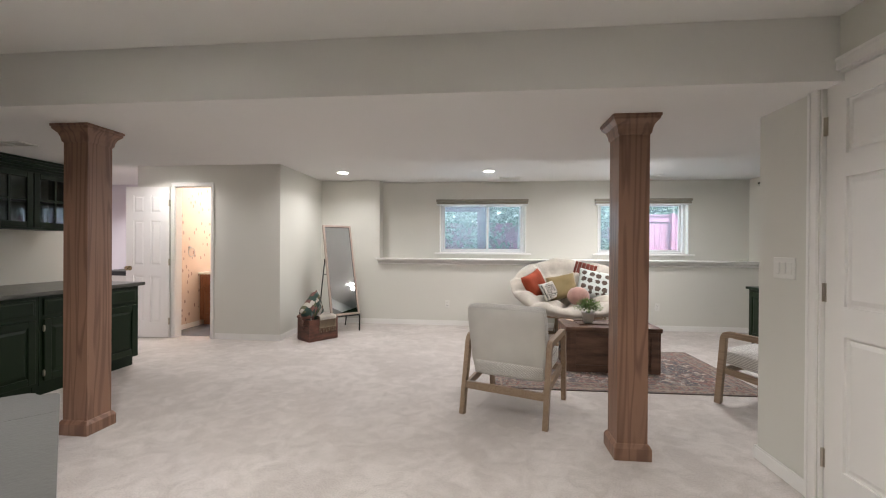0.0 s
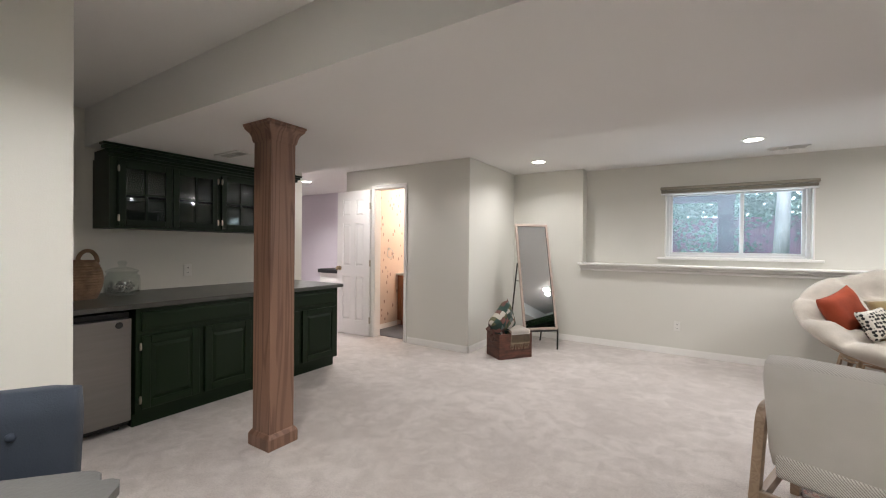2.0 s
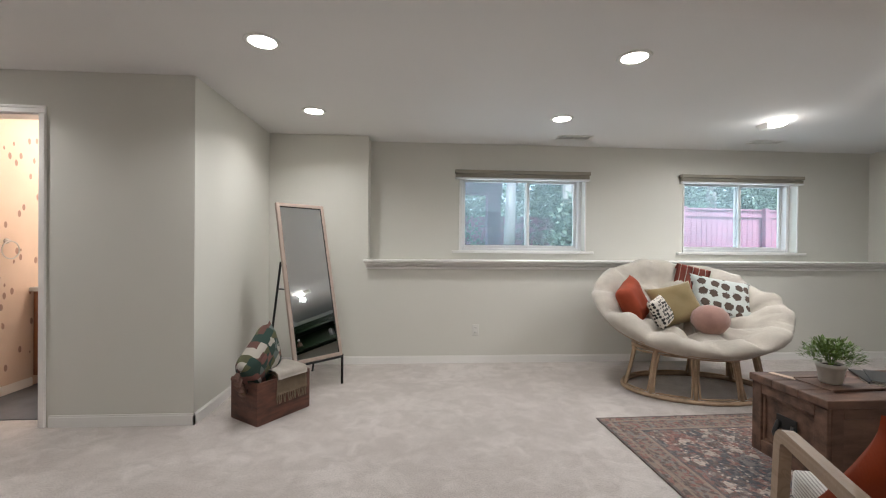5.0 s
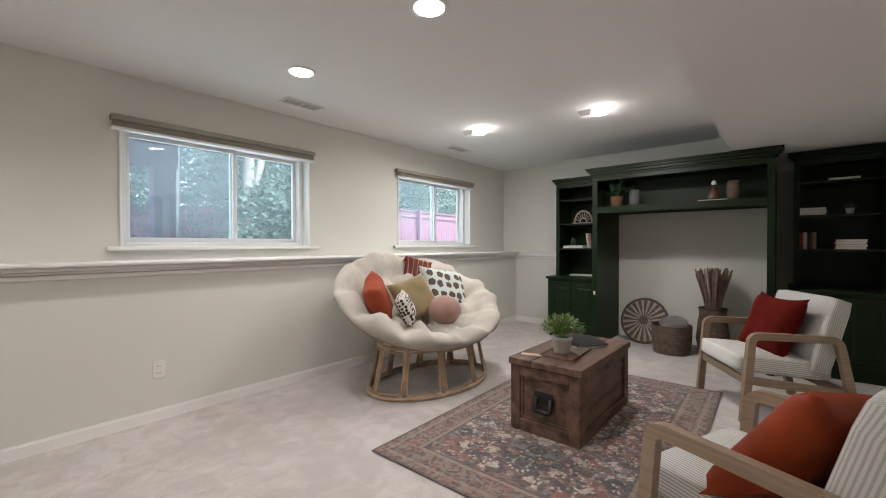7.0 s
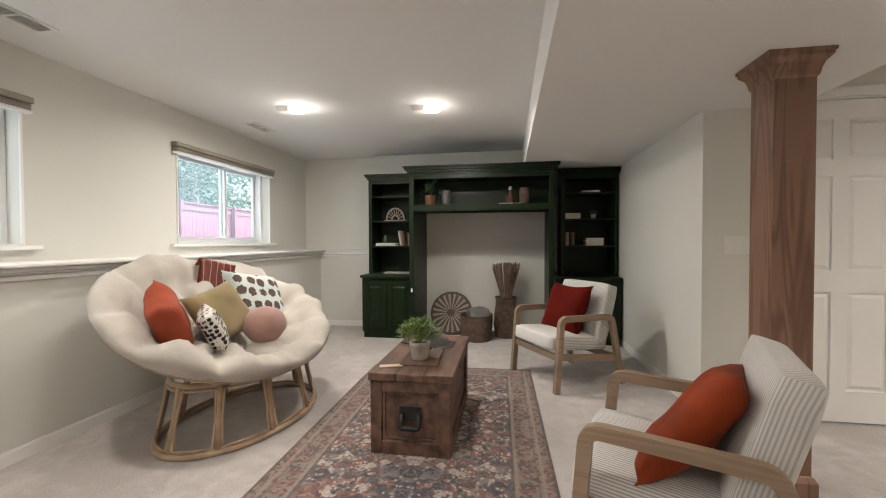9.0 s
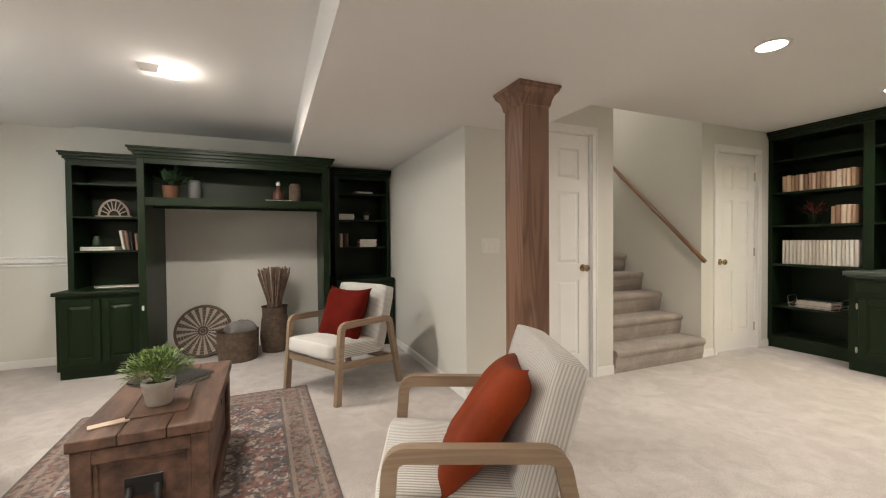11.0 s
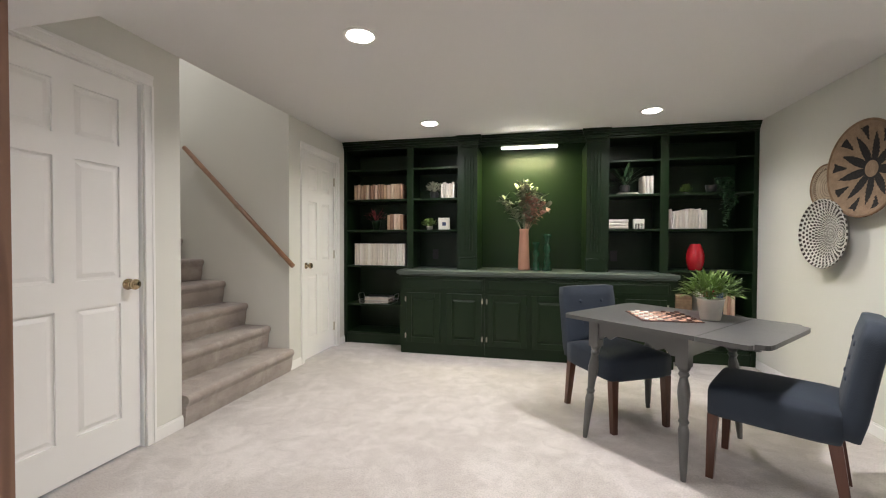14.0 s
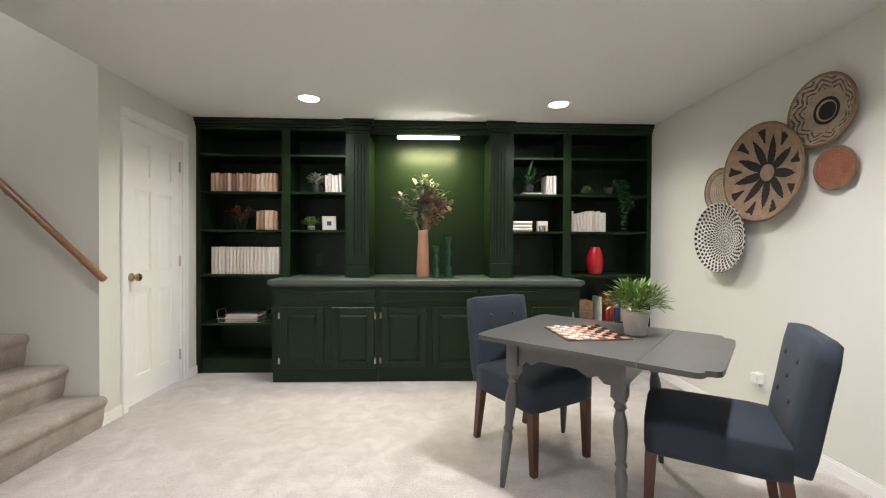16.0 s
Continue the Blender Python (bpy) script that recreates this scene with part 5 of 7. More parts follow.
per_volume(M_COVER_T, [(0.55, 0.40, 0.28), (0.32, 0.19, 0.12), (0.64, 0.52, 0.40), (0.24, 0.13, 0.085), (0.46, 0.31, 0.20), (0.62, 0.46, 0.35), (0.36, 0.20, 0.14)])
per_volume(M_COVER_W, [(0.66, 0.62, 0.55), (0.58, 0.53, 0.46), (0.70, 0.67, 0.61), (0.62, 0.56, 0.48)])
M_COVER_R = material("red_cover", (0.33, 0.03, 0.03), 0.5, vary=0.3, scale=4, fine=90, bump=0.003)
M_COVER_B = material("blue_cover", (0.04, 0.06, 0.14), 0.5, vary=0.3, scale=4, fine=90, bump=0.003)


def magazine(m, cover, w=0.21, d=0.28, t=0.008, grp="magazines", label="glossy magazine with a dark cover"):
    b = thing("magazine", label, "magazine", m, grp)
    part("cover", boxes((0, w, 0, d, t - 0.0012, t), (0, w, 0, d, 0, 0.0012), (-0.001, 0.002, 0, d, 0, t)), cover, b)
    part("pages", boxes((0.002, w - 0.002, 0.002, d - 0.002, 0.0013, t - 0.0013)), M_PAGE, b)


for i, (a, c) in enumerate(((-38, M_COVER_W), (-32, M_COVER_K), (-44, M_COVER_K))):
    magazine(pose(1.13 + 0.01 * i, 5.40, TOP + 0.0002 + 0.0085 * i, 0, 0, a), c)
magazine(pose(0.80, 5.50, TOP + 0.0002, 0, 0, 20), M_COVER_T, 0.045, 0.13, 0.004, "", "thin tan booklet lying on the chest")


def armchair(m, cushion_mat, label):
    c = thing("armchair", label, "armchair", m, "striped armchairs")
    SX_, F, Rr, AH = 0.31, 0.325, -0.315, 0.572
    for sx in (-SX_, SX_):
        part("side_frame", bar(bmesh.new(), fillet([(sx, F + 0.015, 0), (sx, F - 0.03, AH), (sx, -0.20, AH - 0.012), (sx, Rr, 0.0)], 0.05), (1, 0, 0), 0.036, 0.046), M_ASH, c)
        part("seat_rail", bar(bmesh.new(), [(sx * 0.93, F - 0.01, 0.275), (sx * 0.93, -0.26, 0.215)], (1, 0, 0), 0.026, 0.05), M_ASH, c)
    part("front_rail", boxes((-SX_ + 0.01, SX_ - 0.01, F - 0.025, F + 0.003, 0.245, 0.295), bevel=0.004), M_ASH, c)
    part("rear_rail", boxes((-SX_ + 0.01, SX_ - 0.01, -0.29, -0.262, 0.185, 0.24), bevel=0.004), M_ASH, c)
    part("seat", soft_box(-0.268, 0.268, -0.20, 0.365, 0, 0.125, 0.03, 0.02), M_TICK, c, "", True, pose(0, 0, 0.288, 4.5, 0, 0))
    bk = soft_box(-0.292, 0.292, -0.065, 0.065, 0, 0.51, 0.035, 0.0)
    part("backrest", bk, M_TICK_BACK, c, "", True, pose(0, -0.115, 0.325, 15.5, 0, 0))
    q = thing("throw_cushion", "rust velvet square cushion on the armchair" if cushion_mat is M_RUST else "deep red velvet square cushion on the armchair", "cushion", m @ (pose(-0.06, -0.012, 0.575, 35, 8, -8) if cushion_mat is M_RUST else pose(0.0, 0.01, 0.59, 22, 0, 4)))
    part("cover", pillow(0.47, 0.47, 0.15, pinch=0.14, seed=3 if cushion_mat is M_RUST else 9), cushion_mat, q, "", True)
    return c


armchair(pose(0.10, 4.265, 0, 0, 0, -21.5), M_RUST, "striped cream armchair with pale oak frame, rust cushion")
armchair(pose(2.19, 4.405, 0, 0, 0, 31), M_WINE, "striped cream armchair with pale oak frame, red cushion")


def ell(a, b, z, n=48, c=(0, 0)):
    return [(c[0] + a * math.cos(2 * math.pi * i / n), c[1] + b * math.sin(2 * math.pi * i / n), z) for i in range(n)]


PM = pose(1.03, 6.66, 0, 0, 0, -6)
pp = thing("papasan_chair", "wide rattan papasan chair with tufted cream cushion", "armchair", PM)
part("base_ring", tube(bmesh.new(), ell(0.575, 0.38, 0.018), 0.018, 8, True), M_RATTAN, pp, "", True)
part("top_ring", tube(bmesh.new(), ell(0.49, 0.31, 0.375), 0.017, 8, True), M_RATTAN, pp, "", True)


def on_base(t, f, z):
    """A point of the stand: f = 0 on the top ring, 1 on the base ring."""
    return ((0.49 + 0.08 * f) * math.cos(t), (0.31 + 0.065 * f) * math.sin(t), z)


for k in range(10):
    t0, t1 = 2 * math.pi * k / 10, 2 * math.pi * (k + 1) / 10
    part("post", tube(bmesh.new(), [on_base(t0, 1, 0.02), on_base(t0, 0.4, 0.22), on_base(t0, 0.05, 0.37)], 0.016, 8), M_RATTAN, pp, "", True)
    g0, g1 = t0 + 0.055, t1 - 0.055
    n_ = 6
    low = [on_base(g0 + (g1 - g0) * i / n_, 0.98, 0.045) for i in range(n_ + 1)]
    high = [on_base(g1 + (g0 - g1) * i / n_, 0.06, 0.345) for i in range(n_ + 1)]
    rim_ = low[:1] + low[1:-1] + low[-1:] + [on_base(g1 + 0.02, 0.5, 0.19)] + high + [on_base(g0 - 0.02, 0.5, 0.19)]
    part("loop", tube(bmesh.new(), rim_, 0.009, 6, True), M_RATTAN, pp, "", True)
RA, RB, TILT_ = 0.76, 0.60, 31
RM = pose(0, 0.12, 0.685, TILT_, 0, 0)
rim = part("rim", tube(bmesh.new(), ell(RA, RB, 0.0, 64), 0.019, 8, True), M_RATTAN, pp, "", True, RM)
part("rim_band", tube(bmesh.new(), ell(RA * 0.96, RB * 0.96, -0.05, 64), 0.013, 8, True), M_RATTAN, rim, "", True)
for k in range(14):
    th = math.pi * k / 14
    pts = []
    for i in range(13):
        u = -1 + 2 * i / 12
        pts.append((RA * 0.99 * u * math.cos(th), RB * 0.99 * u * math.sin(th), -0.30 * (1 - abs(u) ** 2.2)))
    part("rib", tube(bmesh.new(), pts, 0.009, 6), M_RATTAN, rim, "", True)


def papasan_cushion():
    bm = bmesh.new()
    nth, nu = 120, 26
    rings = []
    for i in range(nu + 1):
        s = i / nu
        top = s <= 0.72
        u = s / 0.72 if top else 1 - (s - 0.72) / 0.28 * 0.55
        row = []
        for j in range(nth):
            th = 2 * math.pi * j / nth
            seg = abs(math.sin(th * 5.5 + 0.3)) ** 0.42
            lump = 0.65 + 0.35 * seg
            base = -0.27 * (1 - min(1, u) ** 2.2)
            wave = noise.noise(Vector((math.cos(th) * 4 * u, math.sin(th) * 4 * u, 2.0)))
            fold = noise.noise(Vector((math.cos(th) * 11 * u, math.sin(th) * 11 * u, 7.0)))
            if top and u <= 0.8:
                ringp = abs(math.sin(math.pi * (0.15 + 2.6 * u))) ** 0.6
                edge = min(1, max(0, (u - 0.55) / 0.25))
                z = base + 0.07 + 0.115 * (seg + (1 - seg) * 0.4 * edge) * (ringp * (1 - edge) + edge) + 0.05 * wave + 0.022 * fold
                k = u * (1 + 0.05 * edge) + 0.015 * wave
            elif top:
                ph = (u - 0.8) / 0.2 * math.pi * 0.62
                z = base * math.cos(ph) + 0.045 + (0.145 - 0.07 * (1 - seg)) * math.cos(ph) + 0.05 * wave + 0.02 * fold
                k = 0.84 + (0.235 - 0.018 * (1 - seg)) * math.sin(ph) + 0.015 * wave
            else:
                z = base - 0.004 - 0.012 * lump
                k = u * 1.03
            row.append(bm.verts.new((RA * k * math.cos(th), RB * k * math.sin(th), z)) if u > 1e-6 else None)
        rings.append(row)
    c = bm.verts.new((0, 0, -0.16))
    for i, row in enumerate(rings):
        if row[0] is None:
            rings[i] = None
    start = next(i for i, r in enumerate(rings) if r)
    for j in range(nth):
        bm.faces.new((c, rings[start][j], rings[start][(j + 1) % nth]))
    for a, b in zip(rings[start:], rings[start + 1:]):
        for j in range(nth):
            bm.faces.new((a[j], b[j], b[(j + 1) % nth], a[(j + 1) % nth]))
    bmesh.ops.recalc_face_normals(bm, faces=bm.faces)
    return bm


cu = part("seat_cushion", papasan_cushion(), M_FLEECE, pp, "thick tufted cream fleece cushion", True, RM)


def spotted(name, a, b, scale, size, soft=False):
    """Cloth with scattered dark motifs."""
    mt = material(name, a, 0.9, vary=0.08, scale=8, fine=240, bump=0.03)
    nt = mt.node_tree
    vo = nt.nodes.new("ShaderNodeTexVoronoi")
    vo.inputs["Scale"].default_value, vo.inputs["Randomness"].default_value = scale, 0.35
    nz = nt.nodes.new("ShaderNodeTexNoise")
    nz.inputs["Scale"].default_value = scale * 7
    nt.links.new(nt.nodes["Texture Coordinate"].outputs["Object"], vo.inputs["Vector"])
    nt.links.new(nt.nodes["Texture Coordinate"].outputs["Object"], nz.inputs["Vector"])
    ad = nt.nodes.new("ShaderNodeMath")
    ad.operation = "MULTIPLY_ADD"
    ad.inputs[1].default_value = 0.35
    nt.links.new(nz.outputs["Fac"], ad.inputs[0])
    nt.links.new(vo.outputs["Distance"], ad.inputs[2])
    lt = nt.nodes.new("ShaderNodeMath")
    lt.operation = "LESS_THAN"
    lt.inputs[1].default_value = size + 0.175
    nt.links.new(ad.outputs[0], lt.inputs[0])
    mx = nt.nodes.new("ShaderNodeMix")
    mx.data_type = "RGBA"
    mx.inputs["B"].default_value = (*b, 1)
    bs = nt.nodes["Principled BSDF"]
    nt.links.new(bs.inputs["Base Color"].links[0].from_socket, mx.inputs["A"])
    nt.links.new(lt.outputs[0], mx.inputs["Factor"])
    nt.links.new(mx.outputs["Result"], bs.inputs["Base Color"])
    return mt


M_SPOT = spotted("leaf_print", (0.56, 0.60, 0.575), (0.085, 0.058, 0.045), 10.5, 0.38)
M_BW = spotted("black_white_weave", (0.66, 0.62, 0.56), (0.015, 0.015, 0.015), 34, 0.42)
M_PLAID = striped("plaid_cloth", (0.34, 0.085, 0.06), (0.62, 0.52, 0.45), (1, 0, 0), 0.055, 0.88)


def cushion(m, w, h, t, mat, label, seed=1):
    q = thing("throw_cushion", label, "cushion", m, "cushions on the papasan chair")
    part("cover", pillow(w, h, t, seed=seed), mat, q, "", True)


cushion(pose(0.57, 6.80, 0.73, -20, -18, 48), 0.40, 0.38, 0.17, M_CORAL, "coral velvet cushion on the papasan chair", 2)
cushion(pose(0.74, 6.66, 0.665, -26, -10, 40), 0.27, 0.26, 0.11, M_BW, "small black and white woven cushion", 4)
cushion(pose(0.93, 6.75, 0.715, -30, -12, -4), 0.41, 0.38, 0.13, M_OLIVE, "olive brown square cushion on the papasan chair", 6)
cushion(pose(1.40, 6.82, 0.745, -30, 10, -14), 0.52, 0.44, 0.15, M_SPOT, "white cushion printed with dark leaf motifs", 8)
rc = thing("round_cushion", "round mauve knitted ball cushion on the papasan chair", "cushion", pose(1.10, 6.555, 0.61))
part("cover", lathe([(0, -0.125), (0.05, -0.118), (0.10, -0.085), (0.138, -0.03), (0.143, 0.01), (0.125, 0.065), (0.085, 0.105), (0.04, 0.121), (0, 0.125)], 28), M_MAUVE, rc, "", True)
tb = bmesh.new()
gx, gy = 14, 12
vs = [[tb.verts.new((-0.15 + 0.30 * i / gx, 0.02 * math.sin(i * 1.3) + 0.0, 0)) for i in range(gx + 1)] for j in range(gy + 1)]
for j in range(gy + 1):
    s = -1 + 2 * j / gy
    for i in range(gx + 1):
        v = vs[j][i]
        v.co = Vector((v.co.x, 0.085 * abs(s) ** 1.4 * (1 if s > 0 else -1) + 0.006 * math.sin(i * 1.7 + j), 0.045 - 0.24 * abs(s) ** 1.6))
for j in range(gy):
    for i in range(gx):
        tb.faces.new((vs[j][i], vs[j][i + 1], vs[j + 1][i + 1], vs[j + 1][i]))
bmesh.ops.solidify(tb, geom=tb.faces[:], thickness=0.008)
solo("plaid_throw", tb, M_PLAID, "red and cream plaid throw over the papasan back", "blanket", pose(1.33, 7.10, 0.985, 8, 14, -16), True)

# --- mirror corner
n0, n1 = Vector((-2.31, 6.62, 0.25)), Vector((-1.986, 6.93, 0.25))
mu = (n1 - n0).normalized()
top0 = Vector((-2.543, 6.863, 1.567))
mv = (top0 - n0).normalized()
mn = mu.cross(mv).normalized()
MM = Matrix(((mu.x, -mn.x, mv.x, n0.x), (mu.y, -mn.y, mv.y, n0.y), (mu.z, -mn.z, mv.z, n0.z), (0, 0, 0, 1)))
mw, mh = (n1 - n0).length, (top0 - n0).length
mi = thing("floor_mirror", "tall pale-framed mirror leaning on a black easel stand", "mirror", pose(n0.x, n0.y, 0))
IM = pose(n0.x, n0.y, 0).inverted() @ MM
fy0, fy1 = -0.012, 0.018
part("frame", boxes((0, 0.03, fy0, fy1, 0, mh), (mw - 0.03, mw, fy0, fy1, 0, mh), (0.03, mw - 0.03, fy0, fy1, 0, 0.03), (0.03, mw - 0.03, fy0, fy1, mh - 0.03, mh), bevel=0.003), M_PALEWOOD, mi, "", False, IM)
part("glass", boxes((0.028, mw - 0.028, -0.002, 0.004, 0.028, mh - 0.028)), M_MIRROR, mi, "silvered mirror glass", False, IM)
part("inner_edge", boxes((0.028, 0.033, -0.008, -0.002, 0.03, mh - 0.03), (mw - 0.033, mw - 0.028, -0.008, -0.002, 0.03, mh - 0.03), (0.033, mw - 0.033, -0.008, -0.002, mh - 0.036, mh - 0.03)), M_DARK, mi, "", False, IM)
inv = pose(n0.x, n0.y, 0).inverted()
back = -Vector((mn.x, mn.y, 0)).normalized()
if back.y < 0:
    back = -back


def loc(p):
    return inv @ Vector(p)


for p in (n0, n1):
    part("foot", tube(bmesh.new(), [loc(p + Vector((0, 0, 0.01))), loc((p.x, p.y, 0.0))], 0.011, 8), M_DARK, mi)
part("crossbar", tube(bmesh.new(), [loc(n0 + Vector((0, 0, -0.012))), loc(n1 + Vector((0, 0, -0.012)))], 0.011, 8), M_DARK, mi)
for p in (n0, n1):
    a = p + mv * (0.62 * mh) + back * 0.02
    f = Vector((p.x, p.y, 0)) + back * 0.50
    part("strut", tube(bmesh.new(), [loc(a), loc(f)], 0.010, 8), M_DARK, mi)
part("stay", tube(bmesh.new(), [loc(n0 + mv * 0.45 * mh + back * 0.02), loc(n0 + mv * 0.45 * mh + back * 0.13 + Vector((0, 0, -0.005)))], 0.006, 6), M_DARK, mi)

cA, cF, cR = Vector((-2.647, 6.228)), Vector((-2.386, 6.08)), Vector((-2.166, 6.387))
ang = math.degrees(math.atan2(cR.y - cF.y, cR.x - cF.x))
CM = pose(cF.x, cF.y, 0, 0, 0, ang)
cr_ = thing("wooden_crate", "dark reddish wooden crate on the carpet", "crate", CM)
cl, cw, chh = 0.43, 0.30, 0.285
part("bottom", boxes((0.012, cl - 0.012, 0.012, cw - 0.012, 0, 0.012)), M_CRATE, cr_)
part("long_side", boxes((0, cl, 0, 0.012, 0, chh), bevel=0.002), M_CRATE, cr_)
part("long_side", boxes((0, cl, cw - 0.012, cw, 0, chh), bevel=0.002), M_CRATE, cr_)
for x0 in (0, cl - 0.012):
    part("end_board", boxes((x0, x0 + 0.012, 0.012, cw - 0.012, 0, 0.205), (x0, x0 + 0.012, 0.012, 0.10, 0.205, 0.24), (x0, x0 + 0.012, cw - 0.10, cw - 0.012, 0.205, 0.24), (x0, x0 + 0.012, 0.012, cw - 0.012, 0.24, chh)), M_CRATE, cr_)
M_PATCH = material("patchwork_cloth", (0.05, 0.10, 0.075), 0.9, vary=0.3, scale=20, fine=240, bump=0.04)
_nt = M_PATCH.node_tree
_vo = _nt.nodes.new("ShaderNodeTexVoronoi")
_vo.inputs["Scale"].default_value, _vo.inputs["Randomness"].default_value = 17, 0.35
_vo.distance = "CHEBYCHEV"
_nt.links.new(_nt.nodes["Texture Coordinate"].outputs["Object"], _vo.inputs["Vector"])
_sc = _nt.nodes.new("ShaderNodeSeparateColor")
_nt.links.new(_vo.outputs["Color"], _sc.inputs[0])
_rp = _nt.nodes.new("ShaderNodeValToRGB")
_rp.color_ramp.interpolation = "CONSTANT"
for _p, _c in ((0.0, (0.025, 0.055, 0.045)), (0.3, (0.10, 0.10, 0.05)), (0.48, (0.13, 0.06, 0.05)), (0.62, (0.20, 0.09, 0.075)), (0.78, (0.45, 0.42, 0.37)), (0.9, (0.13, 0.16, 0.15))):
    _e = _rp.color_ramp.elements.new(_p)
    _e.color = (*_c, 1)
_nt.links.new(_sc.outputs[0], _rp.inputs[0])
_nt.links.new(_rp.outputs[0], _nt.nodes["Principled BSDF"].inputs["Base Color"])
q = thing("patchwork_cushion", "tasselled patchwork cushion standing in the crate", "cushion", CM @ pose(0.13, 0.16, 0.385, 14, -40, 18))
part("cover", pillow(0.41, 0.41, 0.17, seed=12), M_PATCH, q, "", True)
M_TASSEL = material("tassel_yarn", (0.20, 0.11, 0.085), 0.9, vary=0.5, scale=30, fine=200, bump=0.05)
for i in range(6):
    part("tassel", lathe([(0, 0), (0.012, 0.004), (0.017, 0.018), (0.026, 0.05), (0.018, 0.056), (0, 0.052)], 9), M_TASSEL, q, "", True, pose(-0.20, 0, -0.165 + i * 0.066, 0, -90 + rng.uniform(-15, 15), 0))


def drape(w, d, drop, seed):
    """A folded cloth over an edge: flat top, then hanging."""
    bm = bmesh.new()
    qn, pn = 16, 14
    g = []
    for j in range(pn + 1):
        s = j / pn * (d + drop)
        row = []
        for i in range(qn + 1):
            x = -w / 2 + w * i / qn
            wv = 0.010 * noise.noise(Vector((x * 14, s * 6, seed)))
            if s < d:
                row.append(bm.verts.new((x, d - s, 0.02 + wv)))
            else:
                row.append(bm.verts.new((x + wv, -0.016 - abs(wv) - 0.01 * math.sin((s - d) * 12), 0.016 - (s - d))))
        g.append(row)
    for j in range(pn):
        for i in range(qn):
            bm.faces.new((g[j][i], g[j][i + 1], g[j + 1][i + 1], g[j + 1][i]))
    bmesh.ops.solidify(bm, geom=bm.faces[:], thickness=0.02)
    return bm


M_KHAKI = material("khaki_knit", (0.34, 0.26, 0.18), 0.95, vary=0.3, scale=12, fine=160, bump=0.06)
tw = thing("throw_blanket", "folded cream and khaki throw with fringe over the crate", "blanket", CM @ pose(0.27, 0.02, chh))
part("cream_fold", drape(0.25, 0.24, 0.05, 3), M_CREAM, tw, "cream fold", True, pose(0, -0.014, 0.022))
part("khaki_fold", drape(0.255, 0.22, 0.135, 5), M_KHAKI, tw, "khaki knitted fold", True)
for i in range(15):
    x = -0.12 + 0.24 * i / 14
    part("fringe", tube(bmesh.new(), [(x, -0.022, -0.11), (x + rng.uniform(-0.006, 0.006), -0.026, -0.145), (x + rng.uniform(-0.01, 0.01), -0.026, -0.18)], 0.005, 5, r1=0.003), M_KHAKI, tw)

# --- games table
TM = pose(-1.425, 1.615, 0, 0, 0, 138.7)
tb_ = thing("drop_leaf_table", "grey painted drop-leaf table with turned legs, one leaf raised", "table", TM)
TZ = 0.735
part("tabletop", prism(bmesh.new(), [(-0.36, -0.40), (0.381, -0.40), (0.381, 0.40), (-0.36, 0.40), (-0.38, 0.37), (-0.385, 0.30), (-0.385, -0.30), (-0.38, -0.37)], TZ - 0.022, TZ, "z"), M_GREYT, tb_)
half = [(0.384, -0.40), (0.575, -0.40), (0.597, -0.392), (0.607, -0.372), (0.605, -0.352), (0.622, -0.342), (0.640, -0.338), (0.655, -0.318), (0.660, -0.28)]
part("raised_leaf", prism(bmesh.new(), half + [(x, -y) for x, y in half[::-1]], TZ - 0.0225, TZ - 0.0005, "z"), M_GREYT, tb_)
for sy in (-1, 1):
    sc = [(-0.21, TZ - 0.023), (-0.21, 0.60), (-0.16, 0.60), (-0.13, 0.628), (-0.10, 0.612), (-0.06, 0.64), (0.12, 0.64), (0.17, 0.612), (0.21, 0.628), (0.24, 0.60), (0.30, 0.60), (0.30, TZ - 0.023)]
    part("apron", prism(bmesh.new(), sc, sy * 0.331, sy * 0.315, "y"), M_GREYT, tb_)
for sx in (-1, 1):
    ex = 0.32 if sx > 0 else -0.22
    part("apron", boxes((ex - 0.01, ex + 0.01, -0.31, 0.31, 0.61, TZ - 0.023)), M_GREYT, tb_)
for sx in (-1, 1):
    for sy in (-1, 1):
        bm = lathe([(0, 0), (0.013, 0), (0.017, 0.05), (0.022, 0.16), (0.026, 0.24), (0.019, 0.27), (0.026, 0.285), (0.019, 0.30), (0.022, 0.33), (0.030, 0.42), (0.027, 0.46), (0.018, 0.50), (0.027, 0.515), (0.020, 0.53), (0.030, 0.545), (0.030, 0.56)], 16)
        sq(bm, [(0.030, 0.555), (0.030, TZ - 0.024)])
        tl = part("leg", bm, M_GREYT, tb_, "", False, pose(0.30 if sx > 0 else -0.20, sy * 0.315, 0))
        for v in tl.data.vertices:
            k = 1 - min(1.0, v.co.z / 0.56)
            v.co.x += sx * 0.03 * k
            v.co.y += sy * 0.06 * k
for hy in (-0.25, 0.25):
    part("support", boxes((0.30, 0.60, hy - 0.012, hy + 0.012, TZ - 0.05, TZ - 0.024)), M_GREYT, tb_)

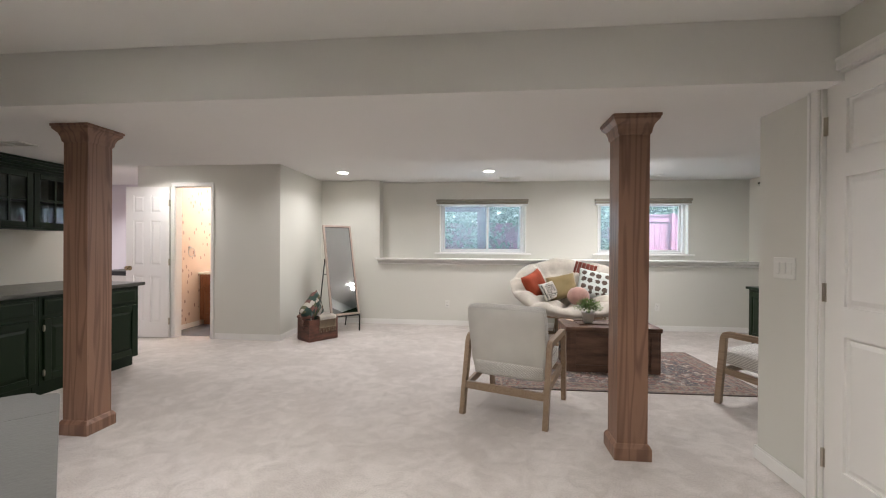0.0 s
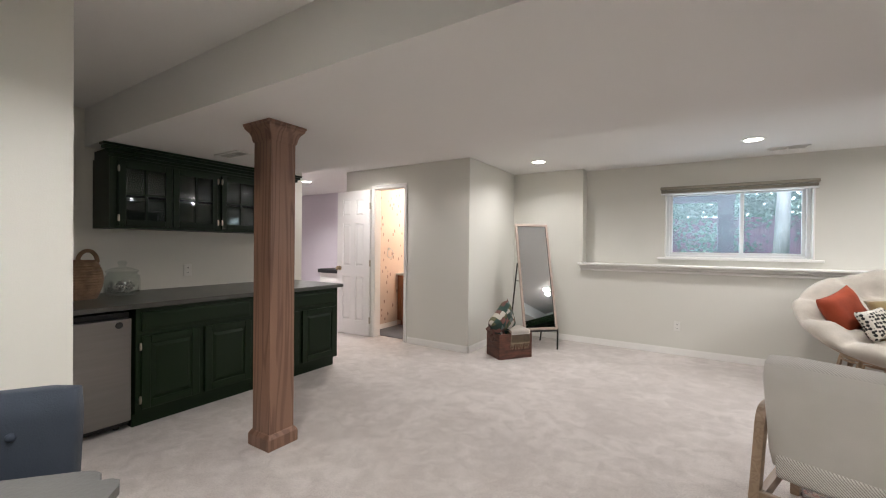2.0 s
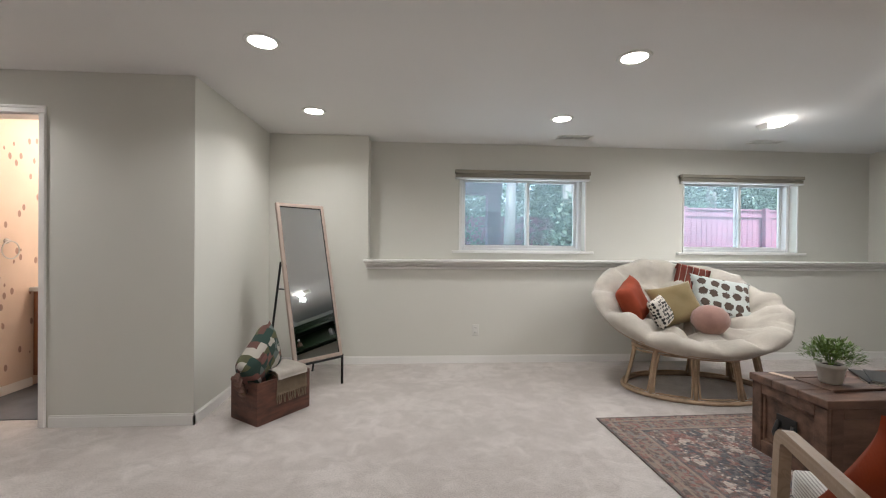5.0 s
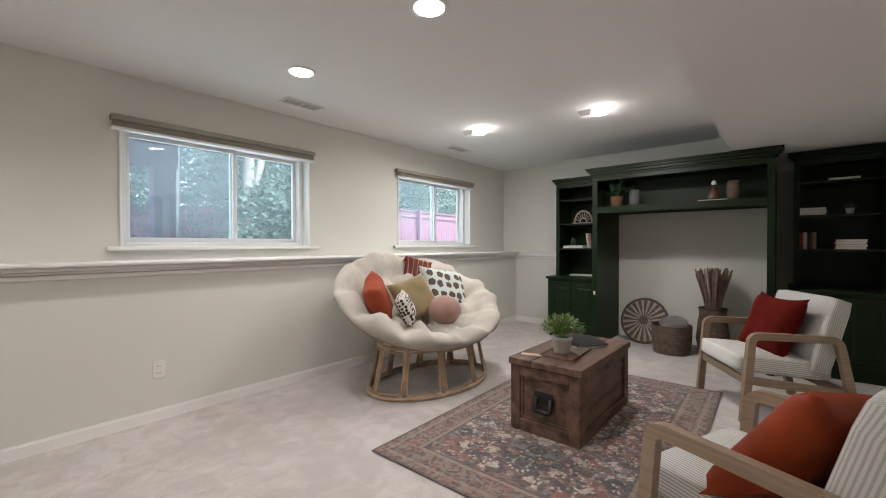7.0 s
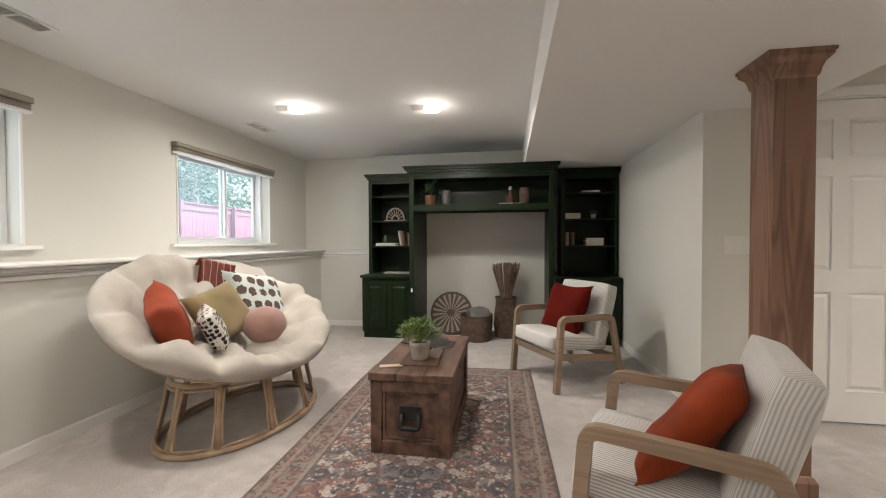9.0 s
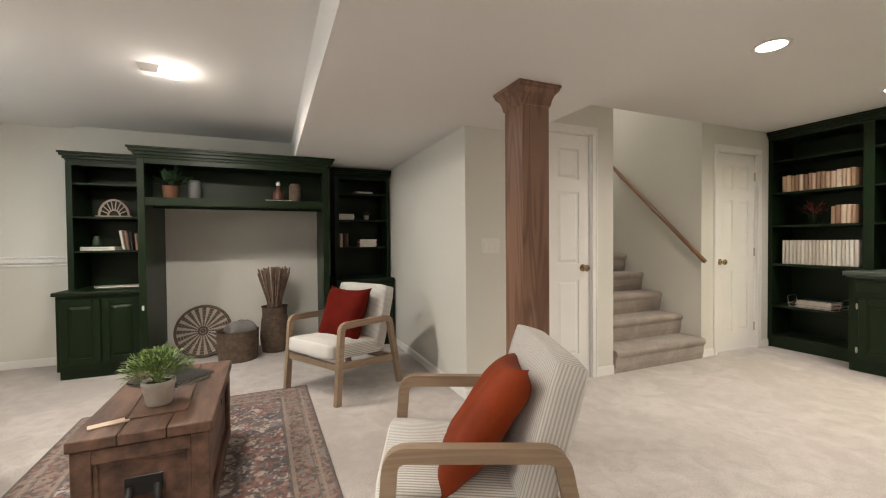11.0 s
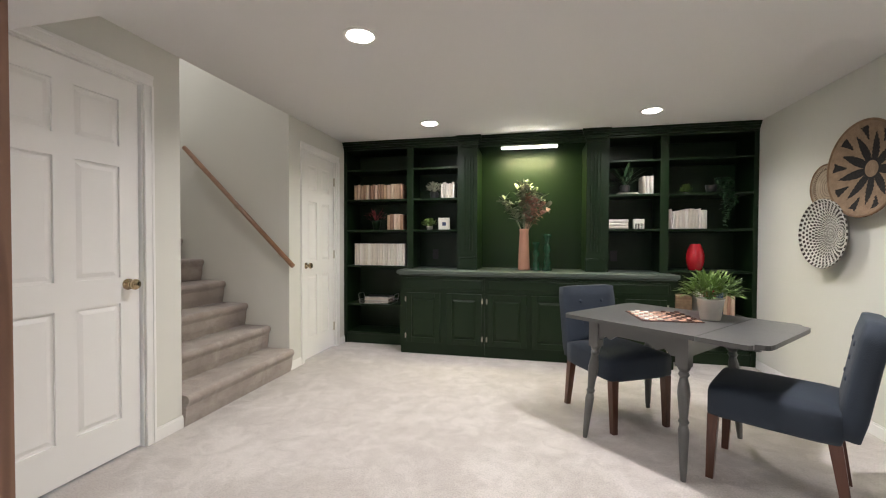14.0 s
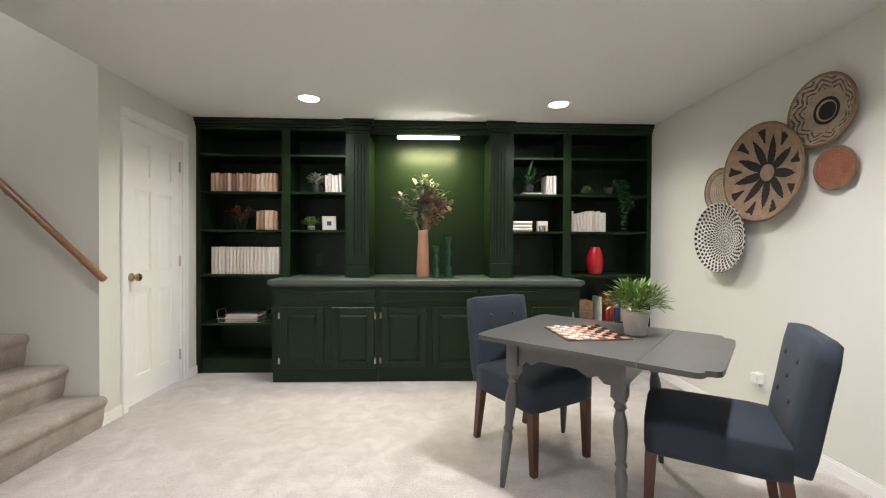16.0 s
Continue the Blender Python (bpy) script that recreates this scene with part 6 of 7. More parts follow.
M_BOARD_L = material("pale_square", (0.62, 0.36, 0.25), 0.5, vary=0.12, scale=12, fine=90, bump=0.0)
M_BOARD_D = material("dark_square", (0.07, 0.03, 0.022), 0.5, vary=0.2, scale=12, fine=90, bump=0.0)
GB = pose(-1.45, 1.652, TZ + 0.0004, 0, 0, 4)
gb = thing("checkers_board", "folding checkers board laid out on the grey table", "game board", GB)
part("base", boxes((-0.165, 0.165, -0.165, 0.165, 0, 0.006), bevel=0.002), M_BOARD_D, gb)
sqm = {}
for i in range(8):
    for j in range(8):
        mat = M_BOARD_L if (i + j) % 2 else M_BOARD_D
        if mat.name not in sqm:
            ob = part("square", boxes((-0.0185, 0.0185, -0.0185, 0.0185, 0, 0.0016)), mat, gb)
            sqm[mat.name] = ob.data
        else:
            ob = new("square", sqm[mat.name])
            ob.parent = gb
        ob.matrix_basis = pose(-0.1365 + 0.039 * i, -0.1365 + 0.039 * j, 0.0062)
ckm = {}
for k in range(24):
    row = (k // 4) if k < 12 else (k // 4) + 2
    i, j = 2 * (k % 4) + (row % 2), row
    mat = M_BOARD_D if k < 12 else M_PAGE
    if mat.name not in ckm:
        ob = part("checker_piece", lathe([(0, 0), (0.0145, 0), (0.015, 0.001), (0.015, 0.006), (0.0135, 0.0072), (0.010, 0.0062), (0, 0.0062)], 14), mat, None)
        ckm[mat.name] = ob.data
    else:
        ob = new("checker_piece", ckm[mat.name])
    ob.matrix_basis = GB @ pose(-0.1365 + 0.039 * j, -0.1365 + 0.039 * i, 0.0079)
    tagged(ob, "dark round checkers piece on the board" if k < 12 else "pale round checkers piece on the board", "game piece", "checkers")
potted("potted_plant", "bushy green plant in a pale pot on the table", -1.70, 1.68, TZ + 0.0003, M_CERAMIC, [(0, 0), (0.048, 0), (0.052, 0.008), (0.068, 0.115), (0.071, 0.118), (0.071, 0.125), (0.063, 0.125), (0.06, 0.09)], M_LEAF, 560, 0.14, 0.14, 0.065, 0.015, 11)


def dining_chair(m, label):
    c = thing("dining_chair", label, "chair", m, "navy dining chairs")
    part("seat", soft_box(-0.235, 0.235, -0.235, 0.265, 0.315, 0.475, 0.03, 0.022), M_NAVY, c, "", True)
    bk = part("backrest", soft_box(-0.225, 0.225, -0.048, 0.048, 0, 0.52, 0.032, 0.0), M_NAVY, c, "", True, pose(0, -0.245, 0.345, 9, 0, 0))
    for bx0, bz in ((-0.09, 0.40), (0.09, 0.40), (0, 0.32), (-0.09, 0.24), (0.09, 0.24)):
        part("button", lathe([(0, -0.002), (0.013, 0), (0.010, 0.005), (0, 0.007)], 12), M_NAVYD, bk, "", True, pose(bx0, 0.0475, bz, -90, 0, 0))
    for sx in (-1, 1):
        for sy in (-1, 1):
            bm = bmesh.new()
            rings = []
            for z, h, o in ((0, 0.016, 1.0), (0.33, 0.023, 0.0)):
                yy = (0.235 if sy > 0 else -0.205) + (sy * 0.012 if sy > 0 else -0.05) * o
                rings.append([bm.verts.new((sx * 0.20 + a * h, yy + b * h, z)) for a, b in ((-1, -1), (1, -1), (1, 1), (-1, 1))])
            bm.faces.new(rings[0][::-1])
            bm.faces.new(rings[1])
            for i in range(4):
                bm.faces.new((rings[0][i], rings[0][(i + 1) % 4], rings[1][(i + 1) % 4], rings[1][i]))
            part("leg", bm, M_CHERRY, c, "dark cherry wooden leg")
    return c


dining_chair(pose(-1.24, 1.355, 0, 0, 0, 28.6), "navy upholstered dining chair with buttoned back, by the bookcase")
dining_chair(pose(-1.885, 2.0, 0, 0, 0, -121.5), "navy upholstered dining chair with buttoned back, by the baskets")

# --- wall baskets


def polar(name, base, dark, kind):
    """Woven coil with a pattern about the centre of the object's xy plane."""
    mt = material(name, base, 0.85, vary=0.3, scale=22, fine=150, bump=0.05)
    nt = mt.node_tree
    N, K = nt.nodes.new, nt.links.new

    def f(op, a, b=None, c=None):
        n = N("ShaderNodeMath")
        n.operation = op
        for i, v in enumerate((a, b, c)):
            if v is not None:
                if isinstance(v, (int, float)):
                    n.inputs[i].default_value = v
                else:
                    K(v, n.inputs[i])
        return n.outputs[0]
    sp = N("ShaderNodeSeparateXYZ")
    K(nt.nodes["Texture Coordinate"].outputs["Object"], sp.inputs[0])
    x, y = sp.outputs[0], sp.outputs[1]
    r = f("SQRT", f("ADD", f("MULTIPLY", x, x), f("MULTIPLY", y, y)))
    th = f("ARCTAN2", y, x)
    jag = N("ShaderNodeTexNoise")
    jag.inputs["Scale"].default_value = 40
    K(nt.nodes["Texture Coordinate"].outputs["Object"], jag.inputs["Vector"])
    rj = f("MULTIPLY_ADD", jag.outputs["Fac"], 0.03, f("SUBTRACT", r, 0.015))

    def tri(n, ph=0.0):
        return f("MULTIPLY", f("ABSOLUTE", f("SUBTRACT", f("FRACT", f("MULTIPLY_ADD", th, n / 6.28319, 10 + ph)), 0.5)), 2.0)
    if kind == "star":
        t = tri(9)
        arm = f("LESS_THAN", rj, f("MULTIPLY_ADD", t, 0.165, 0.065))
        core = f("GREATER_THAN", r, 0.052)
        m1 = f("MULTIPLY", arm, core)
        out = f("MULTIPLY", f("MULTIPLY", f("GREATER_THAN", rj, 0.185), f("LESS_THAN", rj, 0.262)), f("LESS_THAN", f("MULTIPLY_ADD", rj, -3.4, f("ADD", t, 0.9)), 0.36))
        mask = f("MAXIMUM", m1, out)
    elif kind == "target":
        ringm = f("MAXIMUM", f("LESS_THAN", r, 0.047), f("MULTIPLY", f("GREATER_THAN", r, 0.056), f("LESS_THAN", r, 0.072)))
        zz = f("FRACT", f("MULTIPLY", f("ADD", r, f("MULTIPLY", tri(9), 0.028)), 42))
        dash = f("GREATER_THAN", f("FRACT", f("MULTIPLY", th, 16)), 0.3)
        zig = f("MULTIPLY", f("MULTIPLY", f("GREATER_THAN", zz, 0.58), dash), f("MULTIPLY", f("GREATER_THAN", r, 0.115), f("LESS_THAN", r, 0.172)))
        rimm = f("GREATER_THAN", r, 0.176)
        mask = f("MAXIMUM", f("MAXIMUM", ringm, zig), rimm)
    elif kind == "check":
        row = f("FLOOR", f("MULTIPLY", r, 46))
        ph = f("MULTIPLY", row, 0.5)
        cell = f("FRACT", f("ADD", f("MULTIPLY", th, 6.0), ph))
        mask = f("MULTIPLY", f("GREATER_THAN", cell, 0.45), f("GREATER_THAN", f("FRACT", f("MULTIPLY", r, 46)), 0.22))
    elif kind == "dots":
        cell = f("FRACT", f("MULTIPLY", th, 9))
        mask = f("MULTIPLY", f("GREATER_THAN", cell, 0.5), f("MULTIPLY", f("GREATER_THAN", r, 0.118), f("LESS_THAN", r, 0.138)))
        coil = f("MULTIPLY", f("GREATER_THAN", f("FRACT", f("MULTIPLY", r, 55)), 0.72), 0.45)
        mask = f("MAXIMUM", mask, coil)
    elif kind == "wheel":
        spoke = f("MULTIPLY", f("LESS_THAN", tri(20), 0.45), f("MULTIPLY", f("GREATER_THAN", r, 0.05), f("LESS_THAN", r, 0.245)))
        mask = f("MAXIMUM", f("SUBTRACT", 1.0, spoke), f("GREATER_THAN", r, 0.245))
        mask = f("MULTIPLY", mask, f("GREATER_THAN", f("FRACT", f("MULTIPLY", r, 38)), 0.12))
    else:
        mask = f("MULTIPLY", f("GREATER_THAN", f("FRACT", f("MULTIPLY", r, 62)), 0.7), 0.4)
    mx = N("ShaderNodeMix")
    mx.data_type = "RGBA"
    mx.inputs["B"].default_value = (*dark, 1)
    bs = nt.nodes["Principled BSDF"]
    K(bs.inputs["Base Color"].links[0].from_socket, mx.inputs["A"])
    K(mask, mx.inputs["Factor"])
    K(mx.outputs["Result"], bs.inputs["Base Color"])
    return mt


def wall_basket(y, z, r, depth, mat, label, lift=0.0):
    """A shallow coiled bowl, its rim to the room and its foot at the wall."""
    b = thing("woven_basket", label, "basket", pose(-2.757 + lift, y, z, 0, 90, 0), "wall baskets")
    prof = [(0, 0)]
    n = max(6, int(r / 0.022))
    for i in range(1, n + 1):
        u = i / n
        zz = depth * u ** 2.2
        prof += [(r * (u - 0.5 / n), zz * 0.92 + 0.0035), (r * u, zz)]
    back = [(r * 1.015, depth + 0.004), (r * 1.01, depth - 0.010), (r * 0.85, depth * 0.62 - 0.012), (r * 0.5, -0.004), (0, -0.006)]
    part("coil", lathe([(a, c + 0.012) for a, c in prof + back], 48), mat, b, "", True)
    part("rim", tube(bmesh.new(), ell(r * 1.005, r * 1.005, depth + 0.010, 48), 0.008, 6, True), M_JUTE if "white" not in label else mat, b, "", True)


wall_basket(1.285, 1.648, 0.295, 0.055, polar("star_basket", (0.34, 0.23, 0.15), (0.012, 0.010, 0.010), "star"), "large tan woven basket with black star pattern", 0.012)
wall_basket(1.645, 1.912, 0.182, 0.045, polar("zigzag_basket", (0.40, 0.31, 0.23), (0.014, 0.012, 0.012), "target"), "woven basket with black zigzag and dark centre")
wall_basket(1.705, 1.597, 0.106, 0.02, polar("rust_basket", (0.33, 0.13, 0.075), (0.20, 0.075, 0.045), "coil"), "small rust coloured coiled basket")
wall_basket(0.94, 1.25, 0.238, 0.06, polar("checked_basket", (0.68, 0.65, 0.60), (0.03, 0.02, 0.016), "check"), "white woven basket with dark flecks", 0.012)
wall_basket(0.905, 1.585, 0.155, 0.03, polar("dotted_basket", (0.47, 0.37, 0.27), (0.10, 0.065, 0.045), "dots"), "pale tan coiled basket with dotted rim")

# --- books and ornaments
BOOKS = {}


def book(m, w, h, d, cover, label, grp):
    """One upright volume: boards and spine, with its pages inset. Spine to -y."""
    key = (round(w, 3), round(h, 3), round(d, 3), cover.name)
    if key not in BOOKS:
        cv = bmesh.new()
        prism(cv, [(0, d), (0, 0.011), (w * 0.12, 0.004), (w * 0.32, 0), (w * 0.68, 0), (w * 0.88, 0.004), (w, 0.011), (w, d), (w - 0.002, d), (w - 0.002, 0.013), (0.002, 0.013), (0.002, d)], 0, h, "z")
        a = part("book", cv, cover)
        pg = part("pages", boxes((0.0025, w - 0.0025, 0.0135, d - 0.003, 0.003, h - 0.004)), M_PAGE, a)
        BOOKS[key] = (a.data, pg.data)
    else:
        a = new("book", BOOKS[key][0])
        pg = new("pages", BOOKS[key][1])
        pg.parent = a
    a.matrix_basis = m
    return tagged(a, label, "book", grp)


def book_row(x0, x1, z, cover, grp, label, hs, ws, y=-0.10, d=0.17, lean=0.0):
    """Books side by side along world x, spines to the room."""
    q = random.Random(int(abs(x0 * 100) + z * 100))
    x = x1
    while x > x0 + 0.012:
        w = q.choice(ws)
        h = q.choice(hs)
        book(pose(x, y + q.uniform(-0.014, 0.006), z, 0, lean, 180), w, h, d, cover, label, grp)
        x -= w + 0.0035


def stack(x, y, z, n, cover, w, d, t, label, grp, rot=180):
    for i in range(n):
        book(pose(x, y, z + i * (t + 0.0006), 0, 0, rot + (i % 2) * 3 - 1) @ pose(0, 0, 0, 0, 90, 0) @ pose(-t, 0, 0), t, w, d, cover, label, grp)


S = 0.0114
book_row(0.765, 1.375, 1.66 + S, M_COVER_T, "tan books", "old book with a tan cloth spine", (0.165, 0.17, 0.175), (0.030, 0.034, 0.038))
book_row(0.765, 0.965, 1.31 + S, M_COVER_T, "tan books", "old book with a tan cloth spine", (0.17, 0.18), (0.030, 0.034, 0.038))
book_row(0.755, 1.37, 0.897 + S, M_COVER_W, "white books", "book with a plain white spine", (0.25, 0.252), (0.027, 0.030, 0.033))
book_row(0.18, 0.335, 1.66 + S, M_COVER_W, "white books", "book with a plain white spine", (0.165, 0.18, 0.19), (0.022, 0.028, 0.034), -0.12)
book_row(-1.875, -1.765, 1.66 + S, M_COVER_W, "white books", "book with a plain white spine", (0.185, 0.19), (0.030, 0.034), -0.12)
book_row(-2.37, -1.995, 1.31 + S, M_COVER_W, "white books", "book with a plain white spine", (0.175, 0.185, 0.20), (0.018, 0.024, 0.03), -0.12)
stack(-1.44, -0.11, 1.31 + S, 3, M_COVER_W, 0.19, 0.15, 0.032, "white book lying in a small stack", "white books")
stack(-1.535, -0.11, 1.66 + S, 1, M_COVER_W, 0.19, 0.15, 0.022, "white book lying under the spiky plant", "white books")
book_row(-2.44, -2.36, 0.448 + S, M_COVER_R, "lower books", "tall book with a red spine", (0.26, 0.28), (0.022, 0.026), -0.12)
book_row(-2.34, -2.29, 0.448 + S, M_COVER_W, "lower books", "thin book with a pale spine", (0.21, 0.23), (0.016,), -0.12)
book_row(-2.50, -2.45, 0.448 + S, M_COVER_B, "lower books", "book with a dark blue spine", (0.23,), (0.024,), -0.12)
book_row(-2.62, -2.51, 0.448 + S, M_COVER_T, "lower books", "book with a tan spine", (0.20, 0.22), (0.024, 0.03), -0.12)

M_WIRE = material("wire_chrome", (0.6, 0.6, 0.6), 0.3, 1.0, vary=0.1, scale=10, fine=90, bump=0.0)
wt = thing("magazine_tray", "chrome wire tray holding magazines on the shelf", "tray", pose(1.10, -0.20, 0.448 + S))
part("wire_base", tube(bmesh.new(), fillet([(-0.20, -0.12, 0.004), (0.20, -0.12, 0.004), (0.20, 0.12, 0.004), (-0.20, 0.12, 0.004), (-0.20, -0.12, 0.004)], 0.02), 0.0035, 6), M_WIRE, wt)
part("wire_rim", tube(bmesh.new(), fillet([(-0.21, -0.12, 0.04), (0.21, -0.12, 0.04), (0.21, 0.12, 0.04), (-0.21, 0.12, 0.04), (-0.21, -0.12, 0.04)], 0.02), 0.003, 6), M_WIRE, wt)
for sx in (-1, 1):
    part("wire_handle", tube(bmesh.new(), fillet([(sx * 0.205, -0.08, 0.004), (sx * 0.225, -0.08, 0.11), (sx * 0.225, 0.08, 0.11), (sx * 0.205, 0.08, 0.004)], 0.03), 0.0035, 6), M_WIRE, wt)
for i in range(7):
    magazine(pose(1.24 - 0.008 * (i % 3), -0.10, 0.448 + S + 0.008 + 0.0105 * i, 0, 0, 180 + rng.uniform(-3, 3)), (M_COVER_W, M_COVER_K, M_COVER_R, M_COVER_W, M_COVER_T)[i % 5], 0.29, 0.20, 0.010, "tray magazines", "magazine stacked in the wire tray")

M_PINKVASE = material("pink_vase_glaze", (0.47, 0.24, 0.16), 0.55, vary=0.12, scale=6, fine=90, bump=0.004)
va = thing("flower_vase", "tall dusty pink vase of silk foliage and blossom", "vase", pose(-0.59, -0.12, 0.8845))
part("vase", lathe([(0, 0), (0.060, 0), (0.064, 0.01), (0.055, 0.22), (0.046, 0.40), (0.050, 0.44), (0.043, 0.44), (0.040, 0.40), (0.040, 0.30), (0, 0.30)], 28), M_PINKVASE, va, "", True)


def spray(n, r, h, size, width, seed, a0, a1):
    """Leafy stems that fan out between two headings."""
    q = random.Random(seed)
    bm = bmesh.new()
    for _ in range(n):
        a, lean = q.uniform(a0, a1), q.uniform(0.05, 1.0)
        top = Vector((math.cos(a) * r * lean, math.sin(a) * r * 0.55 * lean, h * (1.05 - 0.55 * lean * lean)))
        p0 = Vector((0, 0, -0.1))
        prev = p0
        for k in range(1, 9):
            t = k / 8
            c = p0.lerp(top, t) + Vector((0, 0, 0.06 * math.sin(t * 3.1)))
            tube(bm, [prev, c], 0.002, 4)
            if t > 0.35:
                for _s in range(2):
                    d = Vector((q.uniform(-1, 1), q.uniform(-0.7, 0.7), q.uniform(-0.2, 0.9))).normalized()
                    leaf(bm, c, c + d * size * q.uniform(0.6, 1.1), width * q.uniform(0.7, 1.2), size * 0.15)
            prev = c
    return bm


part("foliage", spray(20, 0.27, 0.44, 0.105, 0.055, 5, 0, 6.28), M_LEAF_P, va, "muted green leaves", False, pose(0, 0, 0.44))
part("blossom", spray(16, 0.29, 0.33, 0.075, 0.05, 8, 2.2, 4.2), M_BLOSSOM, va, "dusty pink blossom", False, pose(0, 0, 0.44))
for x, h in ((-0.715, 0.30), (-0.83, 0.385)):
    cs = thing("candle_holder", "turned dark green glass candle holder", "candle holder", pose(x, -0.10, 0.8845), "candle holders")
    k = h / 0.385
    part("stem", lathe([(0, 0), (0.052, 0), (0.052, 0.012 * k), (0.030, 0.04 * k), (0.048, 0.09 * k), (0.018, 0.135 * k), (0.040, 0.15 * k), (0.016, 0.17 * k), (0.044, 0.21 * k), (0.034, 0.26 * k), (0.015, 0.30 * k), (0.034, 0.315 * k), (0.022, 0.335 * k), (0.046, 0.36 * k), (0.046, 0.385 * k), (0, 0.385 * k)], 20), material("green_glass", (0.01, 0.05, 0.022), 0.12, vary=0.2, scale=10, fine=60, bump=0.0), cs, "", True)
SMALLPOT = [(0, 0), (0.035, 0), (0.045, 0.02), (0.05, 0.06), (0.042, 0.078), (0.040, 0.08), (0.036, 0.08), (0.034, 0.05)]
potted("potted_plant", "pale succulent in a dark round pot on the shelf", 0.42, -0.18, 1.66 + S, M_COVER_K, SMALLPOT, M_LEAF_P, 90, 0.08, 0.10, 0.06, 0.03, 21)
potted("potted_plant", "red flowering plant in a green pot on the shelf", 1.13, -0.20, 1.31 + S, M_GREEN, [(0, 0), (0.036, 0), (0.05, 0.09), (0.054, 0.10), (0.054, 0.11), (0.046, 0.11), (0.042, 0.09)], M_RED, 46, 0.13, 0.13, 0.05, 0.02, 22)
potted("potted_plant", "small white-flowered plant on the shelf", 0.47, -0.17, 1.31 + S, M_CERAMIC, [(0, 0), (0.03, 0), (0.035, 0.03), (0.035, 0.032), (0.035, 0.04), (0.03, 0.04), (0.028, 0.03)], M_LEAF, 160, 0.09, 0.09, 0.03, 0.018, 23)
potted("potted_plant", "spiky dark plant in a small pot on a book", -1.61, -0.20, 1.66 + S + 0.0235, M_COVER_K, SMALLPOT, M_LEAF_D, 26, 0.10, 0.10, 0.20, 0.028, 24)
fp = thing("photo_frame", "square cream photo frame with a grey print", "picture frame", pose(0.30, -0.16, 1.31 + S, 8, 0, 180))
part("frame", boxes((-0.065, 0.065, 0, 0.018, 0, 0.018), (-0.065, 0.065, 0, 0.018, 0.115, 0.133), (-0.065, -0.045, 0, 0.018, 0.018, 0.115), (0.045, 0.065, 0, 0.018, 0.018, 0.115), bevel=0.003), M_COVER_W, fp)
part("print", boxes((-0.045, 0.045, 0.006, 0.012, 0.018, 0.115)), M_PAGE, fp)
part("picture", boxes((-0.02, 0.022, 0.0045, 0.006, 0.045, 0.085)), M_COVER_B, fp, "small grey-blue image")
ar = thing("arch_block", "small white block carved with arches on the shelf", "ornament", pose(-1.735, -0.13, 1.31 + S, 0, 0, 180))
part("block", boxes((-0.05, 0.05, 0, 0.05, 0.055, 0.10), (-0.05, -0.034, 0, 0.05, 0, 0.055), (-0.016, -0.008, 0, 0.05, 0, 0.055), (0.008, 0.016, 0, 0.05, 0, 0.055), (0.034, 0.05, 0, 0.05, 0, 0.055), bevel=0.003), M_COVER_W, ar)
tv = thing("trailing_ivy", "dark trailing ivy spilling over the shelf edge", "plant", pose(-2.38, -0.12, 1.66 + S))
part("pot", lathe([(0, 0), (0.04, 0), (0.052, 0.07), (0.052, 0.075), (0.045, 0.075), (0, 0.06)], 16), M_COVER_K, tv, "", True)
ivy = bmesh.new()
q = random.Random(31)
for k in range(15):
    a = q.uniform(-1.2, 1.2)
    x, y, z = 0.04 * math.sin(a), 0.02, 0.08
    px = Vector((0.03 * math.sin(a) - 0.05, 0.03, 0.09))
    L_ = q.uniform(0.15, 0.45)
    for s in range(14):
        px = px + Vector((0.012 * math.sin(a * 2 + s * 0.7) - 0.005, 0.016 if s < 4 else 0.001, 0.022 if s < 2 else -L_ / 12))
        for _ in range(2):
            d = Vector((q.uniform(-1, 1), q.uniform(-0.3, 1), q.uniform(-0.8, 0.3))).normalized()
            leaf(ivy, px, px + d * 0.034, 0.026, 0.006)
tagged(part("leaves", ivy, M_LEAF_D, tv), kind="stuff")
potted("moss_ball", "round ball of green moss on the shelf", -2.17, -0.16, 1.66 + S, M_COVER_K, [(0, 0), (0.02, 0), (0.024, 0.01), (0.024, 0.012), (0.024, 0.016), (0.02, 0.016), (0.018, 0.01)], M_LEAF, 320, 0.055, 0.085, 0.018, 0.012, 33)
rv = thing("red_vase", "glossy red vase with diamond relief on the shelf", "vase", pose(-2.265, -0.17, 0.897 + S))
bm = bmesh.new()
nn, mm = 28, 18
rings = []
for i in range(mm + 1):
    t = i / mm
    r0 = 0.052 + 0.030 * math.sin(math.pi * min(1, t * 0.93 + 0.05)) - 0.012 * t ** 6
    rings.append([bm.verts.new(((r0 + 0.004 * (abs(math.sin(7 * (2 * math.pi * j / nn) + t * 12)) - abs(math.sin(7 * (2 * math.pi * j / nn) - t * 12)))) * math.cos(2 * math.pi * j / nn), (r0) * math.sin(2 * math.pi * j / nn), 0.265 * t)) for j in range(nn)])
for a, b in zip(rings, rings[1:]):
    for j in range(nn):
        bm.faces.new((a[j], a[(j + 1) % nn], b[(j + 1) % nn], b[j]))
bm.faces.new(rings[0][::-1])
bm.faces.new(rings[-1])
part("body", bm, material("red_glaze", (0.40, 0.012, 0.02), 0.18, vary=0.2, scale=9, fine=60, bump=0.0), rv, "", True)
wb = thing("wicker_box", "small natural wicker box on the low shelf", "basket", pose(-2.14, -0.17, 0.448 + S))
part("body", boxes((-0.075, 0.075, -0.09, 0.09, 0, 0.20), bevel=0.012, seg=2), M_JUTE, wb)
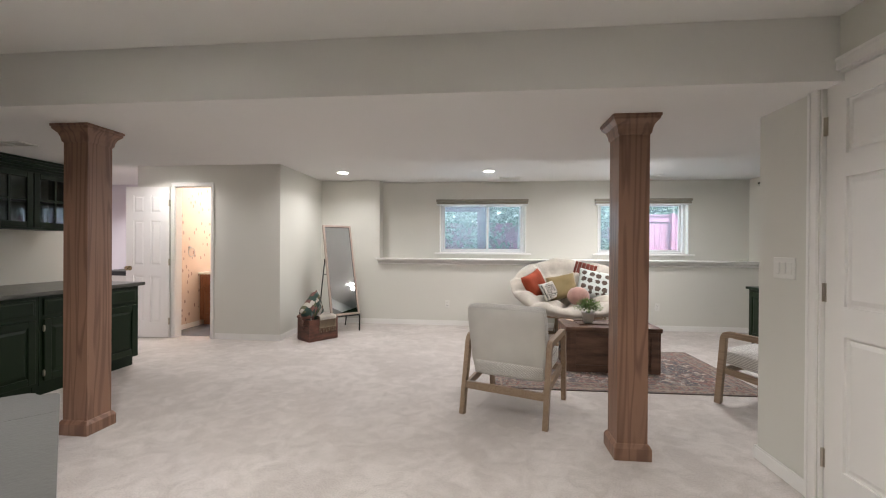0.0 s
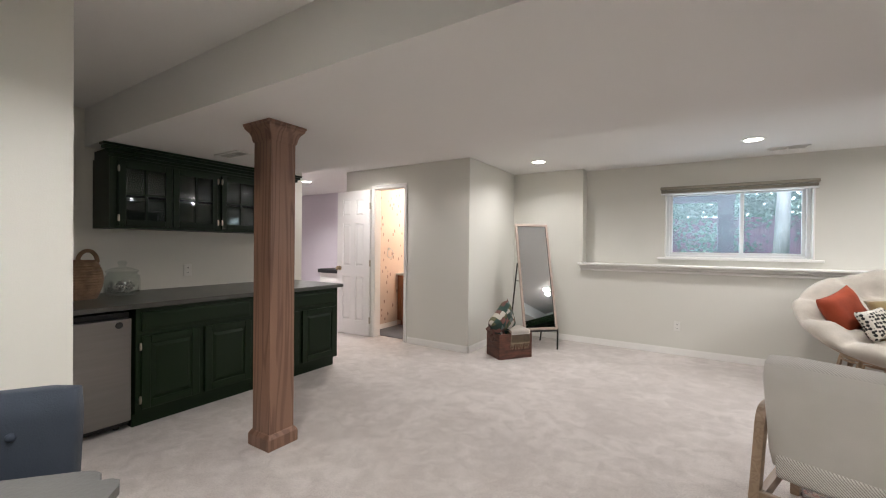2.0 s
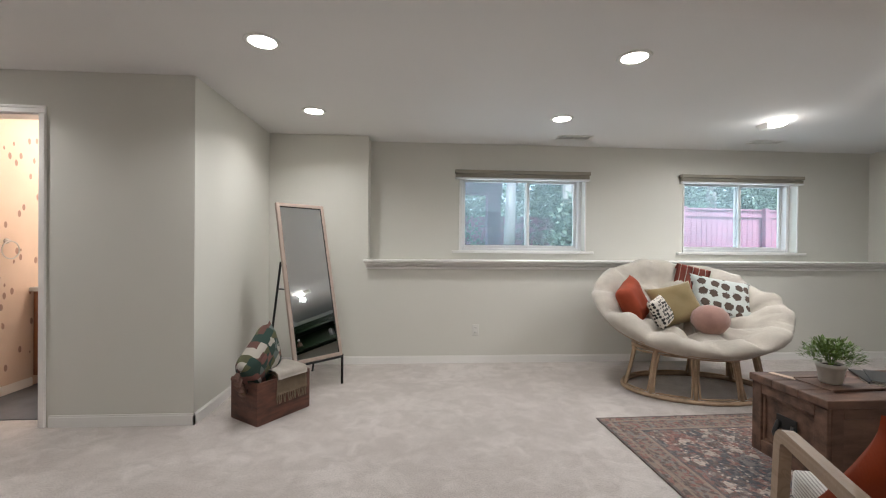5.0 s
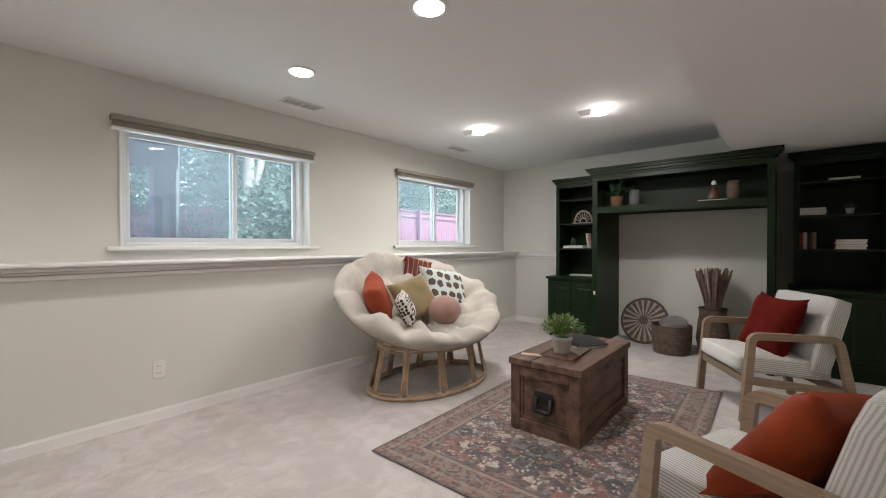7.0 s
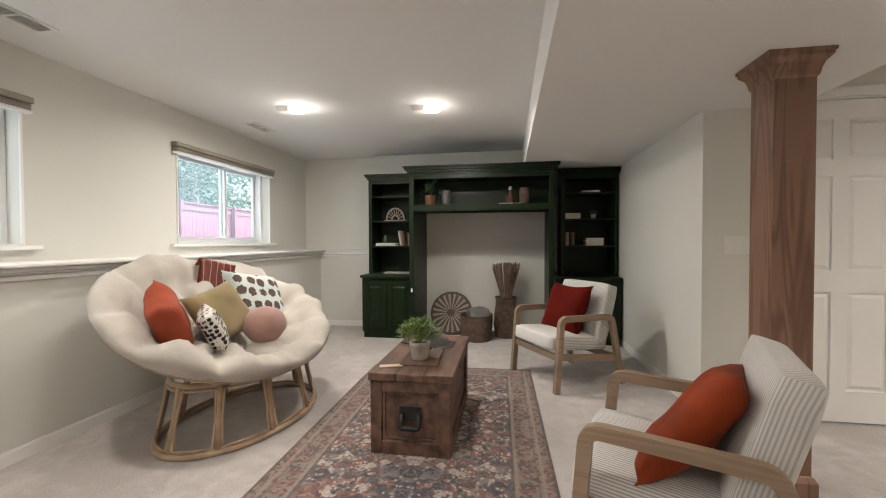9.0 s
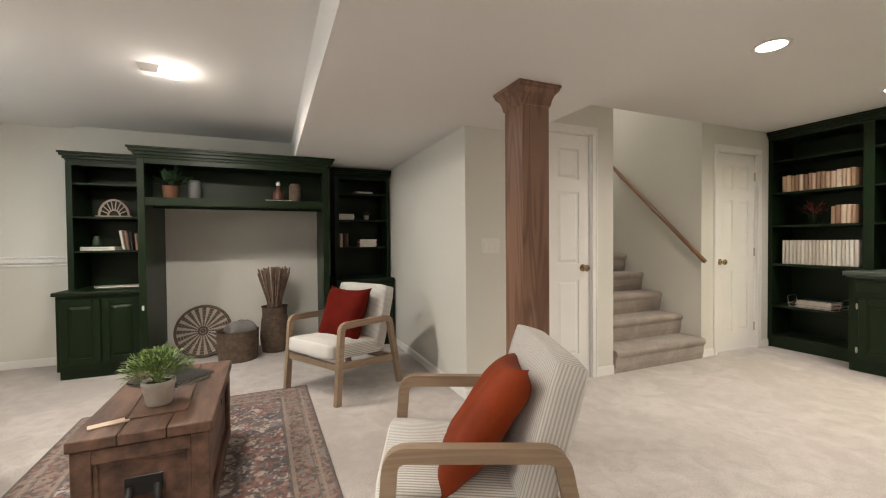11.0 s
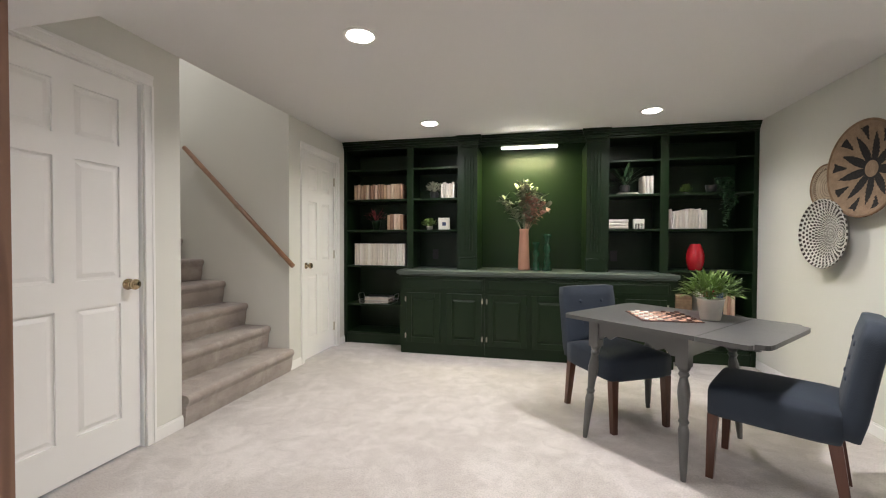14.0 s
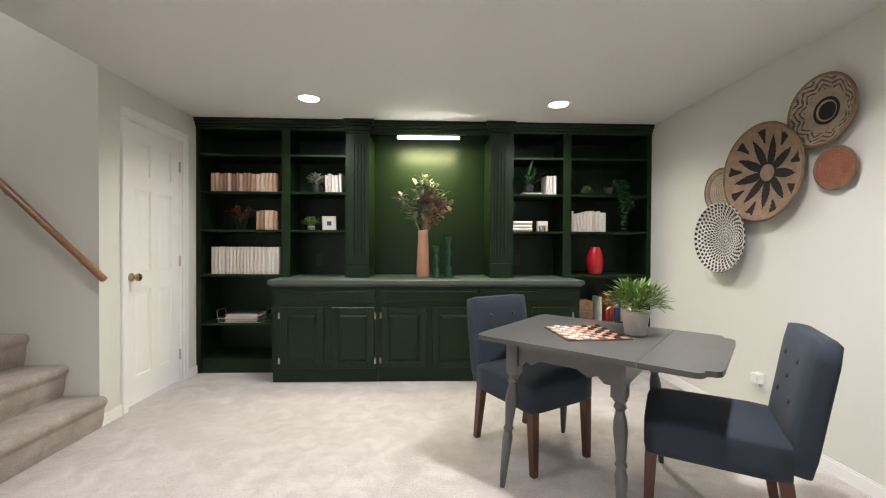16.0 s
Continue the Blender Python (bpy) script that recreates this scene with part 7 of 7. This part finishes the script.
for z in range(7):
    part("band", boxes((-0.078, 0.078, -0.093, 0.093, 0.012 + z * 0.027, 0.026 + z * 0.027), bevel=0.005), M_JUTE, wb)

# --- hutch contents (own frame as the hutch: x = 6.70 - world y, y = world x)


def HP(x, y, z, rz=0):
    return HM @ pose(x, y, z, 0, 0, rz)


hz = 0.0104
fan = thing("fan_ornament", "half-round carved fan ornament on the shelf", "ornament", HP(0.36, 3.62, 1.43 + hz))
part("foot_bar", boxes((-0.14, 0.14, -0.02, 0.02, 0, 0.014), bevel=0.003), M_PALEWOOD, fan)
part("arc", tube(bmesh.new(), [(0.115 * math.cos(math.pi * i / 20), 0, 0.014 + 0.15 * math.sin(math.pi * i / 20)) for i in range(21)], 0.010, 6), M_PALEWOOD, fan)
part("inner_arc", tube(bmesh.new(), [(0.045 * math.cos(math.pi * i / 12), 0, 0.014 + 0.055 * math.sin(math.pi * i / 12)) for i in range(13)], 0.007, 6), M_PALEWOOD, fan)
for i in range(1, 9):
    a = math.pi * i / 9
    part("spoke", tube(bmesh.new(), [(0.045 * math.cos(a), 0, 0.014 + 0.055 * math.sin(a)), (0.112 * math.cos(a), 0, 0.014 + 0.146 * math.sin(a))], 0.005, 5), M_PALEWOOD, fan)
for i, (c, w) in enumerate(((M_COVER_W, 0.024), (M_COVER_T, 0.028), (M_COVER_K, 0.022), (M_COVER_T, 0.03))):
    book(HP(0.43 + 0.034 * i, 3.58, 1.112 + hz) @ pose(0, 0, 0, 0, -9 + i * 2, 0), w, 0.19 - 0.01 * i, 0.15, c, "book leaning among others on the hutch shelf", "hutch books")
for i in range(2):
    magazine(HP(0.12, 3.55, 1.112 + hz + 0.0185 * i), (M_COVER_W, M_COVER_K)[i], 0.26, 0.2, 0.018, "hutch magazines", "large flat book lying on the hutch shelf")
jar2 = thing("glass_jar", "small dark glass jar on flat books", "jar", HP(0.22, 3.63, 1.112 + hz + 0.0375))
part("body", lathe([(0, 0), (0.03, 0), (0.034, 0.02), (0.03, 0.07), (0.018, 0.085), (0.022, 0.10), (0, 0.10)], 16), M_LEAF_D, jar2, "", True)
magazine(HP(0.22, 3.55, 0.769), M_COVER_W, 0.34, 0.18, 0.012, "hutch magazines", "flat pale magazine lying on the hutch top")
BZ = 1.5905
potted("potted_plant", "leafy plant in a brown pot on the bridge shelf", *(HM @ Vector((0.90, 3.22, 0))).xy, BZ, material("brown_pot", (0.25, 0.12, 0.07), 0.7, vary=0.2, scale=9, fine=70, bump=0.02), [(0, 0), (0.058, 0), (0.065, 0.11), (0.068, 0.115), (0.068, 0.12), (0.06, 0.12), (0.056, 0.10)], M_LEAF_D, 60, 0.15, 0.14, 0.11, 0.03, 41)
for x, r, h, mt_, nm in ((1.09, 0.055, 0.18, M_CERAMIC, "grey ceramic canister on the bridge shelf"), (1.98, 0.058, 0.19, M_WICKER, "dark textured vase on the bridge shelf")):
    v = thing("vase", nm, "vase", HP(x, 3.22, BZ), "bridge shelf vases")
    # the canister takes the dark table grey, which paints in the shelf's shade
    part("body", lathe([(0, 0), (r * 0.8, 0), (r, h * 0.15), (r, h * 0.85), (r * 0.75, h), (r * 0.65, h), (r * 0.65, h * 0.9), (0, h * 0.9)], 20), mt_ if x > 1.5 else M_GREYT, v, "", True)
bt = thing("bottle", "dark glass bottle with a pale stopper", "bottle", HP(1.82, 3.22, BZ + 0.0135))
part("body", lathe([(0, 0), (0.05, 0), (0.054, 0.02), (0.05, 0.08), (0.018, 0.12), (0.016, 0.15), (0, 0.15)], 18), M_CHERRY, bt, "", True)
part("stopper", lathe([(0, 0.15), (0.018, 0.152), (0.022, 0.17), (0.014, 0.19), (0, 0.195)], 14), M_WHITE, bt, "pale stopper", True)
magazine(HP(1.70, 3.12, BZ + 0.0002), M_COVER_W, 0.24, 0.19, 0.012, "hutch magazines", "flat book under the bottle")
for x, z, n, cv in ((2.44, 1.43, 3, M_COVER_T), (2.70, 1.112, 4, M_COVER_T), (2.66, 1.738, 1, M_COVER_W)):
    for i in range(n):
        magazine(HP(x + 0.006 * (i % 2), 3.54, z + hz + 0.0225 * i), cv if i % 2 == 0 else M_COVER_R if n > 3 else cv, 0.20, 0.16, 0.022, "hutch books", "book lying in a stack on the dark hutch")
for i in range(4):
    book(HP(2.45 + 0.033 * i, 3.58, 1.112 + hz), 0.03, 0.15 + 0.01 * (i % 2), 0.14, (M_COVER_R, M_COVER_T, M_COVER_K, M_COVER_T)[i], "book standing on the dark hutch shelf", "hutch books")
potted("potted_plant", "tiny plant in a white pot on the hutch", *(HM @ Vector((2.80, 3.62, 0))).xy, 1.43 + hz, M_CERAMIC, [(0, 0), (0.024, 0), (0.03, 0.045), (0.032, 0.05), (0.032, 0.055), (0.027, 0.055), (0.025, 0.04)], M_LEAF_D, 50, 0.04, 0.05, 0.035, 0.014, 43)

# floor baskets under the bridge
def coil_basket(name, label, cat, x, y, prof, mat, n=28):
    b = thing(name, label, cat, pose(x, y, 0))
    hgt = prof[-1][1]
    full, rows = [], int(hgt / 0.018)
    for i in range(rows + 1):
        z = hgt * i / rows
        r = np.interp(z, [p[1] for p in prof], [p[0] for p in prof])
        full += [(r, z), (r + 0.005, min(hgt, z + 0.009))]
    r = full[-1][0]
    part("woven_wall", lathe([(0, 0)] + [(float(a), float(c)) for a, c in full] + [(float(r) - 0.012, hgt), (float(prof[0][0]) - 0.02, 0.02), (0, 0.02)], n), mat, b)
    return b


coil_basket("storage_basket", "round brown wicker basket on the carpet", "basket", 3.40, 5.28, [(0.175, 0), (0.19, 0.15), (0.192, 0.30)], M_WICKER)
M_GREYK = material("grey_knit", (0.22, 0.21, 0.20), 0.95, vary=0.3, scale=10, fine=120, bump=0.06)
gc = thing("grey_cushion", "grey knitted cushion stuffed in the wicker basket", "cushion", pose(3.40, 5.26, 0.305, 12, 8, 0))
part("cover", pillow(0.30, 0.26, 0.16, seed=17), M_GREYK, gc, "", True, pose(0, 0, 0, 70, 0, 20))
tbk = coil_basket("tall_basket", "tall dark woven basket vase on the carpet", "basket", 3.60, 4.93, [(0.125, 0), (0.15, 0.15), (0.135, 0.32), (0.115, 0.44), (0.135, 0.49)], M_WICKER)
rd = bmesh.new()
q = random.Random(51)
for _ in range(90):
    a, k = q.uniform(0, 6.28), q.uniform(0.1, 1)
    x, y = math.cos(a) * k, math.sin(a) * k
    tube(rd, [(x * 0.05, y * 0.05, 0.25), (x * 0.08, y * 0.08, 0.55), (x * 0.17, y * 0.17, q.uniform(0.84, 0.92))], 0.0035, 4, r1=0.0075)
rdo = part("dried_reeds", rd, material("dried_reed", (0.30, 0.20, 0.15), 0.85, vary=0.4, scale=20, fine=90, bump=0.02), tbk, "dry brown reeds")
tagged(rdo, kind="stuff")
dm = thing("woven_disc", "round woven wheel leaning against the wall", "ornament", pose(3.66, 5.62, 0.265, 0, -74, -6))
part("disc", lathe([(0, 0.012), (0.04, 0.016), (0.10, 0.010), (0.255, 0.010), (0.265, 0.006), (0.268, -0.004), (0.25, -0.010), (0, -0.010)], 48), polar("wheel_weave", (0.42, 0.36, 0.30), (0.075, 0.055, 0.045), "wheel"), dm, "", True)
part("rim", tube(bmesh.new(), ell(0.262, 0.262, 0, 48), 0.012, 6, True), M_WICKER, dm, "", True)

# --- kitchenette counter things
bg = thing("woven_bag", "brown woven tote basket with rope handles on the counter", "basket", pose(-4.30, 2.90, 0.8625, 0, 0, 80))
bm = bmesh.new()
rows_ = []
for i in range(15):
    t = i / 14
    w, d = 0.18 + 0.045 * math.sin(t * 2.8) - 0.02 * t, 0.10 + 0.015 * math.sin(t * 2.6) - 0.02 * t
    for dz, o in ((0, 0), (0.012, 0.004)):
        rows_.append([bm.verts.new(((w + o) * math.cos(2 * math.pi * j / 32), (d + o) * math.sin(2 * math.pi * j / 32), 0.27 * t + dz)) for j in range(32)])
for a, b in zip(rows_, rows_[1:]):
    for j in range(32):
        bm.faces.new((a[j], a[(j + 1) % 32], b[(j + 1) % 32], b[j]))
bm.faces.new(rows_[0][::-1])
part("body", bm, M_JUTE, bg)
for sx in (-1, 1):
    part("handle", tube(bmesh.new(), [(sx * 0.125 + 0.055 * math.cos(math.pi * i / 14), 0.02 * sx, 0.265 + 0.085 * math.sin(math.pi * i / 14)) for i in range(15)], 0.014, 8), M_JUTE, bg, "plaited rope handle", True)
M_GLASS = glassy("jar_glass", (0.93, 0.95, 0.94), 0.03)
jr = thing("cookie_jar", "clear glass lidded jar of silver wrapped sweets", "jar", pose(-4.36, 3.26, 0.8625) @ Matrix.Scale(1.14, 4))
part("body", lathe([(0, 0), (0.085, 0), (0.10, 0.015), (0.105, 0.08), (0.098, 0.13), (0.085, 0.145), (0.085, 0.155), (0.079, 0.155), (0.079, 0.145), (0.094, 0.125), (0.098, 0.08), (0.093, 0.02), (0, 0.012)], 28), M_GLASS, jr, "", True)
part("lid", lathe([(0, 0.157), (0.092, 0.157), (0.094, 0.168), (0.06, 0.185), (0.018, 0.195), (0.022, 0.21), (0.03, 0.222), (0.02, 0.235), (0, 0.238)], 24), M_GLASS, jr, "clear glass lid", True)
sw = bmesh.new()
q = random.Random(61)
for _ in range(60):
    a, k = q.uniform(0, 6.28), math.sqrt(q.uniform(0, 1)) * 0.08
    c = Vector((math.cos(a) * k, math.sin(a) * k, q.uniform(0.025, 0.085)))
    bmesh.ops.create_icosphere(sw, subdivisions=1, radius=q.uniform(0.010, 0.015), matrix=Matrix.Translation(c))
tagged(part("sweets", sw, M_WIRE, jr, "silver wrapped sweets"), kind="stuff")

# --- bathroom and next room, seen through openings
vn = thing("vanity", "reddish wooden bathroom vanity with a pale top", "vanity", pose(-4.57, 6.98, 0))
M_VAN = oak("vanity_wood", (0.33, 0.13, 0.06), (0.22, 0.08, 0.035), 0.4, 2)
part("body", boxes((0, 0.9, 0, 0.56, 0.09, 0.80), (0.03, 0.9, 0.05, 0.56, 0, 0.09)), M_VAN, vn)
cab_door(vn, 0.02, 0.42, 0.13, 0.60, -0.018, M_VAN)
cab_door(vn, 0.45, 0.85, 0.13, 0.60, -0.018, M_VAN)
part("drawer", panel(boxes((0.02, 0.42, -0.016, -0.001, 0.63, 0.77), bevel=0.003), 0.03, 0.41, 0.64, 0.76, -0.015, 0.004, 0.012), M_VAN, vn)
part("top", boxes((-0.015, 0.92, -0.03, 0.57, 0.80, 0.835), bevel=0.008, seg=2), M_WHITE, vn)
tg = thing("towel_ring", "chrome towel ring on the wallpaper", "towel ring", pose(-4.58, 6.76, 1.15))
part("mount", lathe([(0, 0), (0.022, 0), (0.02, 0.012), (0.008, 0.02), (0.008, 0.035), (0, 0.035)], 14), M_WIRE, tg, "", True, pose(0, 0, 0.07, 0, 90, 0))
part("ring", tube(bmesh.new(), [(0.035, 0.07 * math.sin(2 * math.pi * i / 24), 0.07 * math.cos(2 * math.pi * i / 24)) for i in range(24)], 0.005, 6, True), M_WIRE, tg, "", True)
cn = thing("console_counter", "low white counter with a black top in the lilac room", "counter", pose(-6.6, 7.1, 0))
part("top", boxes((0, 1.6, 0, 0.59, 0.75, 0.82), bevel=0.006), M_DARK, cn)
part("body", boxes((0.02, 1.58, 0.04, 0.59, 0.10, 0.75), (0.02, 1.58, 0.10, 0.59, 0, 0.10)), M_WHITE, cn)

# --- outside
OZ = 0.98
M_GRASS = material("lawn", (0.075, 0.11, 0.035), 0.95, vary=0.5, scale=3, fine=60, bump=0.05)
struct("ground", boxes((-60, 60, 7.96, 80, OZ - 0.3, OZ)), M_GRASS, "green lawn outside the windows", "ground")
M_FENCE = material("fence_stain", (0.34, 0.17, 0.23), 0.8, vary=0.3, scale=2, fine=50, bump=0.03, per=True)


def fence(m, n, h, label):
    f = thing("board_fence", label, "fence", m)
    bd = None
    for i in range(n):
        if bd is None:
            o = part("board", boxes((0, 0.135, 0, 0.02, 0.05, h), bevel=0.003), M_FENCE, f)
            bd = o.data
        else:
            o = new("board", bd)
            o.parent = f
        o.matrix_basis = pose(0.14 * i, 0, 0)
    for z in (0.18, h - 0.16):
        part("rail", boxes((0, 0.14 * n, -0.04, -0.001, z, z + 0.09)), M_FENCE, f)
    part("cap", boxes((0, 0.14 * n, -0.05, 0.05, h + 0.001, h + 0.035)), M_FENCE, f)
    for i in range(0, n + 1, 16):
        part("post", boxes((0.14 * i - 0.05, 0.14 * i + 0.05, -0.14, -0.041, 0, h + 0.06)), M_FENCE, f)


fence(pose(2.6, 12.2, OZ, 0, 0, 6), 64, 1.15, "stained reddish board fence across the yard")
fence(pose(-9.0, 16.5, OZ, 0, 0, -3), 86, 1.15, "stained reddish board fence far across the yard")
M_POST = material("deck_stain", (0.36, 0.19, 0.28), 0.8, vary=0.3, scale=3, fine=60, bump=0.02)
dk = thing("deck", "dark stained timber deck on posts above the yard", "deck", pose(0, 0, OZ))
part("beam", boxes((-3.6, -0.06, 9.37, 9.57, 1.02, 1.30)), M_POST, dk)
part("deck_floor", boxes((-3.6, -0.03, 8.0, 9.7, 1.31, 1.38)), M_POST, dk)
for x in (-2.6, -0.18):
    part("post", boxes((x - 0.10, x + 0.10, 9.38, 9.56, 0, 1.02)), M_POST, dk)
M_BARK = material("pale_bark", (0.50, 0.48, 0.45), 0.9, vary=0.5, scale=6, fine=40, bump=0.06, stretch=(1, 1, 0.3))
M_OUTLEAF = material("yard_leaves", (0.16, 0.26, 0.19), 0.6, vary=0.55, scale=1.4, fine=12, bump=0.0)


def crown_leaves(n, cx, cy, cz, rx, ry, rz, size, seed):
    """Leaf blades gathered in clumps inside an uneven crown."""
    q = random.Random(seed)
    vs, fs = [], []
    clumps = []
    for _ in range(max(8, n // 70)):
        while True:
            p = Vector((q.uniform(-1, 1), q.uniform(-1, 1), q.uniform(-1, 1)))
            if 0.25 < p.length < 1:
                break
        clumps.append((p, q.uniform(0.10, 0.26)))
    for _ in range(n):
        p, r = q.choice(clumps)
        c = p + Vector((q.gauss(0, r), q.gauss(0, r), q.gauss(0, r * 0.8)))
        c = Vector((cx + c.x * rx, cy + c.y * ry, cz + c.z * rz))
        a = Vector((q.uniform(-1, 1), q.uniform(-1, 1), q.uniform(-0.6, 0.4))).normalized()
        b = a.orthogonal().normalized()
        b.rotate(Matrix.Rotation(q.uniform(0, 6.28), 3, a))
        L_, w = size * q.uniform(0.6, 1.2), size * 0.28
        i = len(vs)
        vs += [c, c + a * L_ * 0.5 + b * w, c + a * L_, c + a * L_ * 0.5 - b * w]
        fs.append((i, i + 1, i + 2, i + 3))
    me = bpy.data.meshes.new("crown")
    me.from_pydata(vs, [], fs)
    me.materials.append(M_OUTLEAF)
    return me


def tree(x, y, h, label, crown_, seed, trunk_r=0.14, n=5000, fork=False):
    t = thing("tree", label, "tree", pose(x, y, OZ), "yard trees")
    q = random.Random(seed)
    bm = tube(bmesh.new(), [(0, 0, 0), (0.06, 0.02, h * 0.3), (-0.05, 0.03, h * 0.6), (0.05, 0, h)], trunk_r, 10, r1=trunk_r * 0.35)
    for k in range(6):
        z = h * q.uniform(0.3, 0.9)
        a = q.uniform(0, 6.28)
        tube(bm, [(0, 0, z), (0.5 * math.cos(a), 0.5 * math.sin(a), z + 0.5), (1.1 * math.cos(a), 1.1 * math.sin(a), z + 1.1)], trunk_r * 0.4, 6, r1=trunk_r * 0.1)
    if fork:
        tube(bm, [(0.02, 0, h * 0.12), (0.35, 0.05, h * 0.3), (0.55, 0.1, h * 0.8)], trunk_r * 0.8, 10, r1=trunk_r * 0.4)
    part("trunk", bm, M_BARK, t, "", True)
    o = new("crown", crown_leaves(n, 0, 0, crown_[2], crown_[0], crown_[1], crown_[3], 0.17, seed))
    o.parent = t
    tagged(o, kind="stuff")


def shrub(x, y, r, h, seed, n=3500):
    t = thing("shrub", "dense green garden shrub beyond the fence", "shrub", pose(x, y, OZ), "yard shrubs")
    part("stem", tube(bmesh.new(), [(0, 0, 0), (0.05, 0, h * 0.5), (0, 0.05, h * 0.9)], 0.05, 6, r1=0.02), M_BARK, t)
    o = new("foliage", crown_leaves(n, 0, 0, h * 0.52, r, r, h * 0.6, 0.13, seed))
    o.parent = t
    tagged(o, kind="stuff")


tree(1.0, 13.5, 6.5, "tall white-barked tree in the yard", (2.4, 2.0, 4.8, 2.0), 71, 0.15)
tree(2.35, 13.2, 7.0, "forked grey tree beside the fence", (2.8, 2.2, 5.3, 1.9), 72, 0.13, 6000, True)
shrub(4.2, 16.6, 2.4, 4.6, 88, 7000)
tree(9.0, 17.0, 7.0, "leafy tree behind the fence", (3.6, 2.4, 4.2, 3.0), 73, 0.2, 8000)
tree(15.0, 19.0, 7.5, "leafy tree far behind the fence", (4.5, 2.4, 4.4, 3.4), 74, 0.2, 8000)
tree(-6.0, 18.5, 7.0, "leafy tree far across the yard", (4.2, 2.4, 4.2, 3.2), 75, 0.2, 8000)
shrub(2.5, 12.0, 0.9, 1.35, 81)
shrub(3.0, 15.2, 1.5, 2.6, 82)
shrub(0.0, 15.6, 1.5, 2.8, 87)
shrub(-2.2, 15.0, 1.6, 2.2, 83)
shrub(-5.2, 15.2, 1.6, 2.4, 84)
shrub(6.0, 15.0, 1.8, 2.8, 85)
shrub(10.5, 15.6, 2.0, 3.0, 86)
wd = thing("hedge", "dense green wood edge behind the fence", "hedge", pose(0, 0, OZ), kind="stuff")
o = new("foliage", crown_leaves(26000, 3, 21.5, 2.6, 20, 1.6, 4.6, 0.36, 92))
o.parent = wd
tw_ = thing("tree_line", "far line of green trees beyond the yard", "trees", pose(0, 0, OZ), kind="stuff")
o = new("foliage", crown_leaves(14000, 2, 30, 3.4, 26, 3, 5.0, 0.42, 91))
o.parent = tw_
